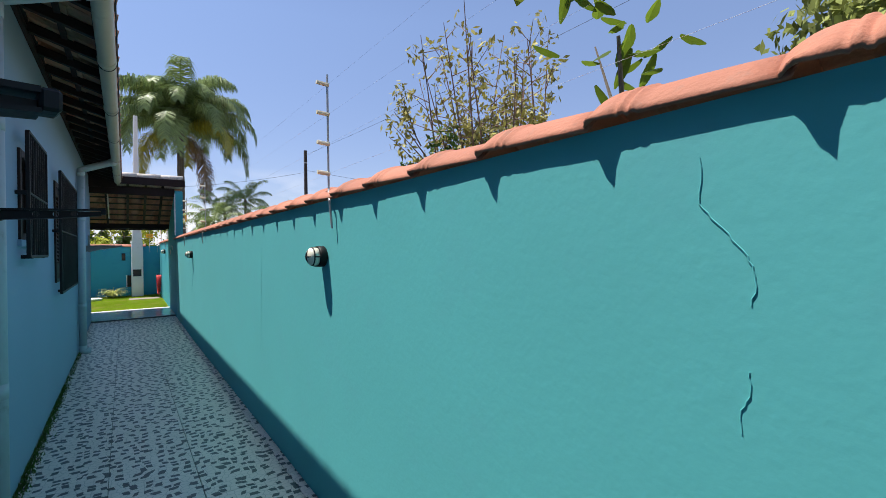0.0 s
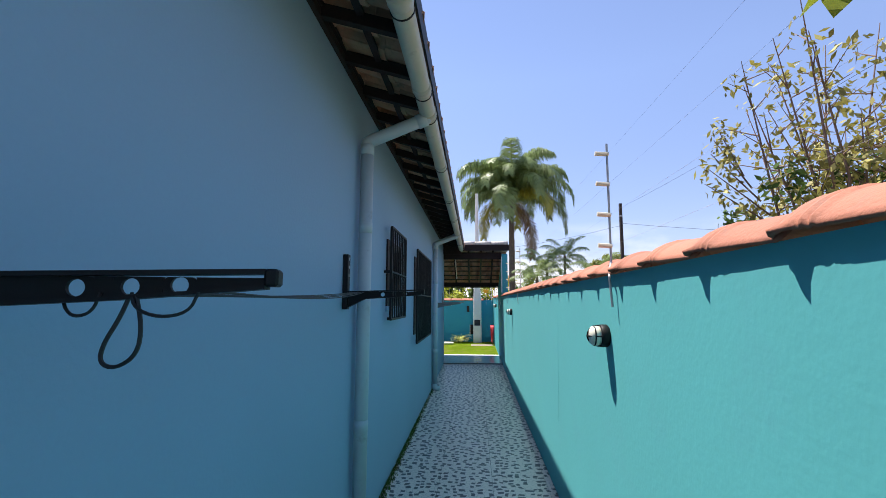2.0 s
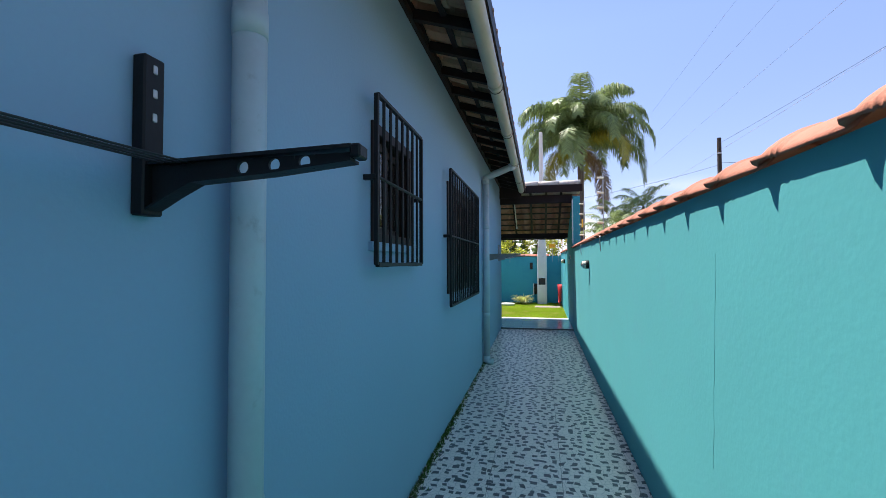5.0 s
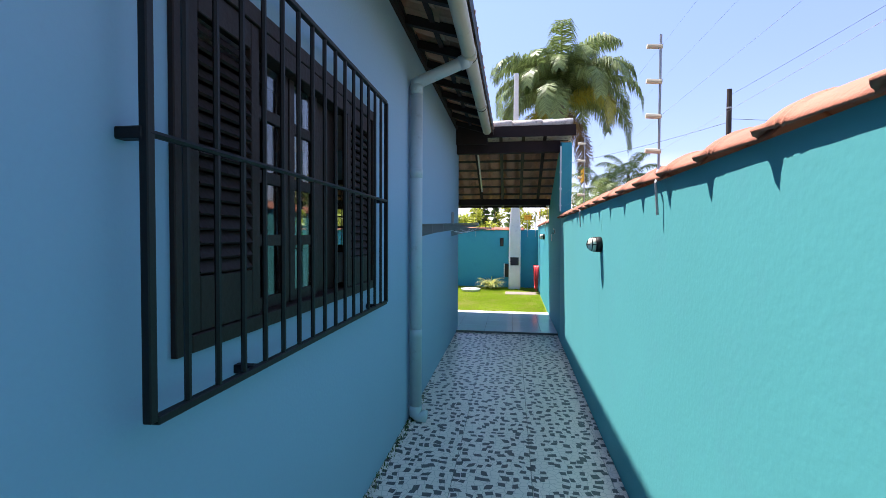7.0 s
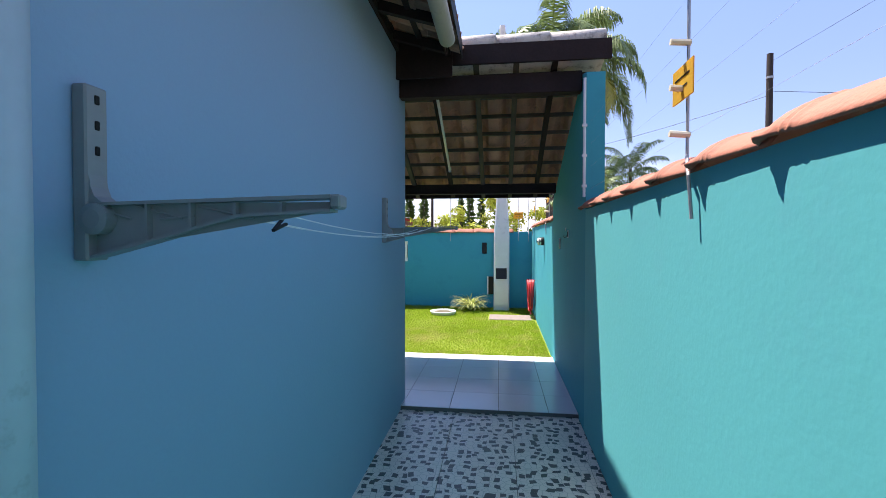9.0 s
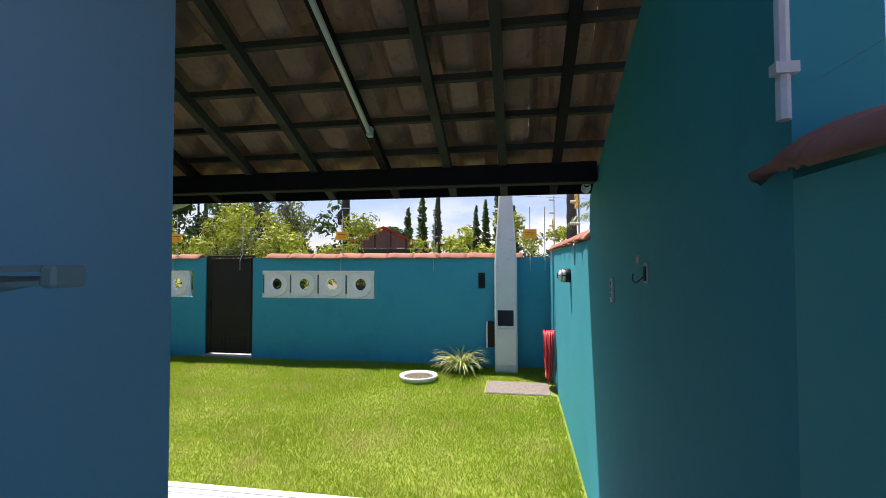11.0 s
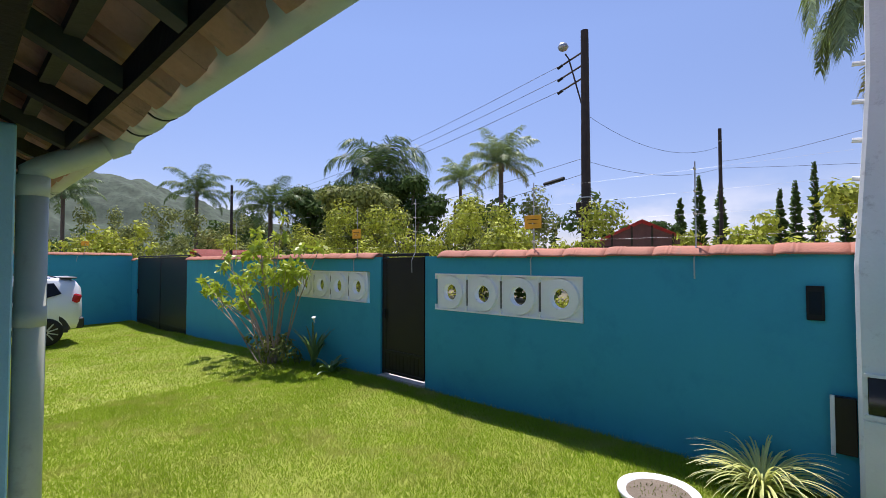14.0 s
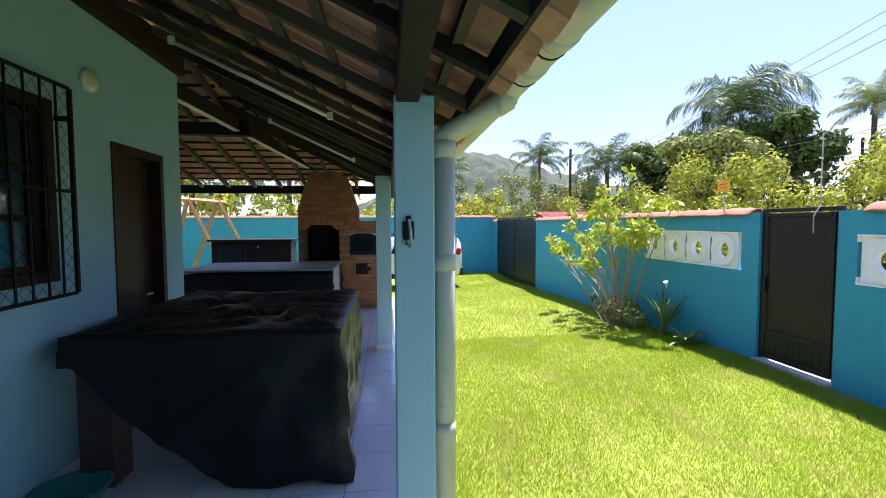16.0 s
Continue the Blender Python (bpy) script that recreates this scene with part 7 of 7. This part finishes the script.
def neighbour_house():
    h = thing("house", "low white neighbouring house with a satellite dish", "house")
    part("wall", box(7.7, 12.7, 15.2, 20.0, -0.45, 2.9), WHITE, h)
    b = bmesh.new()
    for q in (-1, 1):
        b.faces.new([b.verts.new(p) for p in ((10.2, 15.05, 4.05), (10.2 + q * 3.0, 15.05, 2.80), (10.2 + q * 3.0, 20.3, 2.80), (10.2, 20.3, 4.05))])
    bmesh.ops.solidify(b, geom=b.faces[:], thickness=0.08)
    part("roof", b, POLEWOOD, h, "dark weathered roof")
    part("gable", sweep([(-2.5, 2.9), (2.5, 2.9), (0.0, 3.94)], pose(10.2, 15.2, 0), pose(10.2, 15.35, 0)), WHITE, h)
    part("dish", turned(lathe([(0.02, -0.015), (0.25, 0.005), (0.42, 0.035), (0.42, 0.045), (0.25, 0.022), (0.02, 0.012)], 22), pose(7.45, 14.6, 2.98, 76, 0, -25)), WHITE, h, "white satellite dish", True)
    part("dish_mast", tube([(7.75, 15.2, 2.5), (7.45, 14.75, 2.95)], 0.03, 6), STEEL, h)


neighbour_house()
red_house(-7.9, 40.5, 6.0, 5.0, 2.6, 3.95, 22)
red_house(-30.0, 27.0, 5.0, 4.0, 1.9, 2.6)
red_house(-23.0, 47.0, 6.0, 4.0, 2.8, 4.3)

# ---- lawn ----


def lawn():
    rng = np.random.default_rng(3)
    xs, ys = [], []
    for n, x0, x1, y0, y1 in ((330000, -6.0, WX - 0.02, 14.95, FY - 0.02), (110000, -16.8, -6.0, 14.95, FY - 0.02), (9000, -16.8, -9.7, 6.0, 14.95)):
        xs.append(rng.uniform(x0, x1, n))
        ys.append(rng.uniform(y0, y1, n))
    x, y = np.concatenate(xs), np.concatenate(ys)
    keep = ~((x > 0.66) & (y > 17.48) & (y < 18.07)) & (((x + 0.26) ** 2 + (y - 17.93) ** 2) > 0.24 ** 2) & ~((np.abs(x - 0.92) < 0.16) & (np.abs(y - 18.6) < 0.11))
    x, y = x[keep], y[keep]
    n = len(x)
    z = 0.085 + 0.085 * np.clip((y - 15.0) / 3.5, 0, 1) - np.minimum(np.maximum(0, -4.0 - x) * 0.032, 0.32) + 0.012 * np.sin(1.7 * x) * np.sin(1.3 * y) - 0.015
    patch = 0.5 + 0.5 * np.sin(2.1 * x + 1.3 * np.sin(1.7 * y)) * np.sin(2.7 * y + 0.8 * x)
    near_edge = np.clip((y - 18.3) / 0.4, 0, 1) * 0.5 + np.clip((15.15 - y) / 0.2, 0, 1) * 0.25 + np.clip((x - 1.3) / 0.3, 0, 1) * 0.3
    h = rng.uniform(0.016, 0.036, n) * (0.75 + 0.45 * patch + 1.6 * near_edge)
    a = rng.uniform(0, 2 * np.pi, n)
    w = rng.uniform(0.0022, 0.0042, n) * np.where(x < -6, 1.7, 1.0)
    lx, ly = rng.normal(0, 0.45, n) * h, rng.normal(0, 0.45, n) * h
    ca, sa = np.cos(a) * w, np.sin(a) * w
    v = np.stack([np.stack([x - ca, y - sa, z], 1), np.stack([x + ca, y + sa, z], 1), np.stack([x + lx, y + ly, z + h], 1)], 1).reshape(-1, 3)
    me = raw("grass", v.tolist(), np.arange(3 * n).reshape(-1, 3).tolist())
    tagged(link("grass", me, GRASS), "sunlit bright green lawn grass", "grass", "", "stuff")


lawn()


def weeds():
    r = random.Random(9)
    v = blades(6000, lambda: (HX + abs(r.gauss(0, 0.026)) + 0.004, r.choice([r.uniform(4, 9.4), r.uniform(4, 7.5), r.uniform(9.4, 13)]), 0.0 + 0.01 * r.random()), 0.012, 0.045, 0.007)
    tagged(link("weeds", to_mesh(v), DEEPLEAF), "moss and weeds along the foot of the house wall", "weeds", "", "stuff")


weeds()

# ---- floor tiles ----


def floor_tiles():
    t = 0.522
    me = to_mesh(box(0.0, t - 0.004, 0.0, t - 0.004, -0.008, 0.0, 0.0015), "mosaic_tile")
    me.materials.append(MOSAIC)
    for c in range(4):
        x = -0.062 + c * t
        for r in range(37):
            y = 12.06 + (1 - r) * t
            if x + t > WX + 0.02 or y + t > 13.0:
                w, d = min(t, WX - x) - 0.004, min(t, 13.0 - y) - 0.004
                if w < 0.03 or d < 0.03:
                    continue
                m = to_mesh(box(0.0, w, 0.0, d, -0.008, 0.0, 0.0015), "cut_tile")
                m.materials.append(MOSAIC)
            else:
                m = me
            ob = link("floor_tile", m, None, FLOOR_BASE)
            ym = y + t / 2
            z = 0.015 * (ym + 6) / 15.5 if ym < 9.5 else 0.015 + 0.053 * (ym - 9.5) / 3.5
            tilt = 0.055 if ym < 9.5 else 0.867
            ob.matrix_world = pose(x, y, z + 0.007 - math.tan(math.radians(tilt)) * t / 2, tilt, 0, 0)
    p = 0.45
    pm = to_mesh(box(0.0, p - 0.004, 0.0, p - 0.004, -0.006, 0.0, 0.0012), "porch_tile")
    pm.materials.append(PORCELAIN)
    for c in range(25):
        x = 1.31 - c * p
        for r in range(6):
            y = 12.575 + r * p - 0.03
            x1 = min(x + p, WX)
            y0, y1 = max(y, 13.0 if x > -1.2 else 12.575), min(y + p, 14.86)
            if y1 - y0 < 0.03 or x1 - x < 0.03:
                continue
            full = x1 - x > p - 0.001 and y1 - y0 > p - 0.001
            m = pm
            if not full:
                m = to_mesh(box(0.0, x1 - x - 0.004, 0.0, y1 - y0 - 0.004, -0.006, 0.0, 0.0012), "cut_tile")
                m.materials.append(PORCELAIN)
            ob = link("floor_tile", m, None, PORCH_BASE)
            ob.matrix_world = pose(x, y0, PZ)


floor_tiles()
